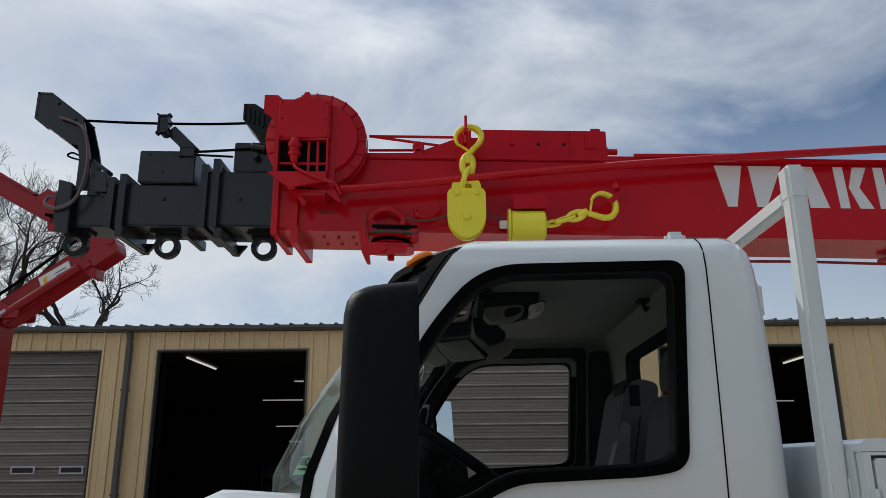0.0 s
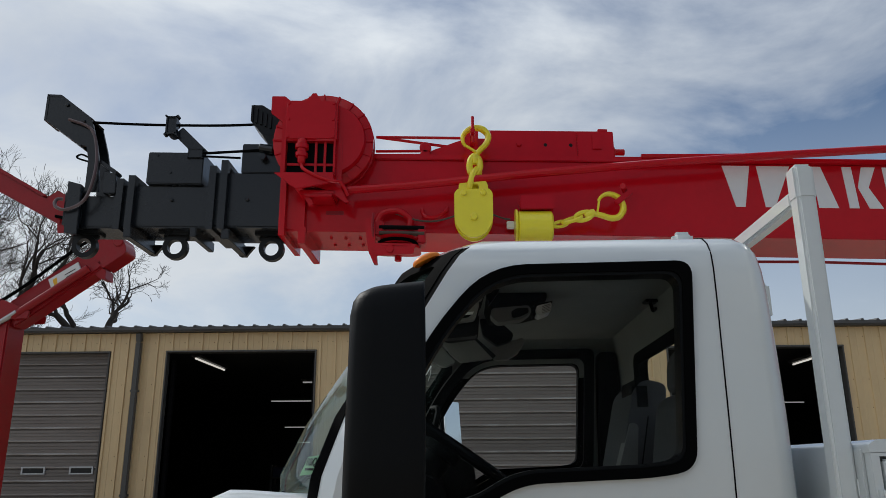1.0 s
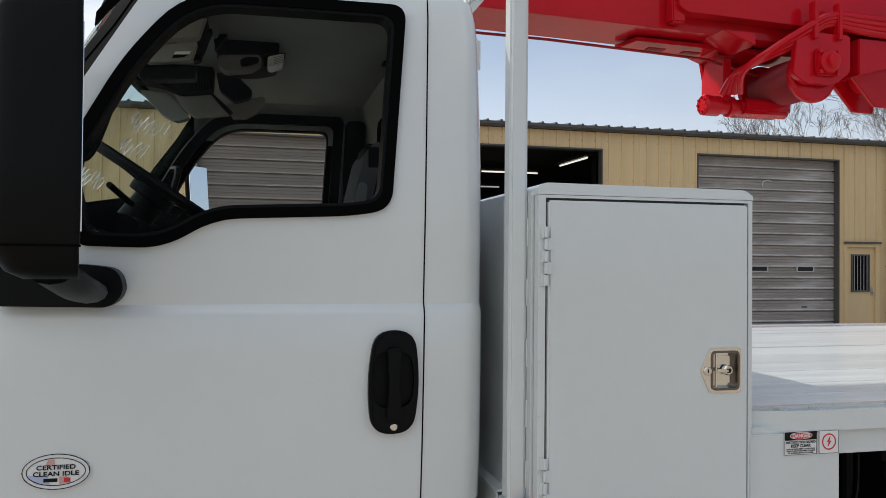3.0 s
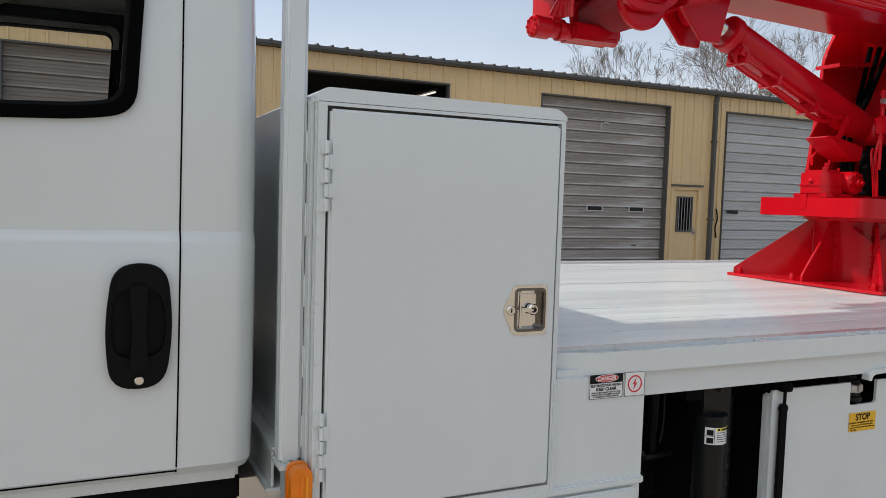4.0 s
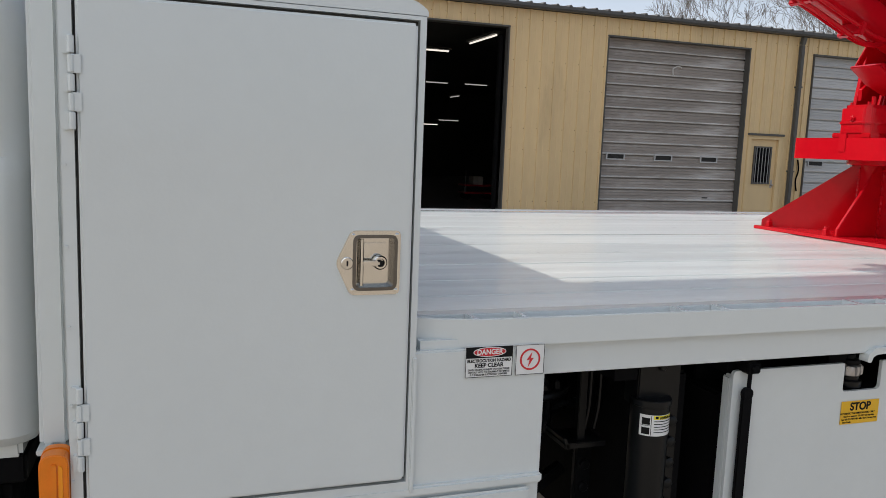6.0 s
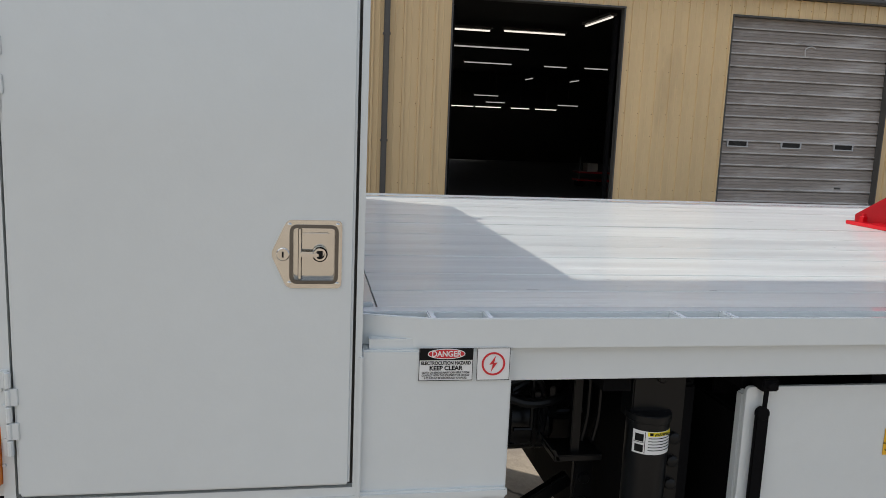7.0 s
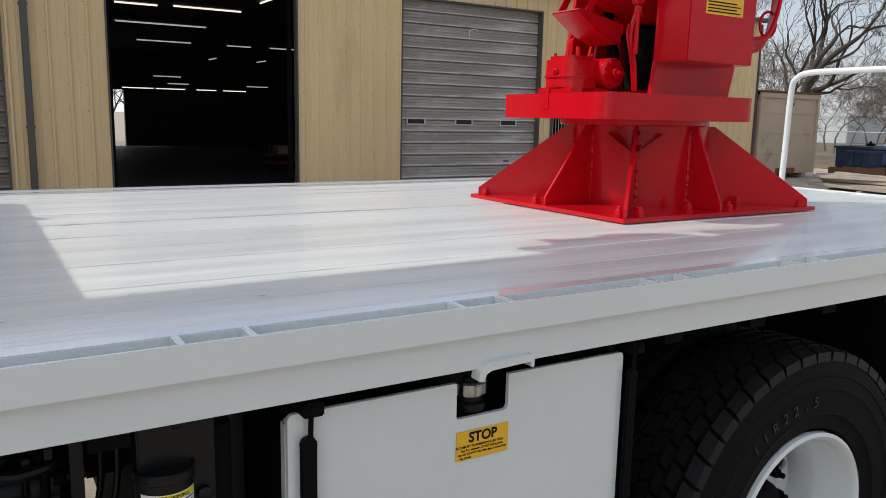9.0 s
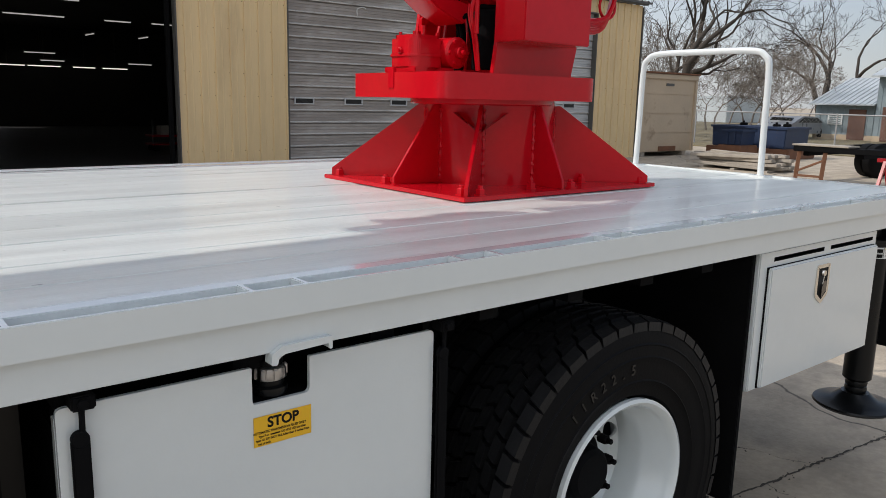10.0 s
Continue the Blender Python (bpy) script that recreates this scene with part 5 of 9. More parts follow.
mirror(1, truck)
FAR = Matrix.Translation((0.122, 4.46, 0)) @ Matrix.Rotation(radians(-38), 4, "Z") @ Matrix.Translation((0, 0, 1.93)) @ Matrix.Rotation(radians(-5), 4, "Y") @ Matrix.Translation((0, 0, -1.93))
fm = part("mirror_housing", moved(box(-0.05, -0.004, -0.072, 0.072, 1.905, 2.180, 0.02, 3), FAR), PLASTIC, truck, "black far mirror housing")
part("mirror_glass", moved(box(-0.006, 0.0, -0.067, 0.067, 1.915, 2.170, 0.001), FAR), MIRROR, fm)
part("mirror_arm", tube(smooth_path([(0.10, 4.46, 1.915), (0.08, 4.42, 1.74), (0.06, 4.33, 1.63), (0.03, 4.10, 1.61)], 5), 0.03, 10), PLASTIC, truck)

# bonnet
def bonnet():
    rows = []
    bm = bmesh.new()
    plan = [  # x, crown, shoulder, side y, crease height, flare y, flare top
        (-0.235, 1.735, 1.749, 2.205, 1.56, 2.130, 1.45), (-0.30, 1.736, 1.752, 2.205, 1.56, 2.110, 1.44), (-0.40, 1.738, 1.759, 2.206, 1.55, 2.060, 1.43),
        (-0.45, 1.736, 1.760, 2.207, 1.54, 2.020, 1.43), (-0.52, 1.732, 1.730, 2.208, 1.535, 2.005, 1.43), (-0.60, 1.720, 1.702, 2.212, 1.525, 1.985, 1.43), (-0.72, 1.700, 1.675, 2.222, 1.513, 1.972, 1.425),
        (-0.85, 1.674, 1.648, 2.235, 1.50, 1.965, 1.42), (-1.15, 1.600, 1.572, 2.28, 1.45, 1.965, 1.38), (-1.45, 1.51, 1.47, 2.36, 1.38, 2.00, 1.28), (-1.70, 1.38, 1.33, 2.50, 1.27, 2.12, 1.12), (-1.78, 1.28, 1.22, 2.62, 1.15, 2.25, 0.98)]
    for x, crown, sh, sy, cz, fy, fz in plan:
        half = [(fy + 0.005, 0.78), (fy, 1.0), (fy, fz - 0.12), (fy + 0.004, fz - 0.03), (fy + 0.02, fz), (fy + (sy - fy) * 0.55, fz + (cz - fz) * 0.55), (sy - 0.012, cz - 0.004), (sy, cz + 0.012), (sy + 0.004, (cz + sh) / 2), (sy + 0.012, sh - 0.03), (sy + 0.03, sh - 0.008), (sy + 0.07, sh + 0.006), (sy + 0.25, sh + (crown - sh) * 0.55), (YC - 0.3, crown - 0.006), (YC, crown)]
        full = half + [(2 * YC - y, z) for y, z in half[-2::-1]]
        rows.append([bm.verts.new((x, y, z)) for y, z in full])
    for A, B in zip(rows, rows[1:]):
        for i in range(len(A) - 1):
            bm.faces.new((A[i], A[i + 1], B[i + 1], B[i]))
    bm.faces.new(rows[-1])
    bmesh.ops.recalc_face_normals(bm, faces=bm.faces[:])
    bmesh.ops.solidify(bm, geom=bm.faces[:], thickness=0.006)
    return bm


part("bonnet", bonnet(), CAB_WHITE, truck, "sloping white bonnet with flared wing", 40)
part("cowl", merge(box(-0.26, -0.20, 2.22, 4.04, 1.05, 1.70), box(-0.36, -0.20, 2.30, 3.96, 1.66, 1.735, 0.01)), PLASTIC, truck, "black cowl below the windscreen")
part("wing_liner", box(-0.30, -0.218, 2.24, 2.34, 0.85, 1.66, 0.01), PLASTIC, truck)
part("wiper", tube(smooth_path([(-0.345, 2.45, 1.75), (-0.33, 2.7, 1.79), (-0.27, 3.0, 1.87)], 4), 0.008, 6), PLASTIC, truck)
vent = rounded([(-0.735, 1.598), (-0.445, 1.642), (-0.437, 1.634), (-0.480, 1.562), (-0.51, 1.546), (-0.772, 1.516), (-0.775, 1.530)], [0.02, 0.01, 0.01, 0.02, 0.03, 0.01, 0.01], 3)
vg = part("side_vent", prism(vent, "y", 2.196, 2.245), PLASTIC, truck, "black slatted bonnet side vent")
for i in range(4):
    z = 1.550 + i * 0.021
    part("vent_slat", beam((-0.755 + i * 0.008, 2.193, z - 0.022), (-0.487 + i * 0.011, 2.193, z + 0.006), 0.012, 0.006, 0.001), BLACK_GLOSS, vg)
for i in range(5):
    part("vent_rib", beam((-0.71 + i * 0.05, 2.194, 1.527 + i * 0.005), (-0.70 + i * 0.05, 2.194, 1.598 + i * 0.007), 0.006, 0.004, 0.001), PLASTIC, vg)
# plain bars in place of the maker's badge
MARK_A = [(-0.408, 1.597), (-0.408, 1.626), (-0.394, 1.626), (-0.371, 1.611), (-0.350, 1.628), (-0.336, 1.628), (-0.340, 1.597)]
MARK_B = [(-0.330, 1.628), (-0.312, 1.628), (-0.300, 1.609), (-0.284, 1.631), (-0.264, 1.632), (-0.291, 1.598), (-0.308, 1.598)]
bd = part("badge", prism(MARK_A, "y", 2.188, 2.210), BLACK_GLOSS, truck, "black and chrome bonnet badge")
part("badge_mark", prism(MARK_B, "y", 2.188, 2.210), BLACK_GLOSS, bd)
part("badge_rim", prism(inset(MARK_A, -0.0022), "y", 2.192, 2.212), STEEL, bd)
part("badge_rim", prism(inset(MARK_B, -0.0022), "y", 2.192, 2.212), STEEL, bd)
part("badge_bar", box(-0.41, -0.268, 2.188, 2.212, 1.580, 1.591, 0.002), STEEL, bd)
part("badge_strip", box(-0.375, -0.30, 2.1865, 2.1885, 1.5825, 1.5885), BLACK_GLOSS, bd)
part("wing_line", tube([(-0.79, 2.226, 1.503), (-0.62, 2.208, 1.516), (-0.48, 2.196, 1.528)], 0.0035, 6), RUBBER, truck)


# marker scribble inside the windscreen, kept unreadable
def on_glass(y, z):
    for (za, na, fa, _, ba), (zb, nb, fb, _, bb) in zip(LEVELS, LEVELS[1:]):
        if za <= z <= zb:
            t = (z - za) / (zb - za)
            yn, xf, bow = na + (nb - na) * t, fa + (fb - fa) * t, ba + (bb - ba) * t
            q = (y - YC) / (YC - yn - 0.02)
            return Vector((xf - bow * (1 - q ** 4) + 0.034, y, z))


gs = bmesh.new()
gs.faces.new([gs.verts.new(on_glass(y, z) + Vector((0.006, 0, 0))) for y, z in ((2.262, 1.806), (2.335, 1.800), (2.332, 1.850), (2.260, 1.856))])
bmesh.ops.solidify(gs, geom=gs.faces[:], thickness=0.0015)
gs = part("windscreen_sticker", gs, SIGN_GREEN, truck, "small green sticker inside the windscreen")
g0 = on_glass(2.297, 1.828)
gr, gu = (on_glass(2.262, 1.828) - on_glass(2.335, 1.828)).normalized(), (on_glass(2.297, 1.85) - on_glass(2.297, 1.80)).normalized()
gn = gr.cross(gu).normalized()
gu = gn.cross(gr)
GM = Matrix.Translation(g0 + Vector((0.006, 0, 0)) + gn * 0.002 + gu * 0.008) @ Matrix((gr, gu, gn)).transposed().to_4x4()
writing("R&Q", 0.030, GM, SIGN_BLACK, gs, depth=0.0005)
part("text_bar", moved(box(-0.025, 0.025, -0.003, 0.003, 0, 0.0006), GM @ Matrix.Translation((0, -0.020, 0))), SIGN_BLACK, gs)
for z, ya, n in ((2.265, 3.62, 8), (2.165, 3.70, 5), (2.01, 3.40, 9)):
    part("marker_scribble", tube([on_glass(ya + 0.045 * k / 4 + 0.012 * math.sin(k * 1.9), z + 0.034 * math.sin(k * 1.57) * (1 if k % 3 else 0.5)) for k in range(n * 4)], 0.0026, 4), LETTER_WHITE, truck, "white marker scribble on the windscreen")

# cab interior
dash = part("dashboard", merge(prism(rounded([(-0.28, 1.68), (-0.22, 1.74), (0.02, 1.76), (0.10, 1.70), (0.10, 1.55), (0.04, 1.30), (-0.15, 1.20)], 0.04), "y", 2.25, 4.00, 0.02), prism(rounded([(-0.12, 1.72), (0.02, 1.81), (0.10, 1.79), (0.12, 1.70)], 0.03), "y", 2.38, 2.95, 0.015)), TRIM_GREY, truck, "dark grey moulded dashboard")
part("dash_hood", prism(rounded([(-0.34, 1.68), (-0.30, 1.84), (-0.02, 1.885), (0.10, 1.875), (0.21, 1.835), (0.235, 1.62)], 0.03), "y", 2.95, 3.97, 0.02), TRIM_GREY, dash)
part("dash_vent", merge(*[box(0.095, 0.112, 2.30 + i * 0.02, 2.31 + i * 0.02, 1.60, 1.68) for i in range(5)]), BLACK_GLOSS, dash)
wc, wt = Vector((0.12, 2.66, 1.90)), Matrix.Rotation(radians(-36), 4, "Y")
sw = part("steering_wheel", moved(tube([(0.225 * math.cos(a), 0.225 * math.sin(a), 0) for a in [2 * math.pi * i / 40 for i in range(40)]], 0.017, 10, True), Matrix.Translation(wc) @ Matrix.Rotation(radians(34), 4, "Y")), PLASTIC, truck, "black four-spoke steering wheel")
for a in (30, 150, 210, 330):
    part("spoke", moved(beam((0, 0, -0.02), (0.21 * math.cos(radians(a)), 0.21 * math.sin(radians(a)), 0), 0.035, 0.014), Matrix.Translation(wc) @ Matrix.Rotation(radians(34), 4, "Y")), PLASTIC, sw)
part("wheel_hub", moved(rod((0, 0, -0.05), (0, 0, 0.0), 0.07, 20), Matrix.Translation(wc) @ Matrix.Rotation(radians(34), 4, "Y")), PLASTIC, sw)
part("steering_column", rod(wc + Vector((-0.02, 0, -0.04)), (-0.06, 2.66, 1.66), 0.05, 14), PLASTIC, truck)
part("stalk", rod((0.05, 2.62, 1.84), (0.02, 2.42, 1.88), 0.009, 8), PLASTIC, truck)


def seat(y, wide, label, back, rest=None, side=None):
    """A seat against the rear wall: its back's outline, a headrest's outline or a padded notch, a cushion and a side bolster."""
    s = part("seat", prism(rounded(back, 0.03), "y", y - wide / 2, y + wide / 2, 0.03, 3), SEAT_CLOTH, truck, label)
    if rest:
        part("headrest", prism(rounded(rest, 0.03), "y", y - 0.13, y + 0.13, 0.03, 3), SEAT_CLOTH, s)
    else:
        part("headrest_notch", box(0.815, 0.885, y - wide / 2 - 0.004, y + 0.02, 2.02, 2.128, 0.015, 3), TRIM_GREY, s)
    part("cushion", prism(rounded([(0.26, 1.36), (0.76, 1.36), (0.76, 1.48), (0.30, 1.50)], 0.04), "y", y - wide / 2, y + wide / 2, 0.03, 3), SEAT_CLOTH, s)
    x, z = back[-1]
    part("bolster", prism(rounded([(x - 0.045, 1.50), (x + 0.03, 1.50), (x + 0.075, z + 0.16), (x + 0.045, z + 0.17), (x - 0.008, z)], 0.02), "y", y - wide / 2 - 0.012, y - wide / 2 + 0.07, 0.012, 3), side or TRIM_GREY, s)
    part("seam", tube([(x + 0.06, y - wide / 2 - 0.001, 1.55), (x + 0.075, y - wide / 2 - 0.001, 1.8), (x + 0.115, y - wide / 2 - 0.001, 2.0)], 0.0025, 6), TRIM_GREY, s)


seat(2.62, 0.46, "dark grey cloth driver's seat with headrest", [(0.76, 1.45), (0.86, 1.46), (0.945, 2.02), (0.89, 2.06), (0.84, 2.02), (0.80, 1.75)], [(0.855, 2.05), (0.94, 2.05), (0.945, 2.19), (0.89, 2.20), (0.86, 2.15)])
seat(3.30, 0.40, "dark grey cloth passenger seat with pale side", [(0.71, 1.45), (0.87, 1.46), (0.945, 2.12), (0.862, 2.140), (0.818, 2.10), (0.752, 1.81)], None, PANEL_GREY)
# roof console with lamp, header bins, visors
oc_ = part("overhead_console", prism(rounded([(0.262, 2.434), (0.486, 2.434), (0.484, 2.404), (0.416, 2.386), (0.280, 2.377)], 0.010, 4), "y", 2.895, 3.26, 0.005), TRIM_GREY, truck, "dark roof console with a reading lamp")
part("console_face", prism(rounded([(0.282, 2.374), (0.418, 2.385), (0.428, 2.360), (0.392, 2.334), (0.303, 2.321), (0.278, 2.346)], 0.012, 4), "y", 2.880, 2.96, 0.006), PANEL_GREY, oc_, "pale grey console face")
part("console_switch", prism(rounded([(0.352, 2.360), (0.372, 2.372), (0.414, 2.374), (0.416, 2.356), (0.384, 2.341), (0.356, 2.337)], 0.004, 2), "y", 2.874, 2.90, 0.002), PLASTIC, oc_)
dl = part("dome_lamp", prism(rounded([(0.446, 2.384), (0.502, 2.398), (0.498, 2.364), (0.458, 2.348), (0.444, 2.354)], 0.008, 3), "y", 2.895, 2.985, 0.005), CREAM, oc_, "ribbed white dome lamp")
part("lamp_rim", prism(rounded([(0.428, 2.388), (0.506, 2.404), (0.504, 2.392), (0.440, 2.376), (0.444, 2.350), (0.432, 2.350)], 0.004, 2), "y", 2.900, 2.99, 0.002), TRIM_GREY, oc_)
for i in range(5):
    part("lamp_rib", beam((0.466, 2.8925, 2.358 + i * 0.0055), (0.497, 2.8925, 2.368 + i * 0.0055), 0.003, 0.0012, 0.0003), PANEL_GREY, dl)
part("speaker_grille", prism([(0.270, 2.378), (0.290, 2.402), (0.312, 2.436), (0.286, 2.436), (0.272, 2.402)], "y", 2.84, 2.875), PLASTIC, truck, "black perforated speaker strip")
part("header_post", prism(rounded([(0.205, 2.326), (0.228, 2.330), (0.248, 2.394), (0.266, 2.436), (0.240, 2.436), (0.222, 2.398)], 0.005, 3), "y", 2.79, 2.84, 0.004), TRIM_GREY, truck)
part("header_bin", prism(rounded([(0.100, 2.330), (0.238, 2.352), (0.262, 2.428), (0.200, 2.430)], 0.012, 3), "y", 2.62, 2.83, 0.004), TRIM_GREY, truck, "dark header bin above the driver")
part("sun_visor", prism(rounded([(0.118, 2.323), (0.178, 2.382), (0.262, 2.412), (0.239, 2.338)], 0.010, 3), "y", 2.545, 2.60, 0.004), VISOR_GREY, truck, "grey sun visor above the driver")
bp_ = part("bin_panel", prism(rounded([(0.113, 2.322), (0.234, 2.340), (0.216, 2.281), (0.086, 2.265)], 0.008, 3), "y", 2.600, 2.64, 0.004), VISOR_GREY, truck, "grey bin panel with a pale slot")
part("bin_slot", prism([(0.170, 2.303), (0.214, 2.307), (0.210, 2.298), (0.166, 2.294)], "y", 2.597, 2.602), CREAM, bp_)
part("bin_slot", prism([(0.166, 2.294), (0.208, 2.297), (0.194, 2.288), (0.160, 2.282)], "y", 2.597, 2.602), PLASTIC, bp_)
part("header_rail", prism(rounded([(0.060, 2.262), (0.225, 2.278), (0.225, 2.238), (0.060, 2.225)], 0.012, 3), "y", 2.66, 2.72, 0.004), PLASTIC, truck)
ph = part("header_bin", prism(rounded([(-0.06, 2.366), (0.052, 2.351), (0.117, 2.327), (0.240, 2.342), (0.246, 2.432), (-0.02, 2.432)], 0.012, 3), "y", 3.30, 3.40, 0.006), TRIM_GREY, truck, "dark header bin with a ribbed end above the passenger")
for i in range(6):
    part("grille_rib", prism([(0.168 + i * 0.011, 2.340), (0.173 + i * 0.011, 2.341), (0.173 + i * 0.011, 2.398), (0.168 + i * 0.011, 2.397)], "y", 3.295, 3.302), PLASTIC, ph)
part("visor_pad", prism(rounded([(0.079, 2.352), (0.219, 2.353), (0.304, 2.280), (0.302, 2.265), (0.165, 2.249), (0.120, 2.284)], 0.008, 3), "y", 3.405, 3.45, 0.004), VISOR_GREY, truck, "pale grey sun visor above the passenger")
part("visor_edge", prism([(0.214, 2.357), (0.226, 2.357), (0.316, 2.274), (0.304, 2.262), (0.294, 2.270)], "y", 3.398, 3.42), PLASTIC, truck)
part("pillar_pad", prism(rounded([(-0.055, 2.360), (0.060, 2.350), (0.145, 2.255), (0.090, 2.236), (0.035, 2.262)], 0.012, 3), "y", 3.46, 3.52, 0.004), HEADLINER, truck, "grey pillar trim beside the windscreen")
rd = part("radio_box", prism(rounded([(0.248, 2.434), (0.322, 2.434), (0.392, 2.368), (0.386, 2.340), (0.321, 2.318), (0.262, 2.362)], 0.010, 3), "y", 3.40, 3.46, 0.005), PLASTIC, truck, "black mirror housing under the roof")
part("radio_edge", prism(rounded([(0.292, 2.318), (0.389, 2.346), (0.435, 2.362), (0.446, 2.342), (0.413, 2.293), (0.367, 2.267), (0.311, 2.264)], 0.010, 3), "y", 3.465, 3.52, 0.005), VISOR_GREY, rd, "grey lower shell")
part("coat_hook", merge(tube(smooth_path([(0.895, 3.05, 2.434), (0.895, 3.03, 2.405), (0.905, 3.05, 2.392), (0.92, 3.07, 2.405)], 4), 0.007, 8), box(0.875, 0.925, 3.03, 3.09, 2.424, 2.436, 0.003)), PLASTIC, truck)
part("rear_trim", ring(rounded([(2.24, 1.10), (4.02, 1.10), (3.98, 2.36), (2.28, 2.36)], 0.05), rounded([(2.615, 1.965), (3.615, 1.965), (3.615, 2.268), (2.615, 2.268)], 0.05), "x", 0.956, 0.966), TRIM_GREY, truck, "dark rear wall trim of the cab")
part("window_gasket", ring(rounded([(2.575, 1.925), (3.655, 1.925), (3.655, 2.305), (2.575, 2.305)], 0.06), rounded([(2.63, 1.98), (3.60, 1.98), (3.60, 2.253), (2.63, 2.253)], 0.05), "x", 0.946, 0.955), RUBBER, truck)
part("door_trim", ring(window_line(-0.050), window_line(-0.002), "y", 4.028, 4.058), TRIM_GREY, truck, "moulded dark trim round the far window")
part("trim_edge", ring(window_line(-0.054), window_line(-0.049), "y", 4.020, 4.05), PANEL_GREY, truck)
part("grab_handle", tube(smooth_path([(0.02, 2.245, 2.10), (0.045, 2.27, 2.08), (0.0, 2.27, 1.95), (-0.03, 2.245, 1.93)], 4), 0.013, 8), PLASTIC, truck)
part("grab_handle", tube(smooth_path([(0.02, 4.02, 2.10), (0.05, 3.98, 2.08), (0.0, 3.98, 1.90), (-0.03, 4.02, 1.88)], 4), 0.016, 8), PLASTIC, truck)
part("pillar_trim", prism(rounded([(0.815, 1.2), (0.94, 1.2), (0.94, 2.37), (0.845, 2.37)], 0.03), "y", 3.99, 4.07), TRIM_GREY, truck)
part("seat_belt", beam((0.86, 2.235, 2.22), (0.88, 2.25, 1.40), 0.045, 0.004, 0.001), SEAT_CLOTH, truck)
part("interior_floor", box(-0.15, 0.95, 2.21, 4.05, 1.03, 1.07), RUBBER, truck)

# chassis
part("chassis_rail", merge(box(-1.6, 6.0, 2.84, 2.92, 0.74, 1.00, 0.006), box(-1.6, 6.0, 3.58, 3.66, 0.74, 1.00, 0.006)), FRAME_BLACK, truck, "black steel chassis rails")
part("cross_member", merge(*[box(x, x + 0.10, 2.92, 3.58, 0.76, 0.96) for x in (1.2, 2.6, 3.4, 4.9, 5.8)]), FRAME_BLACK, truck)
part("axle", merge(rod((3.97, 2.3, 0.510), (3.982, 4.2, 0.510), 0.09, 16), lathe([(-0.2, 0.08), (-0.12, 0.2), (0.12, 0.2), (0.2, 0.08)], (3.97, 3.25, 0.510), (0, 1, 0), 20), rod((-1.0, 2.3, 0.510), (-1.0, 4.2, 0.510), 0.06, 12)), FRAME_BLACK, truck)
part("step_box", box(0.1, 0.95, 2.25, 2.70, 0.55, 0.92, 0.02), FRAME_BLACK, truck, "black step box under the cab")
part("fuel_tank", rod((0.15, 2.55, 0.62), (0.98, 2.55, 0.62), 0.27, 24), FRAME_BLACK, truck)


def tyre_mesh():
    """A drive tyre with five rows of tread blocks; axis y, outer side towards -y."""
    R, W = 0.512, 0.275
    prof = [(-0.100, 0.276), (-0.126, 0.290), (-0.130, 0.315), (-0.1345, 0.331), (-0.1375, 0.334), (-0.1350, 0.338), (-0.1375, 0.375), (-0.1375, 0.400), (-0.1398, 0.404), (-0.1370, 0.408), (-0.136, 0.425), (-0.1352, 0.437), (-0.1380, 0.441), (-0.1340, 0.446), (-0.132, 0.466), (-0.126, 0.486), (-0.094, 0.494), (-0.088, 0.478), (0.088, 0.478), (0.094, 0.494), (0.126, 0.486), (0.132, 0.466), (0.136, 0.425), (0.1375, 0.375), (0.128, 0.315), (0.100, 0.286), (0.0, 0.280)]
    bm = lathe(prof, (0, 0, 0), (0, 1, 0), 72, True)
    blocks = bmesh.new()
    cols = [(-0.131, -0.089, 0.0, 46), (-0.079, -0.043, 0.45, 46), (-0.035, -0.004, 0.05, 46), (0.004, 0.035, 0.5, 46), (0.043, 0.079, 0.05, 46), (0.089, 0.131, 0.0, 46)]
    for ya, yb, ph, n in cols:
        edge = abs(ya + yb) > 0.15
        for i in range(n):
            a0, a1 = 2 * math.pi * (i + ph) / n, 2 * math.pi * (i + ph + (0.91 if edge else 0.90)) / n
            sk = 0.16 * 2 * math.pi / n * (1 if ya < 0 else -1)
            def P(a, y, r):
                return (r * math.sin(a), y, r * math.cos(a))
            def rad(y):
                return R - (0.007 if edge and abs(y) > 0.1 else 0.0)
            base = 0.500 if edge else 0.476
            lo = [P(a0, ya, base - 0.02), P(a1, ya, base - 0.02), P(a1 + sk, yb, 0.474), P(a0 + sk, yb, 0.474)]
            hi = [P(a0 + 0.005, ya + 0.003, rad(ya)), P(a1 - 0.005, ya + 0.003, rad(ya)), P(a1 + sk - 0.005, yb - 0.003, rad(yb)), P(a0 + sk + 0.005, yb - 0.003, rad(yb))]
            v = [blocks.verts.new(q) for q in lo + hi]
            for f in ((4, 5, 6, 7), (0, 1, 5, 4), (1, 2, 6, 5), (2, 3, 7, 6), (3, 0, 4, 7)):
                blocks.faces.new([v[q] for q in f])
    bmesh.ops.recalc_face_normals(blocks, faces=blocks.faces[:])
    return bm, blocks


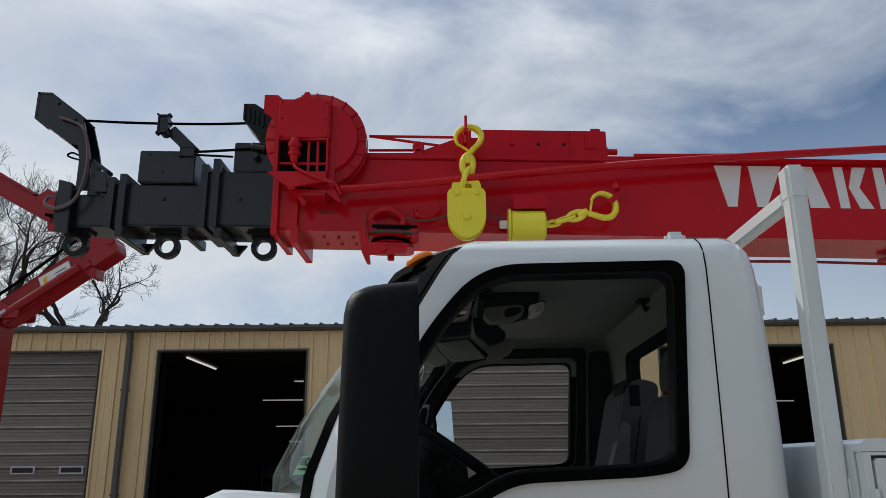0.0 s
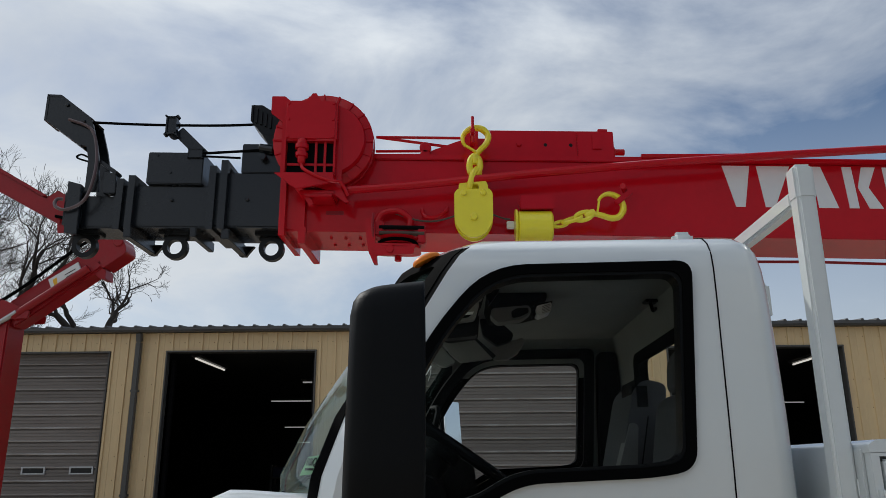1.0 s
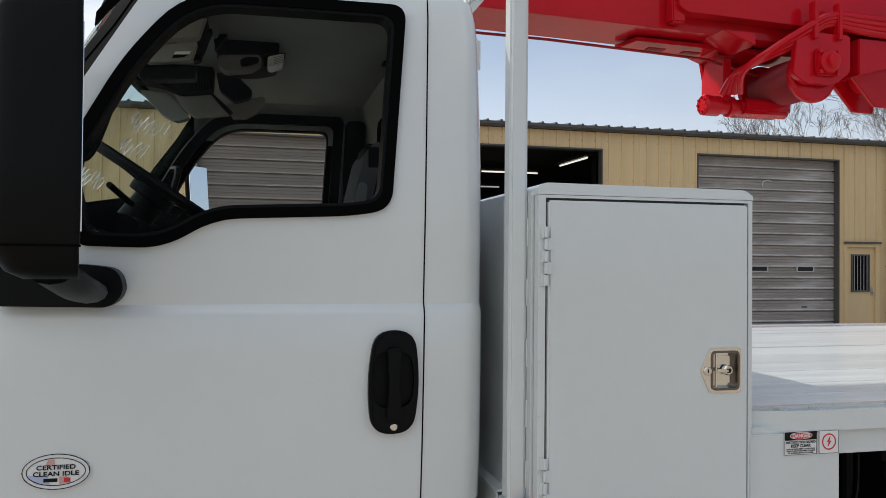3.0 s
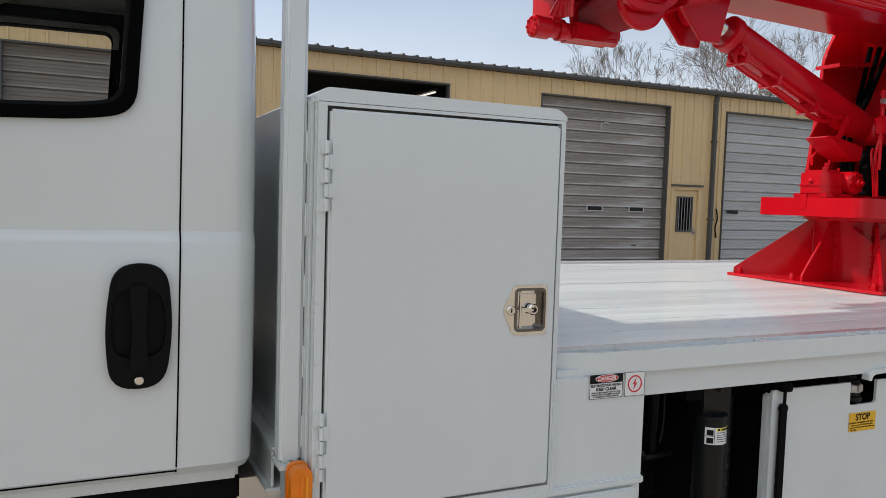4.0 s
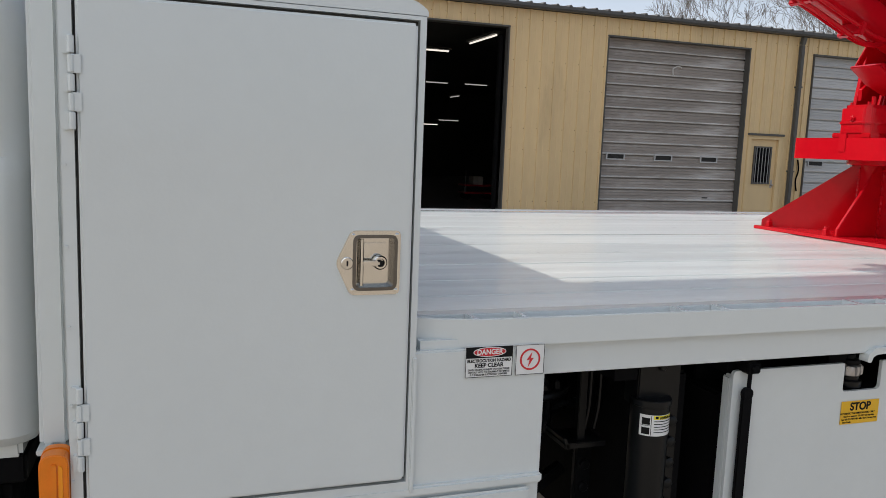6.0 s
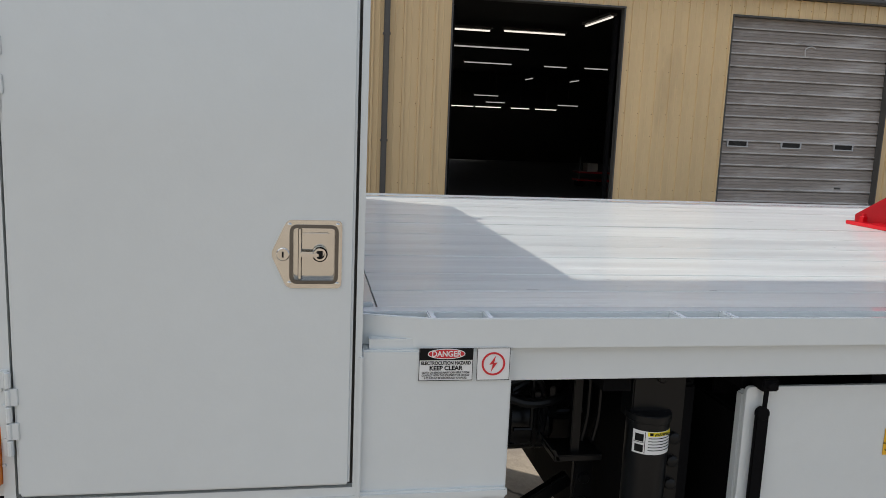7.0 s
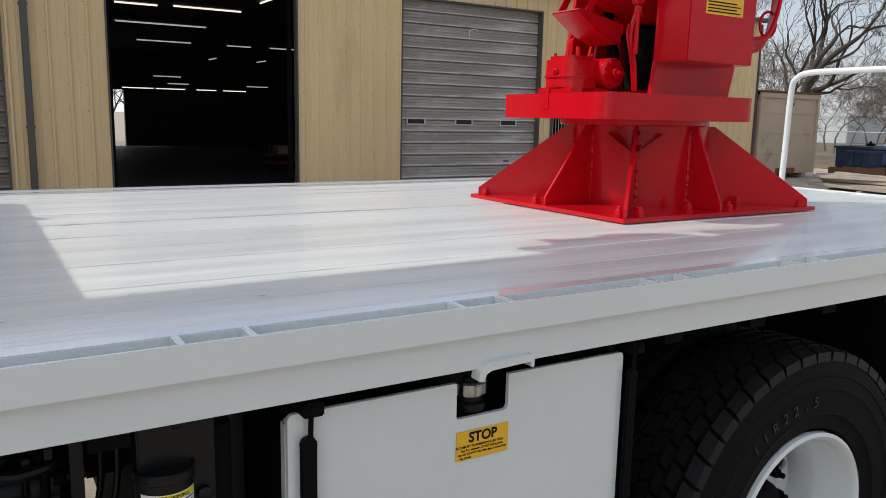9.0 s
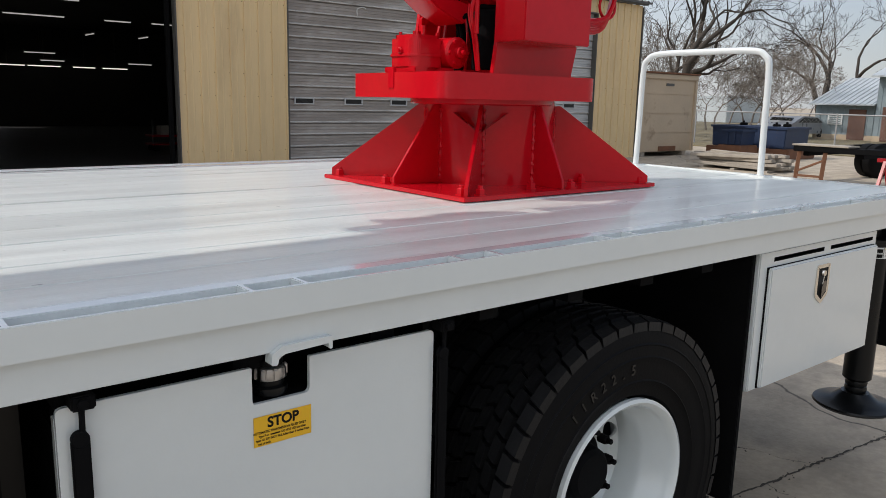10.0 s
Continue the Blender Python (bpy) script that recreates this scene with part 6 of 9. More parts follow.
def wheel(x, y, s, name="wheel"):
    """A wheel with its outer face towards -y (s = 1) or +y (s = -1)."""
    w = new(name)
    w.parent = truck
    w.location = Vector((x, y, 0.510)) - ORIGIN[truck]
    if s < 0:
        w.rotation_euler = (0, 0, math.pi)
    ORIGIN[w] = Vector()
    carcass, blocks = tyre_mesh()
    part("tyre", carcass, TYRE, w, "black drive tyre with smooth sidewall", 30)
    tagged(part("tread", blocks, TREAD, w, "rows of worn tread blocks", 30), kind="stuff")
    rim_prof = [(-0.130, 0.258), (-0.136, 0.268), (-0.132, 0.278), (-0.118, 0.279), (-0.110, 0.268), (-0.06, 0.262), (-0.01, 0.255), (0.11, 0.255), (0.115, 0.245), (0.03, 0.222), (0.0, 0.226), (-0.035, 0.229), (-0.045, 0.238), (-0.082, 0.241), (-0.092, 0.249), (-0.112, 0.251)]
    bm = bmesh.new()
    seg, rows = 64, []
    for h, r in rim_prof:
        rows.append([bm.verts.new((r * math.cos(2 * math.pi * k / seg), h, r * math.sin(2 * math.pi * k / seg))) for k in range(seg)])
    for i in range(len(rows)):
        A, B = rows[i], rows[(i + 1) % len(rows)]
        for k in range(seg):
            bm.faces.new((A[k], A[(k + 1) % seg], B[(k + 1) % seg], B[k]))
    bmesh.ops.recalc_face_normals(bm, faces=bm.faces[:])
    part("rim", bm, BODY_WHITE, w, "white painted steel rim", 40)
    disc = lathe([(0.070, 0.10), (0.066, 0.115), (0.070, 0.15), (0.085, 0.19), (0.090, 0.215), (0.070, 0.236), (0.080, 0.238), (0.100, 0.215), (0.095, 0.19), (0.080, 0.15), (0.076, 0.115), (0.080, 0.10)], (0, 0, 0), (0, 1, 0), 48, True)
    cutters = [rod((0.195 * math.cos(a), -0.05, 0.195 * math.sin(a)), (0.195 * math.cos(a), 0.2, 0.195 * math.sin(a)), 0.036, 20) for a in (radians(88), radians(160), radians(232), radians(304), radians(16))]
    dbm, dm = carve(disc, cutters, [BODY_WHITE] * 6)
    part("disc", dbm, BODY_WHITE, w, "white dished wheel disc with round hand holes", 40)
    part("hub", merge(lathe([(0.08, 0.118), (0.060, 0.118), (0.052, 0.110), (0.045, 0.090), (-0.005, 0.082), (-0.018, 0.068), (-0.020, 0.0)], (0, 0, 0), (0, 1, 0), 32)), FRAME_BLACK, w, "black wheel hub")
    for i in range(10):
        a = 2 * math.pi * i / 10
        part("wheel_nut", merge(lathe([(-0.002, 0.016), (-0.03, 0.016), (-0.034, 0.012)], (0.128 * math.cos(a), 0.050, 0.128 * math.sin(a)), (0, 1, 0), 6), rod((0.128 * math.cos(a), 0.05, 0.128 * math.sin(a)), (0.128 * math.cos(a), 0.0, 0.128 * math.sin(a)), 0.009, 8)), FRAME_BLACK, w)
    part("brake_drum", lathe([(0.105, 0.10), (0.105, 0.232)], (0, 0, 0), (0, 1, 0), 40), FRAME_BLACK, w)
    part("valve", tube(smooth_path([(0.07, 0.06, 0.19), (0.12, 0.03, 0.188), (0.16, 0.01, 0.182)], 4), 0.005, 6), STEEL, w)
    for k, ch_ in enumerate("11R22.5"):
        a = radians(130 - k * 6.6)
        m = Matrix.Translation((0.372 * math.cos(a), -0.1376, 0.372 * math.sin(a))) @ pose(0, 0, 0, 90, 0, 0) @ Matrix.Rotation(a - math.pi / 2, 4, "Z")
        writing(ch_, 0.042, m, TYRE_MARK, w, spread=0.95, depth=0.0025)
    return w


w1 = wheel(3.982, 2.135, 1)
for x, y, s in ((3.982, 2.45, -1), (3.982, 4.385, -1), (3.982, 4.07, 1), (-1.0, 2.26, 1), (-1.0, 4.0, -1)):
    c = copy_thing(w1, pose(0, 0, 0))
    c.matrix_basis = Matrix.Translation(Vector((x, y, 0.510)) - ORIGIN[truck]) @ (Matrix.Rotation(math.pi, 4, "Z") if s < 0 else Matrix.Identity(4))

# ---- flatbed ----
DZ = 1.268
XD0, XD1 = 1.745, 6.03
bed = thing("flatbed", (3.9, 3.26, 0.9), "white painted steel and timber truck flatbed", "flatbed")


def side_rail(s):
    """The pocketed rail along one edge of the bed; s = 1 near, -1 far."""
    Y = lambda y: y if s > 0 else 6.52 - y
    def yb(a, b):
        return (min(Y(a), Y(b)), max(Y(a), Y(b)))
    outer = [(1.706, Y(2.012)), (1.835, Y(1.974)), (XD1, Y(1.974)), (XD1, Y(1.982)), (1.835, Y(1.982)), (1.706, Y(2.020))]
    part("rub_rail", prism(outer, "z", 1.219, 1.277, 0.0015), BODY_WHITE, bed, "white flat rub rail")
    part("inner_rail", box(1.706, XD1, *yb(2.044, 2.086), 1.14, 1.273, 0.002), BODY_WHITE, bed)
    part("pocket_floor", box(1.72, XD1, *yb(1.984, 2.044), 1.212, 1.236), BODY_WHITE, bed)
    for i in range(9 if s > 0 else 0):
        for x in (1.838 + i * 0.5, 1.948 + i * 0.5):
            if x < XD1 - 0.02:
                part("pocket_wall", box(x - 0.006, x + 0.006, *yb(1.9825, 2.044), 1.230, 1.2755, 0.002), BODY_WHITE, bed)
    part("skirt", box(1.992, XD1, *yb(1.992, 2.004), 1.150, 1.219, 0.002), BODY_WHITE, bed)


side_rail(1)
side_rail(-1)
part("front_flange", merge(box(1.706, XD0 - 0.003, 2.087, 4.433, 1.20, 1.269, 0.003), box(1.706, 1.735, 2.089, 2.13, 1.269, 1.280, 0.003)), BODY_WHITE, bed)
part("rear_flange", box(XD1, XD1 + 0.025, 1.974, 4.546, 1.12, 1.274, 0.004), BODY_WHITE, bed)
for i in range(14):
    part("cross_beam", box(1.9 + i * 0.31, 1.96 + i * 0.31, 2.06, 4.46, 1.10, 1.215), FRAME_BLACK, bed)
part("sub_rail", box(1.75, 6.0, 2.84, 2.92, 1.0, 1.10), FRAME_BLACK, bed)
part("sub_rail", box(1.75, 6.0, 3.58, 3.66, 1.0, 1.10), FRAME_BLACK, bed)

hoop = thing("hoop_rail", (6.0, 3.19, DZ), "white tubular hoop handrail at the tail of the bed", "handrail")
part("tube", tube(smooth_path([(6.0, 2.785, DZ), (6.0, 2.79, 1.5), (6.0, 2.795, 1.80), (6.0, 2.82, 1.868), (6.0, 2.90, 1.897), (6.0, 3.19, 1.899), (6.0, 3.45, 1.896), (6.0, 3.53, 1.867), (6.0, 3.555, 1.80), (6.0, 3.56, 1.5), (6.0, 3.565, DZ)], 5), 0.0165, 14), BODY_WHITE, hoop)
for y in (2.785, 3.565):
    part("foot_plate", box(5.955, 6.026, y - 0.045, y + 0.045, DZ - 0.004, DZ + 0.008, 0.002), BODY_WHITE, hoop)

# ---- tool cabinet behind the cab ----
cb = thing("tool_cabinet", (1.4, 3.26, 0.5), "tall white steel tool cabinet across the truck", "cabinet")
YF = 4.46
part("body", merge(box(1.100, 1.704, 1.992, YF, 0.958, 1.862, 0.006), box(1.092, 1.1005, 2.00, YF - 0.02, 0.99, 1.856, 0.002)), BODY_WHITE, cb)
part("base_channel", merge(box(1.058, 1.0915, 2.172, YF - 0.06, 1.048, 1.056, 0.002), box(1.058, 1.064, 2.172, YF - 0.06, 0.96, 1.047, 0.002), box(1.045, 1.0915, 2.172, YF - 0.06, 0.95, 0.958, 0.002)), BODY_WHITE, cb, "white folded base channel of the cabinet")
part("top_cap", prism(rounded([(1.096, 1.847), (1.709, 1.847), (1.709, 1.858), (1.685, 1.875), (1.115, 1.878), (1.096, 1.866)], [0.002, 0.002, 0.012, 0.015, 0.012, 0.006]), "y", 1.966, YF + 0.004, 0.003), BODY_WHITE, cb)
part("door_surround", ring([(1.098, 0.930), (1.706, 0.930), (1.706, 1.8485), (1.098, 1.8485)], [(1.117, 0.958), (1.694, 0.958), (1.694, 1.840), (1.117, 1.840)], "y", 1.966, 1.993), BODY_WHITE, cb)
part("door_gasket", box(1.112, 1.700, 1.984, 1.990, 0.95, 1.848), TRIM_BROWN, cb, "black rubber door gasket")
LX, LZ = 1.606, 1.397
cbm, cm = carve(box(1.1225, 1.6885, 1.958, 1.981, 0.9655, 1.8335, 0.005, 3), [prism(rounded([(LX - 0.0265, LZ - 0.0485), (LX + 0.0505, LZ - 0.0485), (LX + 0.0505, LZ + 0.0485), (LX - 0.0265, LZ + 0.0485)], 0.010, 4), "y", 1.90, 1.978)], [BODY_WHITE, BODY_WHITE])
cd = part("door", cbm, BODY_WHITE, cb, "flat white cabinet door")
for z0, z1 in ((1.618, 1.768), (1.042, 1.192)):
    part("hinge_barrel", merge(*[rod((1.1155, 1.957, z0 + i * (z1 - z0) / 5 + 0.0015), (1.1155, 1.957, z0 + (i + 1) * (z1 - z0) / 5 - 0.0015), 0.0055, 10) for i in range(5)]), BODY_WHITE, cb, "white butt hinge")
    part("hinge_leaf", merge(*[box(1.103, 1.1155, 1.9595, 1.968, z0 + i * (z1 - z0) / 5, z0 + (i + 1) * (z1 - z0) / 5, 0.001) for i in (0, 2, 4)], *[box(1.1155, 1.131, 1.9545, 1.960, z0 + i * (z1 - z0) / 5, z0 + (i + 1) * (z1 - z0) / 5, 0.001) for i in (1, 3)]), BODY_WHITE, cb)


def paddle_latch(x, y, z, parent, s=1.0):
    """A chrome five-sided plate with a recessed folding handle and a key lock; facing -y."""
    out = rounded([(x - 0.062 * s, z), (x - 0.034 * s, z + 0.060 * s), (x + 0.060 * s, z + 0.060 * s), (x + 0.060 * s, z - 0.060 * s), (x - 0.034 * s, z - 0.060 * s)], 0.010 * s, 4)
    well = rounded([(x - 0.026 * s, z - 0.048 * s), (x + 0.050 * s, z - 0.048 * s), (x + 0.050 * s, z + 0.048 * s), (x - 0.026 * s, z + 0.048 * s)], 0.010 * s, 4)
    bm, mm = carve(prism(out, "y", y - 0.0035, y + 0.002, 0.001), [prism(well, "y", y - 0.02, y + 0.03)], [CHROME, CHROME])
    lt = part("latch_plate", bm, CHROME, parent, "chrome recessed latch with key lock")
    part("latch_rim", merge(ring(inset(well, -0.004 * s), inset(well, 0.002 * s), "y", y - 0.0055, y - 0.001)), SHADE_CHROME, lt)
    part("latch_well", ring(well, inset(well, 0.0022 * s), "y", y - 0.002, y + 0.0170), SHADE_CHROME, lt)
    part("latch_floor", prism(inset(well, 0.001 * s), "y", y + 0.0165, y + 0.0185), CHROME, lt)
    part("floor_pad", box(x - 0.014 * s, x + 0.038 * s, y + 0.0125, y + 0.0163, z - 0.036 * s, z + 0.036 * s, 0.0015), CHROME, lt)
    lb_ = part("latch_bar", merge(rod((x - 0.012 * s, y + 0.002, z + 0.044 * s), (x - 0.012 * s, y + 0.002, z - 0.044 * s), 0.0035 * s, 10), beam((x - 0.012 * s, y - 0.002, z), (x + 0.022 * s, y - 0.004, z - 0.001 * s), 0.006, 0.009 * s, 0.002)), CHROME, lt, "folding chrome handle")
    part("latch_cam", lathe([(0, 0.0135 * s), (0.010, 0.0135 * s), (0.013, 0.011 * s), (0.013, 0.008 * s), (0.006, 0.007 * s)], (x + 0.022 * s, y + 0.008, z), (0, -1, 0), 24), CHROME, lb_)
    part("cam_slot", box(x + 0.017 * s, x + 0.027 * s, y - 0.0062, y - 0.0048, z - 0.006 * s, z + 0.004 * s), SIGN_BLACK, lb_)
    part("lock_cylinder", lathe([(0, 0.0115 * s), (0.004, 0.0115 * s), (0.0055, 0.010 * s)], (x - 0.041 * s, y - 0.003, z), (0, -1, 0), 20), CHROME, lt)
    part("key_slot", box(x - 0.0425 * s, x - 0.0395 * s, y - 0.0092, y - 0.008, z - 0.005 * s, z + 0.005 * s), SIGN_BLACK, lt)
    for dx, dz in ((0.052, 0.052), (0.052, -0.052), (-0.030, 0.051), (-0.030, -0.051)):
        part("rivet", lathe([(0, 0.0042 * s), (0.0012, 0.004 * s), (0.002, 0.002 * s)], (x + dx * s, y - 0.0035, z + dz * s), (0, -1, 0), 10), CHROME, lt)


paddle_latch(LX, 1.958, LZ, cd)
part("side_panel", box(1.706, 1.990, 1.974, YF, 0.938, 1.2175, 0.003), BODY_WHITE, cb)
part("weld_flange", box(1.700, 1.709, 1.962, 1.976, 0.935, 1.21, 0.002), BODY_WHITE, cb)
part("lower_body", box(1.098, 1.990, 1.976, YF, 0.50, 0.936, 0.004), BODY_WHITE, cb)
part("lower_edge", box(1.098, 1.992, 1.964, 1.978, 0.925, 0.945, 0.004), BODY_WHITE, cb)
part("lower_door", box(1.125, 1.965, 1.962, 1.974, 0.53, 0.918, 0.005), BODY_WHITE, cb, "low white drop door")
for i in range(6):
    part("weld_bead", box(1.0985 + 0.0005 * (i % 3), 1.1045, 1.9625, 1.9675, 1.02 + i * 0.135, 1.026 + i * 0.135, 0.001), BODY_WHITE, cb)


def sign(x0, x1, z0, z1, y, parent, name, label, material):
    return part(name, box(x0, x1, y - 0.0012, y, z0, z1), material, parent, label)


dg = sign(1.8105, 1.9135, 1.153, 1.2165, 1.9717, cb, "danger_sign", "white danger sign with a black header and red oval", CREAM)
part("sign_header", box(1.8125, 1.9115, 1.9690, 1.9702, 1.1935, 1.2150), SIGN_BLACK, dg)
ov = [(1.862 + 0.034 * math.cos(2 * math.pi * i / 28), 1.2055 + 0.0085 * math.sin(2 * math.pi * i / 28)) for i in range(28)]
part("sign_oval", prism(ov, "y", 1.9683, 1.9694), SIGN_RED, dg)
part("sign_oval_rim", ring(inset(ov, -0.0013), ov, "y", 1.9683, 1.9696), CREAM, dg)
writing("DANGER", 0.0150, facing(1.862, 1.9682, 1.2052), CREAM, dg, spread=0.92, depth=0.0004, weight=0.02)
writing("ELECTROCUTION HAZARD", 0.0088, facing(1.862, 1.9702, 1.1872), SIGN_BLACK, dg, spread=0.86, depth=0.0004, weight=0.03)
writing("KEEP CLEAR", 0.0115, facing(1.862, 1.9702, 1.1775), SIGN_BLACK, dg, spread=1.0, depth=0.0004, weight=0.03)
for i, text in enumerate(("DEATH OR SERIOUS INJURY CAN RESULT FROM", "CONTACT WITH THIS EQUIPMENT OR VEHICLE", "IF IT SHOULD BE ELECTRICALLY CHARGED.")):
    writing(text, 0.0052, facing(1.862, 1.9702, 1.1690 - i * 0.0052), SIGN_BLACK, dg, spread=0.80, depth=0.0003)
part("sign_border", ring([(1.8112, 1.1536), (1.9128, 1.1536), (1.9128, 1.2159), (1.8112, 1.2159)], [(1.8122, 1.1546), (1.9118, 1.1546), (1.9118, 1.2149), (1.8122, 1.2149)], "y", 1.9698, 1.9706), SIGN_BLACK, dg)
dg.location.z += 0.006
sh = sign(1.9195, 1.9845, 1.1525, 1.2165, 1.9717, cb, "shock_sign", "white square sign with a red ring and lightning bolt", CREAM)
cir = [(1.952 + 0.0225 * math.cos(2 * math.pi * i / 32), 1.185 + 0.0225 * math.sin(2 * math.pi * i / 32)) for i in range(32)]
part("sign_ring", ring(cir, inset(cir, 0.0035), "y", 1.9694, 1.9706), SIGN_RED, sh)
part("bolt_mark", prism([(1.956, 1.200), (1.9445, 1.1835), (1.951, 1.1845), (1.948, 1.170), (1.9595, 1.1875), (1.953, 1.1865)], "y", 1.9694, 1.9706), SIGN_RED, sh)
part("sign_border", ring([(1.9202, 1.1532), (1.9838, 1.1532), (1.9838, 1.2159), (1.9202, 1.2159)], [(1.9210, 1.1540), (1.9830, 1.1540), (1.9830, 1.2151), (1.9210, 1.2151)], "y", 1.9698, 1.9706), TRIM_GREY, sh)

sh.location.z += 0.006

# headache rack
rk = thing("headache_rack", (1.065, 3.2, 1.08), "white square-tube rack between cab and cabinet", "rack")
for y in (2.050, 4.470):
    part("post", box(1.0415, 1.0905, y - 0.026, y + 0.026, 1.066, 2.568, 0.008, 3), BODY_WHITE, rk)
    part("post_cap", box(1.0395, 1.0925, y - 0.028, y + 0.028, 2.478, 2.576, 0.009, 3), BODY_WHITE, rk)
part("cross_bar", box(1.0445, 1.0865, 2.078, 4.442, 2.473, 2.521, 0.009, 3), BODY_WHITE, rk)
part("post_foot", box(1.0385, 1.0955, 2.010, 2.094, 1.056, 1.066, 0.002), BODY_WHITE, rk)
part("post_bracket", merge(box(1.060, 1.064, 2.0, 2.09, 0.95, 1.072, 0.001), box(1.064, 1.0955, 2.0, 2.004, 0.95, 1.072, 0.001), box(1.064, 1.0955, 2.005, 2.09, 0.95, 0.955, 0.001)), BODY_WHITE, rk, "small white lamp bracket")
for i in range(5):
    part("weld_seam", tube(smooth_path([(1.0915, 2.03, 1.10 + i * 0.155), (1.0912, 2.028, 1.13 + i * 0.155), (1.0915, 2.03, 1.17 + i * 0.155)], 3), 0.003, 6), BODY_WHITE, rk)
am = thing("marker_lamp", (1.066, 1.96, 1.03), "oval amber side marker lamp on a small white bracket", "lamp")
oval = rounded([(1.050, 0.978), (1.098, 0.978), (1.098, 1.080), (1.050, 1.080)], 0.022, 6)
part("lens", prism(inset(oval, 0.001), "y", 1.950, 1.982, 0.010, 3), AMBER, am, "amber ribbed lens")
part("base", prism(inset(oval, -0.0005), "y", 1.983, 1.9995), AMBER, am)
part("lens_rib", prism(rounded([(1.069, 0.994), (1.079, 0.994), (1.079, 1.064), (1.069, 1.064)], 0.004, 3), "y", 1.9465, 1.953, 0.002), AMBER, am)
part("reflector", prism(rounded([(1.081, 0.996), (1.088, 1.0), (1.088, 1.058), (1.081, 1.062)], 0.003, 3), "y", 1.948, 1.952, 0.001), AMBER_BRIGHT, am, "brighter amber reflector strip")
st_ = thing("stand_pipe", (1.045, 2.47, 0.93), "white vertical pipe with a dark clamp behind the cab", "pipe")
part("pipe", rod((1.045, 2.47, 0.93), (1.045, 2.47, 2.30), 0.011, 14), BODY_WHITE, st_)
part("clamp", rod((1.045, 2.47, 1.872), (1.045, 2.47, 1.886), 0.0135, 14), RUBBER, st_)
part("rear_seal", box(1.0165, 1.024, 2.235, 2.26, 1.28, 1.55, 0.003), RUBBER, truck)
part("air_line", tube(smooth_path([(1.04, 2.62, 1.70), (1.035, 2.58, 1.45), (1.03, 2.56, 1.25), (1.035, 2.65, 0.95)]), 0.008, 8), RUBBER, truck)
part("air_line", tube(smooth_path([(1.03, 2.5, 1.9), (1.035, 2.4, 1.5), (1.03, 2.35, 1.1), (1.03, 2.5, 0.95)]), 0.014, 8), RUBBER, truck)

# ---- below the bed ----
# fluid tank
tk = thing("fluid_tank", (2.9, 2.3, 0.6), "white fluid tank with a filler notch and yellow stop label", "tank")
tank_out = rounded([(2.513, 0.60), (3.286, 0.60), (3.286, 1.108), (2.974, 1.108), (2.974, 1.034), (2.852, 1.034), (2.852, 1.108), (2.513, 1.108)], [0.03, 0.03, 0.012, 0.003, 0.012, 0.008, 0.003, 0.012], 4)
part("front_panel", prism(tank_out, "y", 2.028, 2.038, 0.003, 2), BODY_WHITE, tk)
part("side_flange", box(2.5135, 2.532, 2.0385, 2.072, 0.62, 1.094, 0.008, 3), BODY_WHITE, tk)
part("side_flange", box(3.271, 3.2845, 2.0385, 2.10, 0.62, 1.085, 0.004), BODY_WHITE, tk)
part("body", box(2.535, 3.265, 2.10, 2.62, 0.60, 1.030, 0.01), FRAME_BLACK, tk, "dark tank body behind the panel")
part("notch_back", merge(box(2.54, 3.26, 2.20, 2.21, 1.0325, 1.14), box(2.535, 3.265, 2.040, 2.60, 1.0305, 1.0325)), FRAME_BLACK, tk)
FX, FYY = 2.908, 2.072
part("filler_neck", lathe([(0, 0.034), (0.006, 0.036), (0.016, 0.036), (0.020, 0.028), (0.032, 0.030)], (FX, FYY, 1.036), (0, 0, 1), 28), BLACK_GLOSS, tk, "black filler neck")
cr_ = part("clamp_ring", lathe([(0, 0.026), (0.003, 0.031), (0.012, 0.033), (0.026, 0.031), (0.030, 0.026)], (FX, FYY, 1.064), (0, 0, 1), 28), STEEL, tk, "bright lugged steel filler collar")
for q in range(9):
    a = 2 * math.pi * q / 9 + 0.3
    part("lug", moved(box(-0.0055, 0.0055, 0.029, 0.036, -0.013, 0.010, 0.002), Matrix.Translation((FX, FYY, 1.082)) @ Matrix.Rotation(a, 4, "Z")), STEEL, cr_)
part("filler_cap", lathe([(0, 0.026), (0.004, 0.028), (0.012, 0.027), (0.015, 0.016), (0.024, 0.015), (0.027, 0.010), (0.027, 0.002)], (FX, FYY, 1.094), (0, 0, 1), 28), PLASTIC, tk, "black screw cap")
sl = sign(2.852, 2.975, 0.948, 1.008, 2.0268, tk, "stop_label", "yellow stop label with small black print", STICKER_YELLOW)
writing("STOP", 0.0285, facing(2.9135, 2.0252, 0.9925), SIGN_BLACK, sl, spread=0.98, depth=0.0004, weight=0.03)
writing("AUTOMATIC TRANSMISSION FLUID ONLY", 0.0068, facing(2.9065, 2.0252, 0.9755), SIGN_BLACK, sl, spread=0.88, depth=0.0003)
writing("Type F or                  DO NOT USE any other", 0.0066, facing(2.9120, 2.0252, 0.9680), SIGN_BLACK, sl, spread=0.80, depth=0.0003)
writing("type oil. DO NOT FILL fuller than 3 inches from", 0.0066, facing(2.9130, 2.0252, 0.9605), SIGN_BLACK, sl, spread=0.88, depth=0.0003)
writing("top of tank.", 0.0066, facing(2.8735, 2.0252, 0.9530), SIGN_BLACK, sl, spread=0.88, depth=0.0003)
part("text_bar", box(2.886, 2.906, 2.0248, 2.0256, 0.9665, 0.9690), SIGN_BLACK, sl)
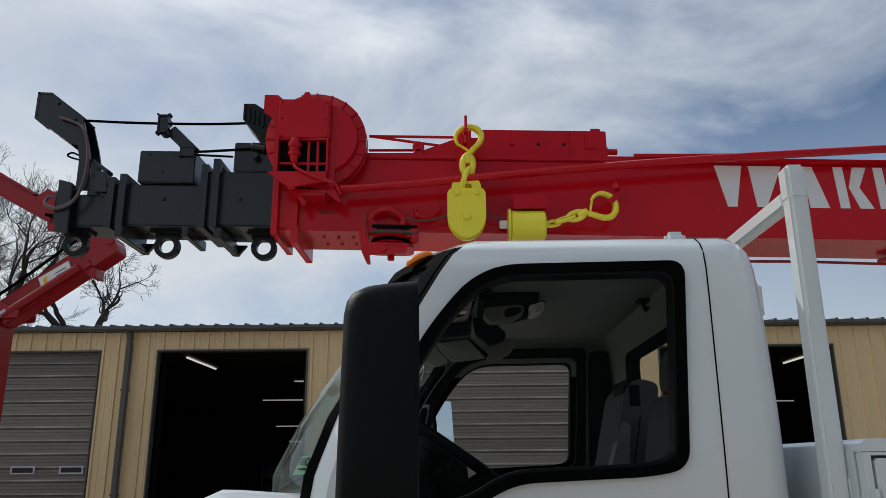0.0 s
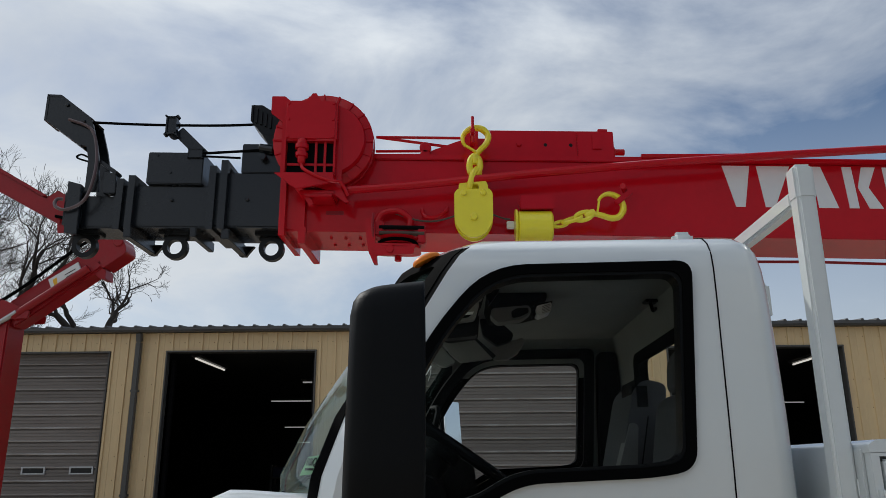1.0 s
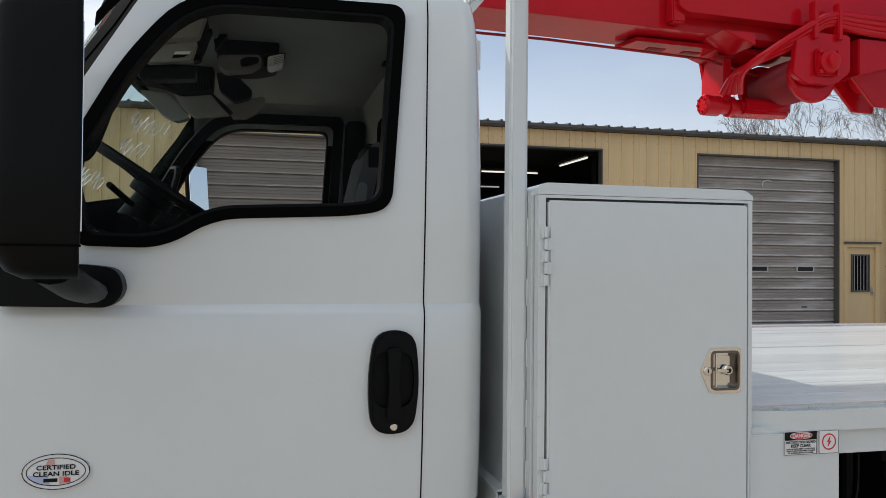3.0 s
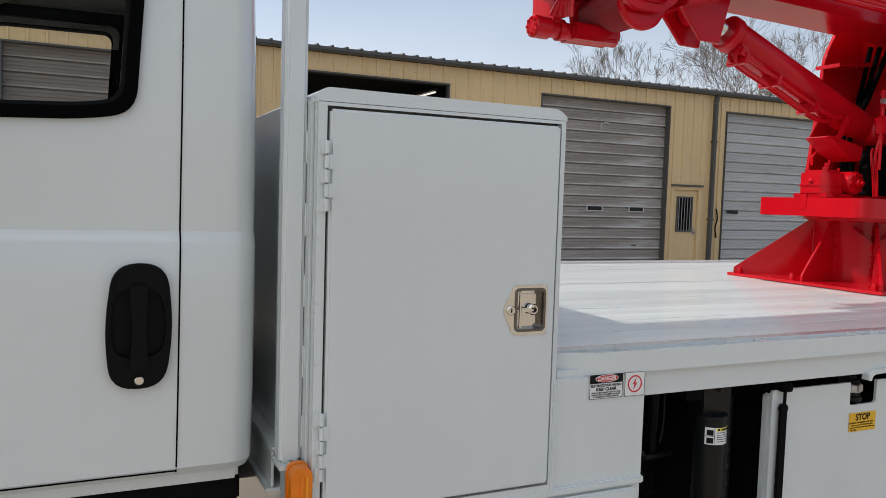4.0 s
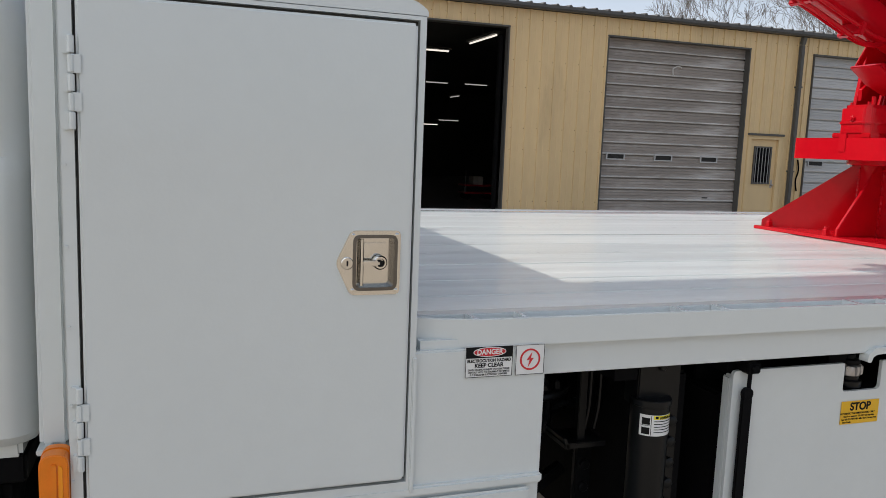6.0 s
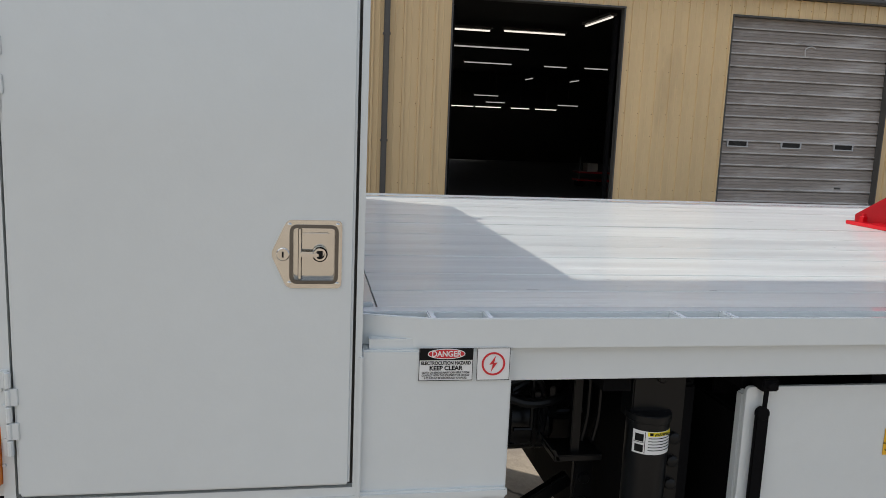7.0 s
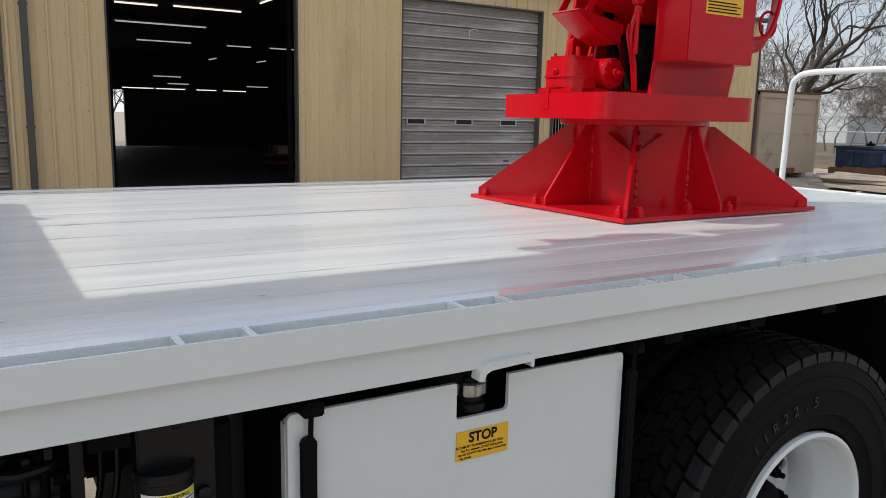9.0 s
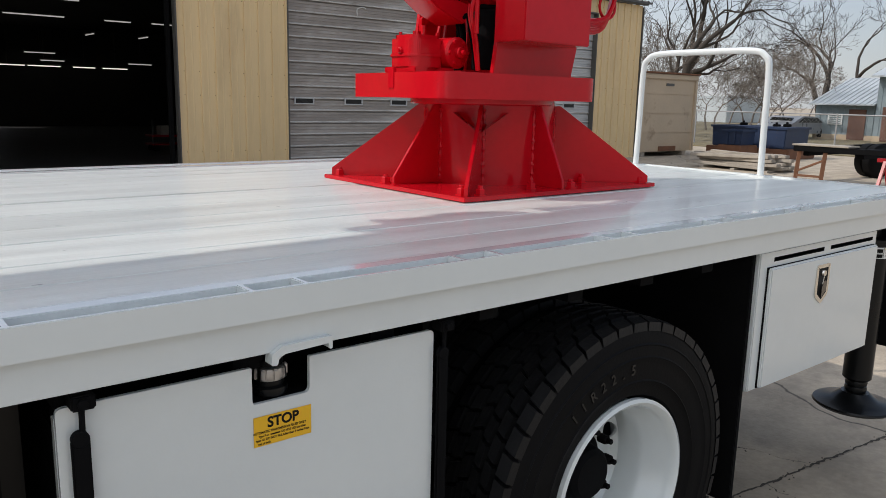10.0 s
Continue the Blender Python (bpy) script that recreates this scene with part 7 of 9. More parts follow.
lip = rounded([(2.868, 1.130), (2.881, 1.128), (2.885, 1.142), (2.897, 1.148), (2.990, 1.152), (2.991, 1.140), (2.998, 1.140), (2.998, 1.166), (2.892, 1.164), (2.871, 1.151)], 0.004, 3)
part("guard_lip", prism(lip, "y", 1.979, 2.006, 0.0015), BODY_WHITE, bed, "white welded lip over the filler")
tk.location.z += 0.007


def strap(x, y=2.016):
    s = thing("tank_strap", (x, y, 0.5), "black steel tank strap with a clamp bolt", "strap")
    part("band", box(x - 0.015, x + 0.015, y - 0.006, y + 0.004, 0.48, 1.062, 0.003), FRAME_BLACK, s)
    part("band_end", rod((x, y - 0.008, 1.062), (x, y + 0.006, 1.062), 0.0145, 14), FRAME_BLACK, s)
    part("tie_bolt", rod((x + 0.004, y, 1.05), (x + 0.006, y, 1.13), 0.005, 8), FRAME_BLACK, s)
    part("clamp", merge(box(x - 0.012, x + 0.026, y - 0.012, y + 0.03, 1.112, 1.138, 0.003), rod((x + 0.005, y - 0.02, 1.125), (x + 0.005, y, 1.125), 0.009, 8)), FRAME_BLACK, s)


strap(2.545)
strap(3.302)


def outrigger(x, y, bottom, pad, r, top=1.145):
    """A black vertical jack leg with a warning sticker, and a round foot pad where it shows."""
    o = thing("outrigger", (x, y, bottom), "black hydraulic outrigger leg with warning sticker", "outrigger", "outrigger legs under the bed")
    part("outer_tube", merge(rod((x, y, bottom + 0.13), (x, y, 1.052), r, 24), rod((x, y, 1.036), (x, y, 1.053), r + 0.003, 24)), BLACK_GLOSS, o)
    part("mount_plate", box(x - 0.042, x + 0.042, y - 0.01, y + 0.05, 1.03, top, 0.003), BLACK_GLOSS, o)
    part("mount_bolt", merge(lathe([(0, 0.010), (0.008, 0.010), (0.010, 0.007)], (x + 0.018, y - 0.010, 1.125), (0, -1, 0), 6)), BLACK_GLOSS, o)
    arc = bmesh.new()
    rows = [[arc.verts.new((x + (r + 0.0006) * math.sin(a), y - (r + 0.0006) * math.cos(a), z)) for a in [radians(-62 + 124 * i / 14) for i in range(15)]] for z in (0.9710, 1.0210)]
    for i in range(14):
        arc.faces.new((rows[0][i], rows[0][i + 1], rows[1][i + 1], rows[1][i]))
    lb = part("warning_sticker", arc, CREAM, o, "white warning sticker with a yellow header")
    def wrap(a0, a1, z0, z1, m):
        b = bmesh.new()
        n = 6
        rr = [[b.verts.new((x + (r + 0.0011) * math.sin(radians(a0 + (a1 - a0) * i / n)), y - (r + 0.0011) * math.cos(radians(a0 + (a1 - a0) * i / n)), z)) for i in range(n + 1)] for z in (z0, z1)]
        for i in range(n):
            b.faces.new((rr[0][i], rr[0][i + 1], rr[1][i + 1], rr[1][i]))
        part("sticker_mark", b, m, lb)
    wrap(-22, 60, 1.0110, 1.0200, YELLOW)
    wrap(-17, -8, 1.0125, 1.0185, SIGN_BLACK)
    a = radians(14)
    writing("WARNING", 0.0085, Matrix.Translation((x + (r + 0.0022) * math.sin(a), y - (r + 0.0022) * math.cos(a), 1.0155)) @ Matrix.Rotation(a, 4, "Z") @ pose(0, 0, 0, 90, 0, 0), SIGN_BLACK, lb, spread=0.9, depth=0.0003)
    wrap(-29, -27.5, 0.9730, 1.0190, TRIM_GREY)
    wrap(-60, -28, 0.9955, 0.9965, TRIM_GREY)
    wrap(-55, -32, 0.9980, 1.0140, SIGN_BLACK)
    wrap(-55, -32, 0.9750, 0.9910, SIGN_BLACK)
    for i in range(5):
        wrap(-20, 56 - 6 * (i % 2), 1.0055 - i * 0.0065, 1.0073 - i * 0.0065, TRIM_GREY)
    part("inner_tube", merge(rod((x, y, bottom + 0.03), (x, y, bottom + 0.2), 0.035, 20), *[lathe([(0, 0.046), (0.01, 0.048), (0.02, 0.046)], (x, y, bottom + 0.05 + k * 0.028), (0, 0, 1), 20) for k in range(3)]), BLACK_GLOSS, o)
    part("foot_pad", lathe([(0, 0.165), (0.012, 0.178), (0.02, 0.174), (0.035, 0.10), (0.07, 0.06)] if pad else [(0, 0.07), (0.03, 0.07)], (x, y, bottom), (0, 0, 1), 40), BLACK_GLOSS, o, "round black steel foot pad")
    return o


outrigger(2.321, 2.075, 0.28, False, 0.0455)
# beams, plates and hoses behind the leg
oc = thing("outrigger_housing", (2.3, 2.6, 0.5), "black steel outrigger box and brackets under the bed", "steel frame")
part("box_beam", box(2.33, 2.44, 2.10, 4.4, 0.55, 1.10, 0.008), FRAME_BLACK, oc)
part("bolt_plate", box(2.350, 2.405, 2.08, 2.10, 0.45, 1.13, 0.004), BLACK_GLOSS, oc)
for i in range(10):
    part("plate_bolt", lathe([(0, 0.013), (0.010, 0.013), (0.013, 0.008)], (2.384, 2.08, 0.519 + i * 0.052), (0, -1, 0), 8), BLACK_GLOSS, oc)
part("dark_panel", box(2.44, 2.49, 2.20, 4.3, 0.5, 1.14, 0.004), BLACK_GLOSS, oc)
part("hanger", box(2.193, 2.214, 2.18, 2.20, 0.905, 1.145, 0.002), BLACK_GLOSS, oc)
part("hanger_shelf", merge(box(2.150, 2.262, 2.16, 2.26, 0.902, 0.916, 0.002), prism([(2.145, 0.93), (2.152, 0.93), (2.165, 0.902), (2.158, 0.902)], "y", 2.16, 2.26)), BLACK_GLOSS, oc)
for x in (2.245, 2.272):
    part("brake_line", tube(smooth_path([(x, 2.22, 1.14), (x, 2.22, 1.02), (x - 0.003, 2.22, 0.97), (x - 0.012, 2.22, 0.925)], 4), 0.006, 8), BLACK_GLOSS, oc)
part("line_fitting", merge(rod((2.165, 2.30, 0.965), (2.26, 2.30, 0.968), 0.008, 8), lathe([(0, 0.014), (0.02, 0.014)], (2.175, 2.30, 0.9655), (1, 0, 0), 6), lathe([(0, 0.014), (0.02, 0.014)], (2.228, 2.30, 0.967), (1, 0, 0), 6)), BLACK_GLOSS, oc)
part("wire_frame", tube([(2.076, 2.28, 1.14), (2.076, 2.28, 0.897), (2.132, 2.28, 0.894), (2.131, 2.28, 0.931), (2.087, 2.28, 0.931)], 0.006, 8), BLACK_GLOSS, oc, "black bent bar guard")
part("wire_frame", tube([(2.131, 2.28, 1.14), (2.131, 2.28, 0.931)], 0.006, 8), BLACK_GLOSS, oc)
part("perforated_rail", merge(box(2.232, 2.279, 2.25, 2.27, 0.40, 0.90, 0.004), *[rod((2.255, 2.238, 0.46 + i * 0.06), (2.255, 2.25, 0.46 + i * 0.06), 0.013, 8) for i in range(7)]), BLACK_GLOSS, oc)
part("diagonal_brace", beam((2.05, 2.40, 0.605), (2.275, 2.40, 0.748), 0.03, 0.034), BLACK_GLOSS, oc)
part("reservoir", lathe([(0, 0.02), (0.01, 0.06), (0.03, 0.085), (0.20, 0.085), (0.22, 0.06), (0.23, 0.02)], (1.985, 2.40, 0.922), (1, 0, 0), 28), BLACK_GLOSS, oc, "black round-bottomed air reservoir")
part("big_hose", tube(smooth_path([(1.99, 2.24, 1.075), (2.044, 2.24, 1.034), (2.09, 2.24, 1.013), (2.136, 2.24, 1.010), (2.191, 2.26, 1.018), (2.22, 2.32, 1.03)], 6), 0.012, 10), BLACK_GLOSS, oc, "thick glossy black hose")
for k in range(4):
    part("hose", tube(smooth_path([(1.99, 2.35 + k * 0.05, 1.10 - k * 0.02), (2.05, 2.30 + k * 0.03, 1.075 - k * 0.01), (2.12, 2.32 + k * 0.04, 1.085), (2.17, 2.42, 1.10), (2.20, 2.6, 1.05)], 5), 0.011, 8), RUBBER, oc)
part("air_tank", rod((2.0, 2.62, 0.98), (2.32, 2.62, 0.98), 0.10, 20), BLACK_GLOSS, oc)
part("battery_box", box(1.995, 2.33, 2.50, 2.80, 0.86, 1.135, 0.01), FRAME_BLACK, oc)
part("pump_housing", merge(rod((2.03, 2.36, 0.99), (2.03, 2.46, 0.99), 0.035, 16), box(2.0, 2.10, 2.40, 2.47, 0.93, 1.06, 0.01)), BLACK_GLOSS, oc)
for k in range(3):
    part("pipe", tube(smooth_path([(2.0, 2.28 + 0.03 * k, 1.06 - 0.03 * k), (2.06, 2.26 + 0.03 * k, 1.05 - 0.035 * k), (2.13, 2.27 + 0.03 * k, 1.06 - 0.02 * k), (2.16, 2.28 + 0.03 * k, 1.0 - 0.02 * k), (2.16, 2.30, 0.90)], 5), 0.008, 8), BLACK_GLOSS, oc)
for k in range(4):
    part("clip", box(2.055 + 0.035 * k, 2.068 + 0.035 * k, 2.245, 2.26, 0.985 + 0.012 * k, 1.01 + 0.012 * k, 0.002), STEEL if k == 1 else BLACK_GLOSS, oc)
part("valve_block", merge(box(2.08, 2.16, 2.34, 2.42, 0.99, 1.05, 0.006), rod((2.10, 2.32, 1.02), (2.14, 2.32, 1.02), 0.012, 8)), FRAME_BLACK, oc)

# rear side box, mud panel and rear outrigger
rb = thing("side_locker", (5.1, 2.3, 0.66), "white low side locker with chrome latch and vent slots", "locker")
slots_ = [prism([(4.745, 1.103), (5.105, 1.103), (5.105, 1.118), (4.745, 1.118)], "y", 1.95, 2.10), prism([(5.155, 1.103), (5.515, 1.103), (5.515, 1.118), (5.155, 1.118)], "y", 1.95, 2.10)]
sb, sm = carve(box(4.655, 5.55, 2.018, 2.60, 0.655, 1.142, 0.004), slots_, [BODY_WHITE, SIGN_BLACK, SIGN_BLACK])
part("body", sb, sm[0], rb, "", 35, sm[1:])
ld = part("door", box(4.705, 5.530, 2.000, 2.016, 0.662, 1.086, 0.005, 3), BODY_WHITE, rb, "flat white locker door")
part("door_gasket", box(4.7038, 5.5312, 2.0145, 2.019, 0.6608, 1.0872), TRIM_GREY, rb)


def slam_latch(x, y, z, parent):
    out = rounded([(x, z - 0.085), (x + 0.05, z - 0.05), (x + 0.05, z + 0.065), (x - 0.05, z + 0.065), (x - 0.05, z - 0.05)], 0.012, 4)
    lt = part("latch_plate", ring(out, inset(out, 0.014), "y", y - 0.004, y + 0.002), CHROME, parent, "chrome five-sided latch")
    part("latch_well", prism(inset(out, 0.013), "y", y - 0.0012, y + 0.001), SIGN_BLACK, lt)
    part("latch_paddle", prism(rounded([(x - 0.006, z - 0.062), (x + 0.030, z - 0.036), (x + 0.030, z - 0.002), (x + 0.008, z + 0.004), (x - 0.006, z - 0.020)], 0.006, 3), "y", y - 0.007, y - 0.003, 0.0015), SHADE_CHROME, lt)
    part("latch_lock", merge(lathe([(0, 0.013), (0.006, 0.011)], (x + 0.006, y - 0.002, z + 0.030), (0, -1, 0), 16), beam((x + 0.006, y - 0.004, z + 0.03), (x - 0.004, y - 0.004, z - 0.01), 0.008, 0.004, 0.001)), CHROME, lt)


slam_latch(5.072, 2.0, 0.996, ld)
part("mud_panel", box(4.628, 4.650, 2.03, 2.75, 0.24, 1.14, 0.003), FRAME_BLACK, bed, "black rubber mud panel behind the wheel")
part("wheel_arch_liner", box(3.35, 4.62, 2.76, 2.79, 0.72, 1.13), FRAME_BLACK, bed)
outrigger(5.90, 2.16, 0.262, True, 0.062, 1.12)
part("rear_beam", box(5.70, 5.98, 2.30, 4.2, 0.62, 1.10, 0.008), BLACK_GLOSS, bed)
part("rear_panel", box(5.985, 6.0, 2.05, 4.47, 0.55, 1.12, 0.004), FRAME_BLACK, bed)
# unseen box added on the far side to stop light reaching underneath
part("far_equipment", box(2.02, 3.30, 3.95, 4.42, 0.78, 1.13, 0.01), FRAME_BLACK, bed)
part("crossmember_plate", box(2.50, 2.52, 2.65, 4.3, 0.45, 1.13), FRAME_BLACK, bed)
part("splash_plate", box(3.31, 3.33, 2.10, 4.4, 0.40, 1.13), FRAME_BLACK, bed)

# ---- crane ----
CX, CY = 4.51, 3.215
PX0, PX1, PY0, PY1 = 3.975, 5.055, 2.742, 3.69
crane = thing("truck_crane", (CX, CY, DZ), "glossy red telescopic truck crane with black boom sections", "crane")
part("base_plate", box(PX0, PX1, PY0, PY1, DZ + 0.002, DZ + 0.018, 0.002), RED, crane, "square red base plate bolted to the deck")
part("pedestal", lathe([(0, 0.275), (0.335, 0.275), (0.342, 0.285), (0.36, 0.285)], (CX, CY, DZ + 0.018), (0, 0, 1), 48), RED, crane, "round red pedestal")
Z1 = DZ + 0.018


def fin(tx, ty, thick=0.014, low=0.03, top=0.315):
    """A tapering gusset from the pedestal out to (tx, ty) on the base plate."""
    d = Vector((tx - CX, ty - CY, 0))
    L = d.length
    pts = [(0.26, 0), (L - 0.035, 0), (L - 0.035, low), (0.30, top), (0.26, top)]
    bm = prism(pts, "y", -thick / 2, thick / 2, 0.002)
    part("gusset", moved(bm, Matrix.Translation((CX, CY, Z1)) @ d.to_track_quat("X", "Z").to_matrix().to_4x4()), RED, crane)
    a = math.atan2(d.y, d.x)
    for s in (-1, 1):
        w = tube([(CX + 0.274 * math.cos(a + s * 0.035), CY + 0.274 * math.sin(a + s * 0.035), Z1 + 0.01 + 0.012 * i) for i in range(25)], [0.0075 + 0.0032 * math.sin(i * 2.4) for i in range(25)], 6)
        part("weld_bead", w, RED, crane)


for tx, ty in ((PX0, PY0), (PX1, PY0), (PX0, PY1), (PX1, PY1)):
    fin(tx, ty)
for tx, ty in ((PX0, CY), (PX1, CY), (CX, PY0), (CX, PY1)):
    fin(tx, ty)
for sx in (-1,):
    # folded pocket plate between the corner gussets and the ring
    a = math.atan2(PY0 - CY, sx * (PX1 - CX))
    u, v = Vector((math.cos(a), math.sin(a), 0)), Vector((-math.sin(a), math.cos(a), 0))
    o = Vector((CX, CY, 0))
    bm = bmesh.new()
    up = Vector((0, 0, 1))
    for s in (-1, 1):
        q = [o + u * 0.330 + v * (0.105 * s) + up * (Z1 + 0.285), o + u * 0.330 + up * (Z1 + 0.205), o + u * 0.265 + up * (Z1 + 0.205), o + u * 0.245 + v * (0.105 * s) + up * (Z1 + 0.285)]
        bm.faces.new([bm.verts.new(p) for p in q])
    bmesh.ops.solidify(bm, geom=bm.faces[:], thickness=0.010)
    part("pocket_plate", bm, RED, crane, "open red pocket plate above the gusset")
for bx, by in ((PX0 + 0.05, PY0 + 0.075), (PX0 + 0.10, PY0 + 0.03), (PX0 + 0.05, PY1 - 0.05), (PX1 - 0.05, PY0 + 0.05), (PX1 - 0.05, PY1 - 0.05), (CX + 0.05, PY0 + 0.04), (CX - 0.11, PY0 + 0.10), (CX + 0.25, PY0 + 0.16), (PX0 + 0.04, CY + 0.06)):
    part("bolt", merge(lathe([(0, 0.024), (0.005, 0.024), (0.005, 0.018), (0.022, 0.018), (0.025, 0.014)], (bx, by, Z1), (0, 0, 1), 6), rod((bx, by, Z1), (bx, by, Z1 + 0.036), 0.010, 8)), RED, crane)
# slewing deck
slab = rounded([(3.975, 2.862), (4.80, 2.862), (4.82, 3.54), (4.03, 3.54)], [0.085, 0.085, 0.06, 0.03], 8)
part("slew_deck", merge(ring(slab, inset(slab, 0.014), "z", 1.622, 1.716), prism(inset(slab, 0.012), "z", 1.640, 1.700)), RED, crane, "rounded red slewing deck")
part("slew_ring", rod((CX - 0.05, CY, 1.60), (CX - 0.05, CY, 1.645), 0.30, 48), RED, crane)
part("deck_tab", merge(box(4.000, 4.012, 3.205, 3.245, 1.655, 1.735, 0.002)), RED, crane)
# swing gearbox
gshape = rounded([(4.045, 3.17), (4.07, 3.14), (4.18, 3.14), (4.205, 3.17), (4.205, 3.29), (4.045, 3.29)], 0.012, 3)
gb = part("swing_gearbox", merge(prism(gshape, "z", 1.737, 1.846, 0.020, 4), prism(inset(gshape, 0.016), "z", 1.842, 1.860, 0.006, 2), prism(inset(gshape, -0.006), "z", 1.775, 1.790, 0.004, 2)), RED, crane, "red cast swing gearbox on the slewing deck")
part("gearbox_base", merge(box(4.035, 4.09, 3.115, 3.165, 1.716, 1.739, 0.004), box(4.16, 4.225, 3.115, 3.165, 1.716, 1.739, 0.004), box(4.035, 4.09, 3.27, 3.32, 1.716, 1.739, 0.004), box(4.05, 4.20, 3.15, 3.30, 1.716, 1.738)), RED, gb)
part("gearbox_disc", merge(rod((4.232, 3.100, 1.797), (4.232, 3.22, 1.797), 0.060, 28), rod((4.232, 3.078, 1.797), (4.232, 3.105, 1.797), 0.022, 16), rod((4.232, 3.062, 1.797), (4.232, 3.08, 1.797), 0.010, 10)), RED, gb)
for a in range(6):
    part("disc_bolt", lathe([(0, 0.007), (0.008, 0.006)], (4.232 + 0.045 * math.cos(a * 1.047), 3.100, 1.797 + 0.045 * math.sin(a * 1.047)), (0, -1, 0), 6), RED, gb)
part("gearbox_plug", lathe([(0, 0.014), (0.010, 0.014), (0.012, 0.009), (0.018, 0.008)], (4.047, 3.222, 1.80), (-1, 0, 0), 6), RED, gb)
for x, y in ((4.07, 3.17), (4.18, 3.17), (4.07, 3.26), (4.18, 3.26)):
    part("cover_bolt", rod((x, y, 1.860), (x, y, 1.872), 0.007, 6), RED, gb)
part("breather", rod((4.15, 3.22, 1.858), (4.15, 3.22, 1.90), 0.010, 10), RED, gb)
# hoses in the turret
for k, (x, y) in enumerate(((4.33, 3.36), (4.39, 3.40), (4.45, 3.33))):
    part("hose", tube(smooth_path([(x, y, 2.05), (x + 0.02, y, 1.95), (x - 0.01 + 0.01 * k, y - 0.01, 1.84), (x + 0.01, y, 1.735)], 5), 0.010, 8), RED, crane)
# black hoses, and an added block that imitates the cavity's deep shade
part("swivel_manifold", merge(rod((4.46, 3.18, 1.735), (4.46, 3.18, 1.98), 0.07, 20), rod((4.46, 3.18, 1.98), (4.46, 3.18, 2.03), 0.045, 16)), FRAME_BLACK, crane, "black block added to darken the turret cavity")
for k in range(7):
    x, y = 4.36 + 0.035 * (k % 4), 3.02 + 0.055 * k
    part("hydraulic_hose", tube(smooth_path([(x, y, 1.735), (x + 0.02, y + 0.01, 1.88), (x + 0.06 * math.sin(k), y - 0.02, 2.06), (x + 0.10, y, 2.26), (4.60, y, 2.50 + 0.01 * k)], 5), 0.013, 8), RUBBER, crane, "black hydraulic hose")
# turret
for y in (2.948, 3.46):
    part("turret_plate", prism(rounded([(4.268, 1.716), (4.70, 1.716), (4.84, 2.30), (4.96, 2.86), (4.80, 2.98), (4.62, 2.95), (4.37, 2.50), (4.34, 2.20)], [0, 0, 0.05, 0.06, 0.08, 0.08, 0.05, 0.05]), "y", y - 0.011, y + 0.011, 0.002), RED, crane, "tall red turret side plate")
part("turret_web", box(4.66, 4.68, 2.96, 3.449, 1.716, 2.75, 0.002), RED, crane)
part("turret_floor", box(4.32, 4.70, 3.037, 3.449, 1.716, 1.735), RED, crane)
part("turret_shelf", prism([(4.30, 2.42), (4.70, 2.46), (4.70, 2.48), (4.30, 2.44)], "y", 3.30, 3.449), RED, crane)
part("turret_gusset", prism([(4.30, 1.90), (4.70, 2.30), (4.70, 2.34), (4.30, 1.95)], "y", 3.43, 3.449), RED, crane)
part("pin", rod((4.80, 2.90, 2.82), (4.80, 3.51, 2.82), 0.045, 20), RED, crane)
part("pin", rod((4.50, 2.92, 2.02), (4.50, 3.49, 2.02), 0.04, 20), RED, crane)
# control box on the turret
bx = part("valve_box", merge(prism([(4.264, 1.833), (4.617, 1.829), (4.627, 2.62), (4.274, 2.62)], "y", 2.775, 2.936, 0.004)), RED, crane, "red sheet-metal valve box")
lab = sign(4.342, 4.542, 1.998, 2.123, 2.7745, crane, "decal", "yellow warning decal with black pictograms", STICKER_YELLOW)
for i in range(4):
    part("pictogram", box(4.355 + i * 0.047, 4.390 + i * 0.047, 2.7722, 2.7732, 2.060, 2.095), SIGN_BLACK, lab)
for i in range(4):
    part("text_bar", box(4.352, 4.525 - 0.02 * (i % 2), 2.7722, 2.7732, 2.006 + i * 0.011, 2.010 + i * 0.011), SIGN_BLACK, lab)
for k in range(6):
    part("hose", tube(smooth_path([(4.72, 2.88 + k * 0.012, 2.50), (4.84 + k * 0.006, 2.87 + k * 0.012, 2.34), (4.885 + k * 0.009, 2.87 + k * 0.012, 2.14), (4.84 + k * 0.009, 2.88 + k * 0.012, 1.97 - k * 0.008), (4.72, 2.90 + k * 0.01, 1.945 - k * 0.008)], 6), 0.010, 8), RED, crane)
part("hose_tie", tube([(4.86 + 0.05 * math.cos(a), 2.90, 2.01 + 0.05 * math.sin(a)) for a in [2 * math.pi * i / 14 for i in range(14)]], 0.006, 6, True), RED, crane)
part("valve", merge(box(4.185, 4.222, 2.945, 2.985, 2.035, 2.125, 0.006), rod((4.203, 2.965, 2.125), (4.203, 2.965, 2.25), 0.011, 12), lathe([(0, 0.016), (0.02, 0.016)], (4.203, 2.965, 2.225), (0, 0, 1), 6), lathe([(0, 0.014), (0.02, 0.014)], (4.203, 2.965, 2.008), (0, 0, 1), 6), rod((4.203, 2.965, 1.86), (4.203, 2.965, 2.035), 0.009, 10), rod((4.185, 2.95, 2.187), (4.222, 2.95, 2.187), 0.014, 10)), RED, crane)
part("ball_valve", merge(rod((4.135, 2.913, 2.187), (4.204, 2.913, 2.187), 0.015, 12), rod((4.16, 2.90, 2.187), (4.16, 2.875, 2.187), 0.008, 8), box(4.150, 4.170, 2.868, 2.876, 2.165, 2.235, 0.002), box(4.125, 4.145, 2.900, 2.926, 2.175, 2.199, 0.003)), STEEL, crane, "bright steel shut-off valve")
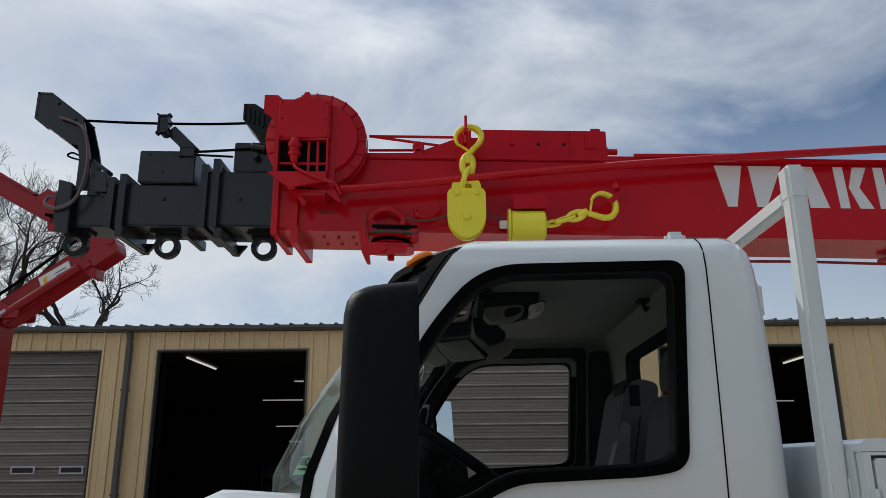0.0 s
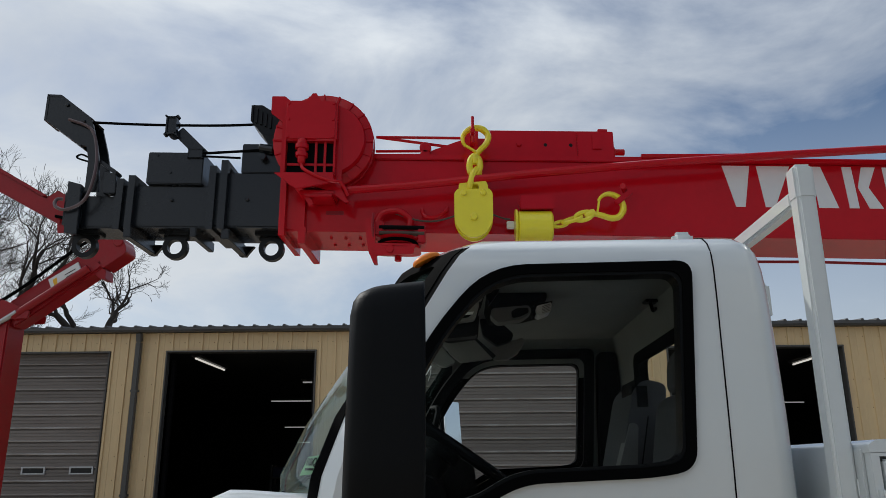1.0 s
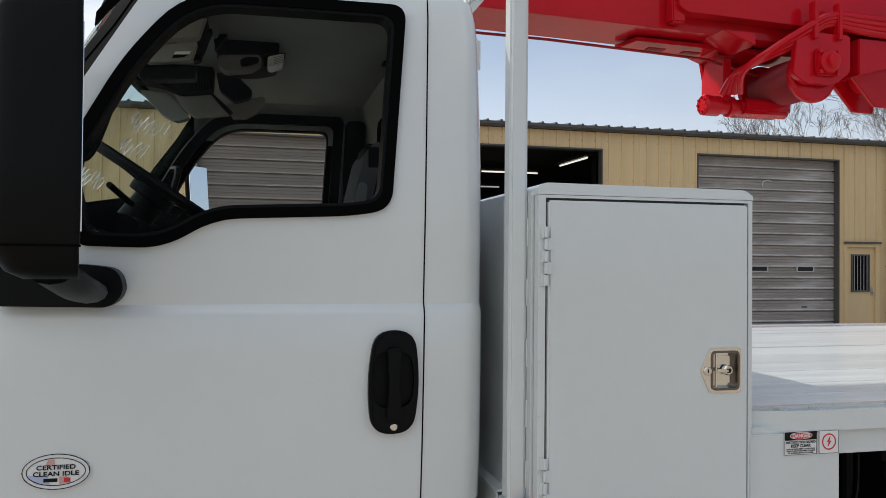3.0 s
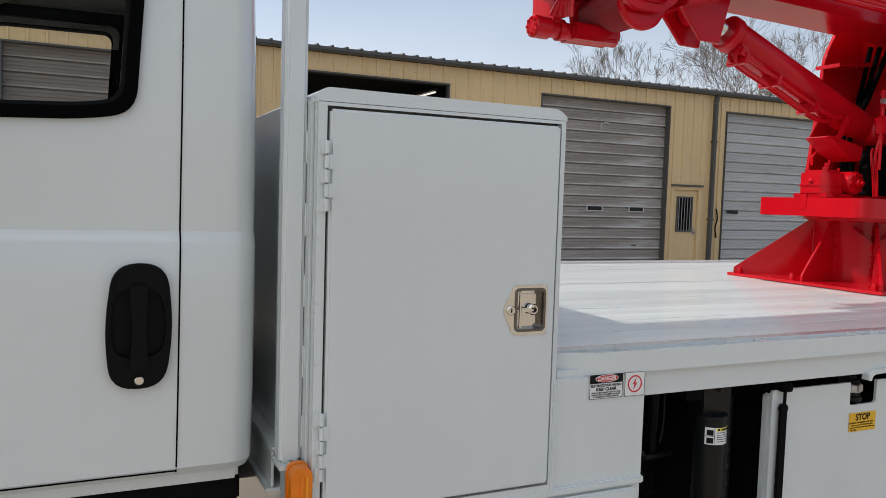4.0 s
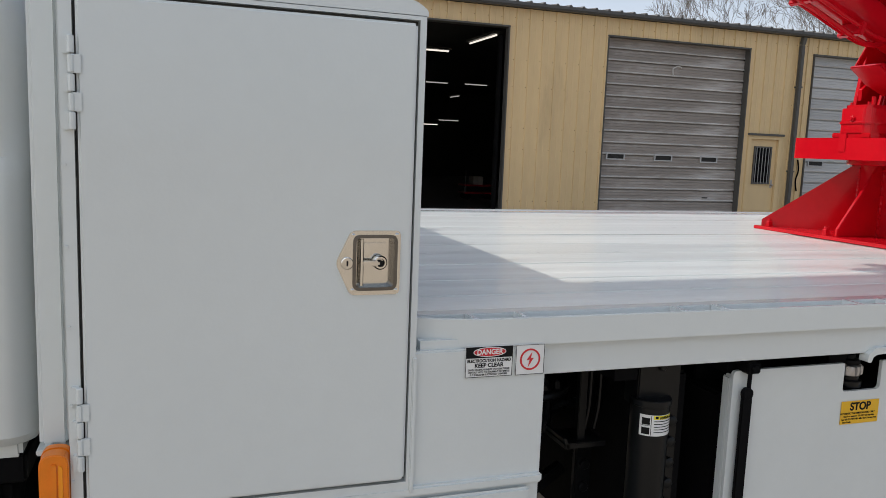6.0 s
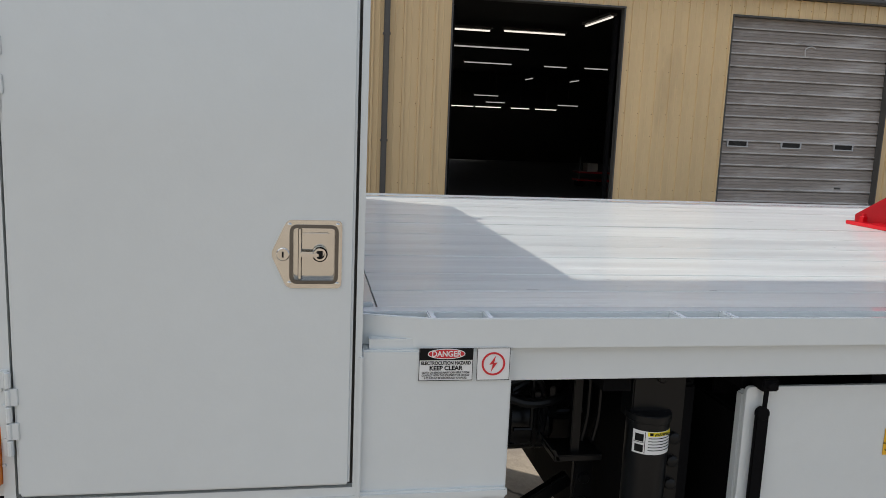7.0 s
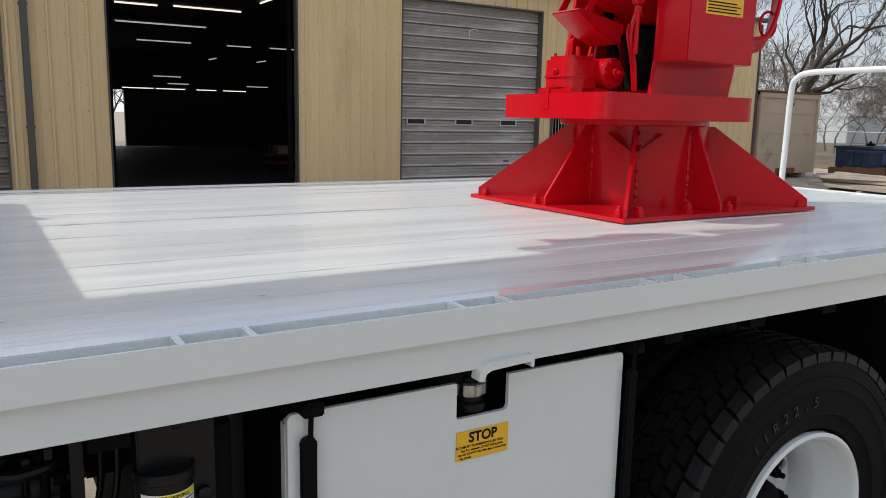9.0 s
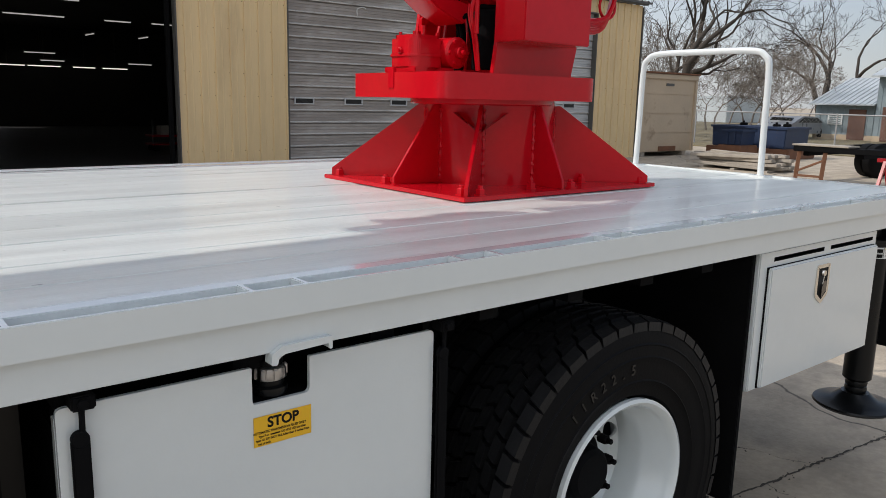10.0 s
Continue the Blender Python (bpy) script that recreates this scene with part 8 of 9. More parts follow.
for k in range(3):
    part("hose", tube(smooth_path([(4.20, 2.965 + k * 0.035, 2.02 - 0.05 * k), (4.185 + 0.02 * k, 2.975 + k * 0.035, 1.93), (4.225 + 0.015 * k, 2.99 + k * 0.03, 1.84), (4.25 + 0.02 * k, 3.0 + k * 0.03, 1.73)], 5), 0.007, 8), RED if k < 2 else RUBBER, crane)

# lift cylinder
A, B = Vector((3.40, CY, 2.485)), Vector((4.44, CY, 2.072))
d = (B - A).normalized()
cyl = part("lift_cylinder", merge(lathe([(0, 0.072), (0.01, 0.084), (0.05, 0.086), (0.06, 0.078), ((B - A).length - 0.04, 0.078), ((B - A).length, 0.070)], A, d, 32), rod(B - Vector((0, 0.09, 0)), B + Vector((0, 0.09, 0)), 0.075, 24)), RED, crane, "fat red hydraulic lift cylinder")
part("cylinder_rod", rod(A - d * 0.16, A + d * 0.02, 0.042, 24), CHROME, cyl, "bright chrome rod")
part("rod_eye", merge(rod(A - d * 0.20 - Vector((0, 0.05, 0)), A - d * 0.20 + Vector((0, 0.05, 0)), 0.07, 24)), RED, cyl)
part("cylinder_cradle", prism([(4.060, 2.022), (4.075, 2.032), (4.30, 1.985), (4.288, 1.915), (4.270, 1.910), (4.16, 1.955)], "y", 3.128, 3.288, 0.004), RED, cyl, "folded red cradle plate under the cylinder")
for y in (3.125, 3.291):
    part("cradle_strap", beam((4.10, y, 2.01), (4.17, y, 2.13), 0.012, 0.03, 0.003), RED, cyl)
perp = Vector((d.z, 0, -d.x))
perp = perp if perp.z < 0 else -perp
for k, (oy, op, r0) in enumerate(((-0.05, 0.125, 0.011), (-0.01, 0.118, 0.008), (-0.085, 0.095, 0.008))):
    o = Vector((0, oy, 0)) + perp * op
    part("pipe", tube(smooth_path([A + d * 0.07 + Vector((0, oy, 0)) + perp * 0.07, A + o + d * 0.10, A + o + d * 0.4, A + o + d * 0.70, A + d * 0.80 + Vector((0, oy, 0)) + perp * 0.07], 5), r0, 8), RED, cyl)
for q in (0.10, 0.33, 0.62):
    p = A + d * q + perp * 0.10
    part("pipe_clamp", moved(box(-0.012, 0.012, -0.10, 0.02, -0.032, 0.024, 0.004), Matrix.Translation(p + Vector((0, -0.0, 0))) @ pose(0, 0, 0, 0, 21.6, 0)), RED, cyl)
part("port_block", box(A.x + 0.03, A.x + 0.08, CY - 0.085, CY + 0.0, A.z - 0.125, A.z - 0.07, 0.008), RED, cyl)

# ---- boom ----
TILT_B = 0.029
BY0, BY1 = 3.08, 3.35


def bpart(name, bm, material, label="", parent=None):
    """A part of the boom, built level and tilted with it."""
    for v in bm.verts:
        v.co.z -= TILT_B * v.co.x
    return part(name, bm, material, parent or crane, label)


bpart("boom_base_section", box(-0.56, 4.95, BY0, BY1, 2.725, 3.045, 0.010), RED, "long red box-section boom")
bpart("top_flange", box(-0.50, 4.95, BY0 - 0.012, BY1 + 0.012, 3.036, 3.060, 0.003), RED)
bpart("bottom_flange", box(-0.50, 4.95, BY0 - 0.008, BY1 + 0.008, 2.722, 2.735, 0.002), RED)
for x in (-0.545, -0.465):
    bpart("boom_collar", merge(ring([(BY0 - 0.025, 2.70), (BY1 + 0.025, 2.70), (BY1 + 0.025, 3.03), (BY0 - 0.025, 3.03)], [(BY0 + 0.005, 2.73), (BY1 - 0.005, 2.73), (BY1 - 0.005, 3.02), (BY0 + 0.005, 3.02)], "x", x - 0.012, x + 0.012)), RED)
bpart("collar_foot", prism([(BY0 - 0.03, 2.735), (BY1 + 0.03, 2.735), (BY1 + 0.03, 2.665), (BY0 - 0.03, 2.665)], "x", -0.475, -0.445, 0.003), RED)
SECS = [(-0.87, -0.53, 2.742, 2.978, 0.014), (-1.27, -0.80, 2.742, 2.924, 0.032), (-1.45, -1.20, 2.740, 2.880, 0.046)]
for x0, x1, z0, z1, g in SECS:
    bpart("boom_section", box(x0, x1, BY0 + g, BY1 - g, z0, z1, 0.006), BOOM_BLACK, "charcoal telescoping boom section")
for x, z1, g in ((-0.845, 3.0, 0.004), (-0.795, 3.022, -0.004), (-1.235, 2.945, 0.022), (-1.185, 2.958, 0.016), (-1.435, 2.905, 0.03)):
    bpart("boom_collar", ring([(BY0 + g - 0.012, 2.725), (BY1 - g + 0.012, 2.725), (BY1 - g + 0.012, z1), (BY0 + g - 0.012, z1)], [(BY0 + g + 0.02, 2.745), (BY1 - g - 0.02, 2.745), (BY1 - g - 0.02, z1 - 0.02), (BY0 + g + 0.02, z1 - 0.02)], "x", x - 0.014, x + 0.014), BOOM_BLACK, "raised charcoal collar plate")
for x in (-0.775, -1.175):
    bpart("collar_foot", merge(box(x - 0.016, x + 0.016, BY0 - 0.01, BY1 + 0.015, 2.685, 2.728, 0.003), prism([(x - 0.016, 2.728), (x + 0.05, 2.728), (x + 0.016, 2.685), (x - 0.016, 2.685)], "y", BY1 - 0.02, BY1 + 0.0)), BOOM_BLACK)
bpart("rib", box(-0.93, -0.905, BY0 + 0.02, BY1 - 0.01, 2.700, 2.742, 0.003), BOOM_BLACK)
# bolts along the boom's sides
for x, z in ((-1.40, 2.76), (-1.28, 2.88), (-1.245, 2.80), (-0.81, 2.78), (-0.70, 2.86), (-1.02, 2.86), (-0.52, 2.78), (-0.50, 2.92)):
    bpart("bolt", lathe([(0, 0.008), (0.006, 0.008), (0.008, 0.005)], (x, BY0 + 0.03 if x < -0.9 else BY0 + 0.012, z), (0, -1, 0), 6), BOOM_BLACK if x < -0.55 else RED)
for i in range(12):
    x = -0.68 + (i % 4) * 0.035 if i < 8 else -0.95 + (i % 4) * 0.03
    bpart("underside_bolt", lathe([(0, 0.007), (0.008, 0.006)], (x, BY0 + 0.10 + (i // 4) * 0.05, 2.742), (0, 0, -1), 6), BOOM_BLACK)
for i in range(9):
    bpart("underside_bolt", lathe([(0, 0.008), (0.008, 0.006)], (-0.36 + (i % 5) * 0.06, BY0 + 0.08 + (i // 5) * 0.10, 2.722), (0, 0, -1), 6), RED)


def lift_eye(x):
    """A black ring plate that hangs under the boom."""
    o = [(x + 0.052 * math.cos(a), 2.680 + 0.052 * math.sin(a)) for a in [2 * math.pi * i / 32 for i in range(32)]]
    i_ = [(x + 0.031 * math.cos(a), 2.680 + 0.031 * math.sin(a)) for a in [2 * math.pi * i / 32 for i in range(32)]]
    e = bpart("lifting_eye", merge(ring(o, i_, "y", 3.185, 3.215), box(x - 0.052, x + 0.052, 3.187, 3.213, 2.712, 2.745, 0.003)), BLACK_GLOSS, "black lifting eye under the boom")
    bpart("eye_lug", box(x - 0.065, x + 0.065, 3.16, 3.24, 2.728, 2.745, 0.003), BLACK_GLOSS)


for x in (-1.405, -1.02, -0.615):
    lift_eye(x)
# housings on top of the boom
bpart("sheave_housing", merge(box(-1.13, -0.895, BY0 + 0.012, BY1 - 0.03, 2.925, 3.066, 0.004), *[lathe([(0, 0.006), (0.005, 0.005)], (x, BY0 + 0.012, z), (0, -1, 0), 8) for x, z in ((-1.09, 3.05), (-1.03, 2.975))]), BOOM_BLACK, "charcoal plate housing on the boom")
bpart("sheave_housing", box(-0.735, -0.55, BY0 + 0.012, BY1 - 0.03, 2.978, 3.108, 0.004), BOOM_BLACK, "charcoal plate housing on the boom")
head = rounded([(-1.585, 3.322), (-1.532, 3.319), (-1.388, 3.211), (-1.354, 3.103), (-1.338, 3.037), (-1.322, 2.885), (-1.381, 2.886), (-1.382, 3.025), (-1.397, 3.088), (-1.420, 3.090), (-1.585, 3.205)], 0.005, 3)
for y in (BY0 + 0.014, BY0 + 0.115):
    bpart("boom_head_plate", prism(head, "y", y - 0.006, y + 0.006, 0.002), BOOM_BLACK, "charcoal boom head bracket")
bpart("head_cover", merge(prism([(-1.590, 3.325), (-1.532, 3.323), (-1.386, 3.214), (-1.390, 3.206), (-1.534, 3.313), (-1.590, 3.315)], "y", BY0 + 0.006, BY0 + 0.122), prism([(-1.594, 3.325), (-1.584, 3.325), (-1.584, 3.203), (-1.594, 3.203)], "y", BY0 + 0.006, BY0 + 0.122), prism([(-1.585, 3.203), (-1.422, 3.086), (-1.418, 3.094), (-1.580, 3.213)], "y", BY0 + 0.006, BY0 + 0.122)), BOOM_BLACK)
bpart("head_strut", merge(beam((-1.333, BY0 + 0.03, 3.022), (-1.252, BY0 + 0.03, 2.966), 0.05, 0.016), prism([(-1.306, 2.881), (-1.311, 2.975), (-1.258, 2.968), (-1.253, 2.881)], "y", BY0 + 0.012, BY0 + 0.055, 0.002)), BOOM_BLACK)
bpart("handle_loop", tube(smooth_path([(-1.385, BY0 + 0.02, 3.040), (-1.405, BY0 - 0.004, 3.044), (-1.424, BY0 - 0.004, 3.034), (-1.412, BY0 - 0.004, 3.024), (-1.385, BY0 + 0.02, 3.022)], 5), 0.0042, 8), RUBBER)
for x, z in ((-1.50, 3.275), (-1.42, 3.20)):
    bpart("bolt", lathe([(0, 0.008), (0.006, 0.008), (0.008, 0.005)], (x, BY0 + 0.008, z), (0, -1, 0), 6), BOOM_BLACK)
bpart("end_plate", prism([(-1.453, 2.930), (-1.395, 2.915), (-1.390, 2.700), (-1.444, 2.705)], "y", BY0 + 0.005, BY0 + 0.022, 0.002), BOOM_BLACK, "charcoal end plate at the boom tip")
bpart("cable_bracket", merge(beam((-1.015, BY0 + 0.025, 3.165), (-0.90, BY0 + 0.025, 3.055), 0.02, 0.05), box(-1.06, -1.015, BY0 + 0.01, BY0 - 0.006, 3.14, 3.22, 0.006), lathe([(-0.02, 0.022), (0.02, 0.022)], (-1.037, BY0 + 0.02, 3.20), (0, 1, 0), 14), lathe([(-0.02, 0.022), (0.02, 0.022)], (-1.037, BY0 + 0.02, 3.155), (0, 1, 0), 14), box(-0.96, -0.90, BY0 + 0.01, BY0 + 0.004, 3.04, 3.08, 0.004)), BOOM_BLACK, "charcoal cable guide on an arm")
bpart("cable", tube(smooth_path([(-1.47, BY0 + 0.02, 3.205), (-1.25, BY0 + 0.02, 3.196), (-1.04, BY0 + 0.02, 3.192), (-0.80, BY0 + 0.02, 3.194), (-0.55, BY0 + 0.004, 3.20)], 6), 0.006, 8), RUBBER, "black sensor cable along the boom")
bpart("cable", tube([(-0.90, BY0 + 0.02, 3.065), (-0.70, BY0 + 0.01, 3.075), (-0.55, BY0 + 0.004, 3.085)], 0.006, 8), RUBBER)
bpart("cable", tube([(-0.90, BY0 + 0.02, 3.052), (-0.74, BY0 + 0.01, 3.042)], 0.005, 8), RUBBER)
bpart("tip_cable", tube(smooth_path([(-1.48, BY0 - 0.004, 3.204), (-1.377, BY0 - 0.008, 3.158), (-1.340, BY0 - 0.010, 3.054), (-1.339, BY0 - 0.010, 2.94), (-1.370, BY0 - 0.008, 2.839), (-1.439, BY0 - 0.012, 2.799), (-1.488, BY0 - 0.004, 2.816), (-1.493, BY0 + 0.01, 2.849), (-1.472, BY0 + 0.02, 2.854)], 6), 0.0068, 8), CABLE_GREY, "dull looped cable at the boom tip")
bpart("tip_block", merge(box(-1.475, -1.40, BY0 + 0.03, BY1 - 0.06, 2.74, 2.90, 0.01), box(-1.44, -1.40, BY0 + 0.01, BY0 + 0.08, 2.87, 2.92, 0.006)), BOOM_BLACK)
bpart("guide_lamp", merge(prism(rounded([(-0.70, 3.275), (-0.655, 3.275), (-0.565, 3.215), (-0.575, 3.135), (-0.65, 3.14), (-0.70, 3.20)], 0.006), "y", BY0 - 0.01, BY0 + 0.12, 0.006), *[box(-0.70 + i * 0.02, -0.692 + i * 0.02, BY0 - 0.018, BY0 - 0.008, 3.20 - 0.008 * i, 3.27 - 0.012 * i) for i in range(5)]), BLACK_GLOSS, "black finned lamp on the boom")
bpart("clamp", merge(rod((-0.66, BY0 + 0.0, 3.085), (-0.60, BY0 + 0.0, 3.075), 0.018, 10), rod((-0.64, BY0 - 0.02, 3.04), (-0.64, BY0 + 0.03, 3.04), 0.015, 12)), BOOM_BLACK)

# cable reel
RX, RZ, RR = -0.380, 3.085, 0.205
reel = bpart("cable_reel", merge(lathe([(0, RR - 0.008), (0.004, RR), (0.022, RR), (0.026, RR - 0.012), (0.030, 0.12), (0.045, 0.12), (0.047, RR - 0.012), (0.050, RR), (0.064, RR), (0.068, RR - 0.01)], (RX, 3.003, RZ), (0, 1, 0), 48)), RED, "red round cable reel")
for i in range(20):
    a = 2 * math.pi * i / 20
    bpart("reel_rib", beam((RX + 0.15 * math.cos(a), 3.000, RZ + 0.15 * math.sin(a)), (RX + 0.205 * math.cos(a), 3.000, RZ + 0.205 * math.sin(a)), 0.006, 0.008, 0.001), RED, "", reel)
bpart("reel_shoulder", lathe([(0, 0.150), (0.012, 0.155), (0.03, 0.155)], (RX + 0.02, 2.976, RZ), (0, 1, 0), 40), RED, "", reel)
bpart("reel_cover", box(-0.525, -0.315, 2.938, 2.993, 3.060, 3.235, 0.008, 3), RED, "square red reel cover", reel)
for x, z in ((-0.51, 3.22), (-0.33, 3.22), (-0.51, 3.075), (-0.33, 3.075), (-0.51, 3.15), (-0.33, 3.15)):
    bpart("screw", lathe([(0, 0.007), (0.005, 0.006)], (x, 2.938, z), (0, -1, 0), 8), RED, "", reel)
bpart("reel_guard", prism(rounded([(-0.595, 3.275), (-0.54, 3.275), (-0.50, 3.24), (-0.505, 3.10), (-0.53, 2.92), (-0.545, 2.92), (-0.545, 3.16), (-0.595, 3.20)], 0.004), "y", 2.988, 3.000), RED, "", reel)
bpart("reel_tab", prism([(-0.46, 3.235), (-0.425, 3.285), (-0.41, 3.285), (-0.38, 3.235)], "y", 2.978, 2.990), RED, "", reel)
for x in (-0.520, -0.322):
    bpart("reel_cheek", box(x - 0.004, x + 0.004, 2.942, 2.975, 2.925, 3.084, 0.001), RED, "", reel)
bpart("reel_floor", box(-0.524, -0.318, 2.942, 2.975, 2.916, 2.924, 0.001), RED, "", reel)
# flat black backing stands in for the shade inside the red bay
bpart("reel_recess", box(-0.516, -0.326, 2.9715, 2.9745, 2.926, 3.062), FRAME_BLACK, "black backing that paints the reel bay's shade", reel)
bpart("reel_beacon", lathe([(-0.058, 0.010), (-0.050, 0.015), (-0.030, 0.017), (-0.028, 0.024), (-0.012, 0.025), (-0.008, 0.018), (0.004, 0.019), (0.006, 0.027), (0.024, 0.027), (0.028, 0.022), (0.042, 0.020), (0.050, 0.013), (0.053, 0.003)], (-0.452, 2.945, 3.018), (0, 0, 1), 24), RED, "red domed cable fitting", reel)
for x in (-0.398, -0.362):
    bpart("bay_bar", beam((x, 2.962, 2.928), (x, 2.962, 3.062), 0.010, 0.008, 0.001), RED, "", reel)
bpart("bay_bar", beam((-0.514, 2.964, 2.965), (-0.328, 2.964, 2.965), 0.006, 0.010, 0.001), RED, "", reel)
bpart("reel_tray", prism([(-0.555, 2.918), (-0.322, 2.922), (-0.318, 2.880), (-0.465, 2.852), (-0.490, 2.868)], "y", 2.930, 2.940, 0.002), RED, "slanted red tray under the reel", reel)
bpart("reel_frame", merge(prism([(-0.53, 2.92), (-0.32, 2.92), (-0.32, 3.09), (-0.295, 3.09), (-0.295, 2.87), (-0.265, 2.815), (-0.275, 2.81), (-0.34, 2.86), (-0.50, 2.905)], "y", 2.973, 2.985)), RED, "", reel)
bpart("reel_bracket", merge(beam((-0.48, 2.99, 2.91), (-0.44, 3.07, 2.855), 0.04, 0.03), box(-0.46, -0.32, 2.97, 3.079, 2.845, 2.862, 0.003), box(-0.44, -0.33, 2.97, 3.079, 2.835, 2.848, 0.002), beam((-0.445, 2.99, 2.86), (-0.41, 2.99, 2.80), 0.02, 0.02)), RED, "", reel)
bpart("reel_cable", tube(smooth_path([(-0.452, 2.945, 2.965), (-0.44, 2.928, 2.935), (-0.39, 2.922, 2.905), (-0.33, 2.926, 2.885), (-0.29, 2.935, 2.880), (-0.265, 2.958, 2.835)], 5), 0.007, 8), RED, "", reel)
bpart("boom_mark", box(-0.37, -0.30, BY0 - 0.0015, BY0, 2.795, 2.812), RED_DULL)
# sheave hub under the boom
sv = bpart("guide_sheave", merge(lathe([(-0.016, 0.088), (-0.006, 0.072), (0.006, 0.072), (0.016, 0.088)], (-0.075, BY0 - 0.02, 2.672), (0, 0, 1), 36)), RED, "red guide sheave under the boom")
bpart("sheave_rope", lathe([(-0.007, 0.074), (0.0, 0.082), (0.007, 0.074)], (-0.075, BY0 - 0.02, 2.672), (0, 0, 1), 32), RUBBER, "black rope round the sheave", sv)
bpart("sheave_plate", prism(rounded([(-0.17, BY0 - 0.10), (0.015, BY0 - 0.10), (0.015, BY0 + 0.06), (-0.17, BY0 + 0.06)], 0.05), "z", 2.640, 2.652, 0.002), RED, "", sv)
bpart("sheave_face", prism(rounded([(-0.17, 2.652), (0.0, 2.650), (-0.01, 2.610), (-0.155, 2.602)], 0.006), "y", BY0 - 0.098, BY0 - 0.088, 0.002), RED, "", sv)
bpart("sheave_bolt", rod((-0.10, BY0 - 0.106, 2.628), (-0.10, BY0 - 0.09, 2.628), 0.016, 6), RED, "", sv)
bpart("sheave_bolt", rod((-0.075, BY0 - 0.02, 2.60), (-0.075, BY0 - 0.02, 2.70), 0.014, 8), RED, "", sv)
bpart("sheave_bracket", prism(rounded([(-0.205, 2.76), (-0.165, 2.76), (-0.160, 2.66), (-0.150, 2.575), (-0.165, 2.575), (-0.185, 2.62), (-0.195, 2.68)], 0.006), "y", BY0 - 0.075, BY0 - 0.045, 0.003), RED, "", sv)
bpart("sheave_block", box(-0.20, -0.13, BY0 - 0.05, BY0 + 0.02, 2.695, 2.76, 0.006), RED, "", sv)
bpart("sheave_block", box(0.0, 0.035, BY0 - 0.05, BY0 + 0.02, 2.665, 2.745, 0.006), RED, "", sv)
for z in (2.708, 2.732):
    bpart("guide_pin", rod((-0.15, BY0 - 0.045, z), (0.03, BY0 - 0.045, z), 0.009, 8), ROPE if z < 2.72 else FRAME_BLACK, "", sv)
bpart("rope_arch", tube(smooth_path([(-0.165, BY0 - 0.03, 2.74), (-0.14, BY0 - 0.035, 2.79), (-0.08, BY0 - 0.035, 2.805), (-0.03, BY0 - 0.03, 2.775), (-0.03, BY0 - 0.03, 2.74)], 5), 0.014, 10), RED, "", sv)
bpart("rope_tail", tube(smooth_path([(-0.17, BY0 - 0.08, 2.78), (-0.172, BY0 - 0.08, 2.72), (-0.168, BY0 - 0.07, 2.68)], 4), 0.005, 6), RED_DULL, "", sv)
bpart("hook_rest", merge(tube(smooth_path([(0.02, BY0 - 0.005, 2.82), (0.03, BY0 - 0.035, 2.785), (0.07, BY0 - 0.045, 2.775), (0.11, BY0 - 0.035, 2.80), (0.12, BY0 - 0.02, 2.825)], 5), 0.009, 8)), RED)
bpart("wire_rope", tube(smooth_path([(-0.10, BY0 - 0.03, 2.80), (0.0, BY0 - 0.04, 2.765), (0.08, BY0 - 0.05, 2.76), (0.17, BY0 - 0.06, 2.785)], 6), 0.0038, 6), ROPE, "bare wire rope to the hook block")
bpart("wire_rope", tube(smooth_path([(0.29, BY0 - 0.06, 2.79), (0.34, BY0 - 0.05, 2.775), (0.37, BY0 - 0.05, 2.77)], 5), 0.0038, 6), ROPE)
bpart("rope_stop", box(0.355, 0.395, BY0 - 0.05, BY0 - 0.002, 2.765, 2.79, 0.003), RED)
bpart("rope_tag", box(0.355, 0.385, BY0 - 0.052, BY0 - 0.03, 2.735, 2.764, 0.003), CREAM)
# upper frame on the boom
bpart("top_frame", merge(prism([(0.28, 3.060), (0.80, 3.060), (0.80, 3.188), (0.28, 3.188)], "y", BY0 + 0.03, BY0 + 0.045), prism([(0.28, 3.060), (0.80, 3.060), (0.80, 3.188), (0.28, 3.188)], "y", BY1 - 0.045, BY1 - 0.03), box(0.75, 0.79, BY0 + 0.03, BY1 - 0.03, 3.182, 3.200, 0.002), prism([(0.02, 3.062), (0.30, 3.062), (0.30, 3.155), (0.20, 3.155), (0.06, 3.10)], "y", BY0 + 0.04, BY0 + 0.055), box(0.66, 0.81, BY0 + 0.015, BY0 + 0.032, 3.065, 3.182, 0.003)), RED, "red winch rope frame on top of the boom")
bpart("frame_bolt", merge(rod((0.80, BY0 + 0.10, 3.125), (0.87, BY0 + 0.10, 3.125), 0.014, 10), rod((0.81, BY0 + 0.10, 3.125), (0.83, BY0 + 0.10, 3.125), 0.022, 6)), RED)
bpart("bolt_plate", box(0.72, 0.76, BY0 + 0.008, BY0 + 0.016, 3.10, 3.165, 0.002), RED)
for x, z in ((0.42, 3.125), (0.74, 3.145), (0.74, 3.115)):
    bpart("frame_bolt", lathe([(0, 0.012), (0.012, 0.010)], (x, BY0 + 0.03, z), (0, -1, 0), 6), RED)
for x in (0.53, 0.635):
    bpart("frame_hole", rod((x, BY0 + 0.0295, 3.125), (x, BY0 + 0.032, 3.125), 0.008, 12), SIGN_BLACK)
bpart("roller", merge(rod((0.03, BY0 + 0.02, 3.105), (0.03, BY0 + 0.10, 3.105), 0.025, 14), rod((0.03, BY0 + 0.02, 3.075), (0.03, BY0 + 0.10, 3.075), 0.02, 14)), RED)
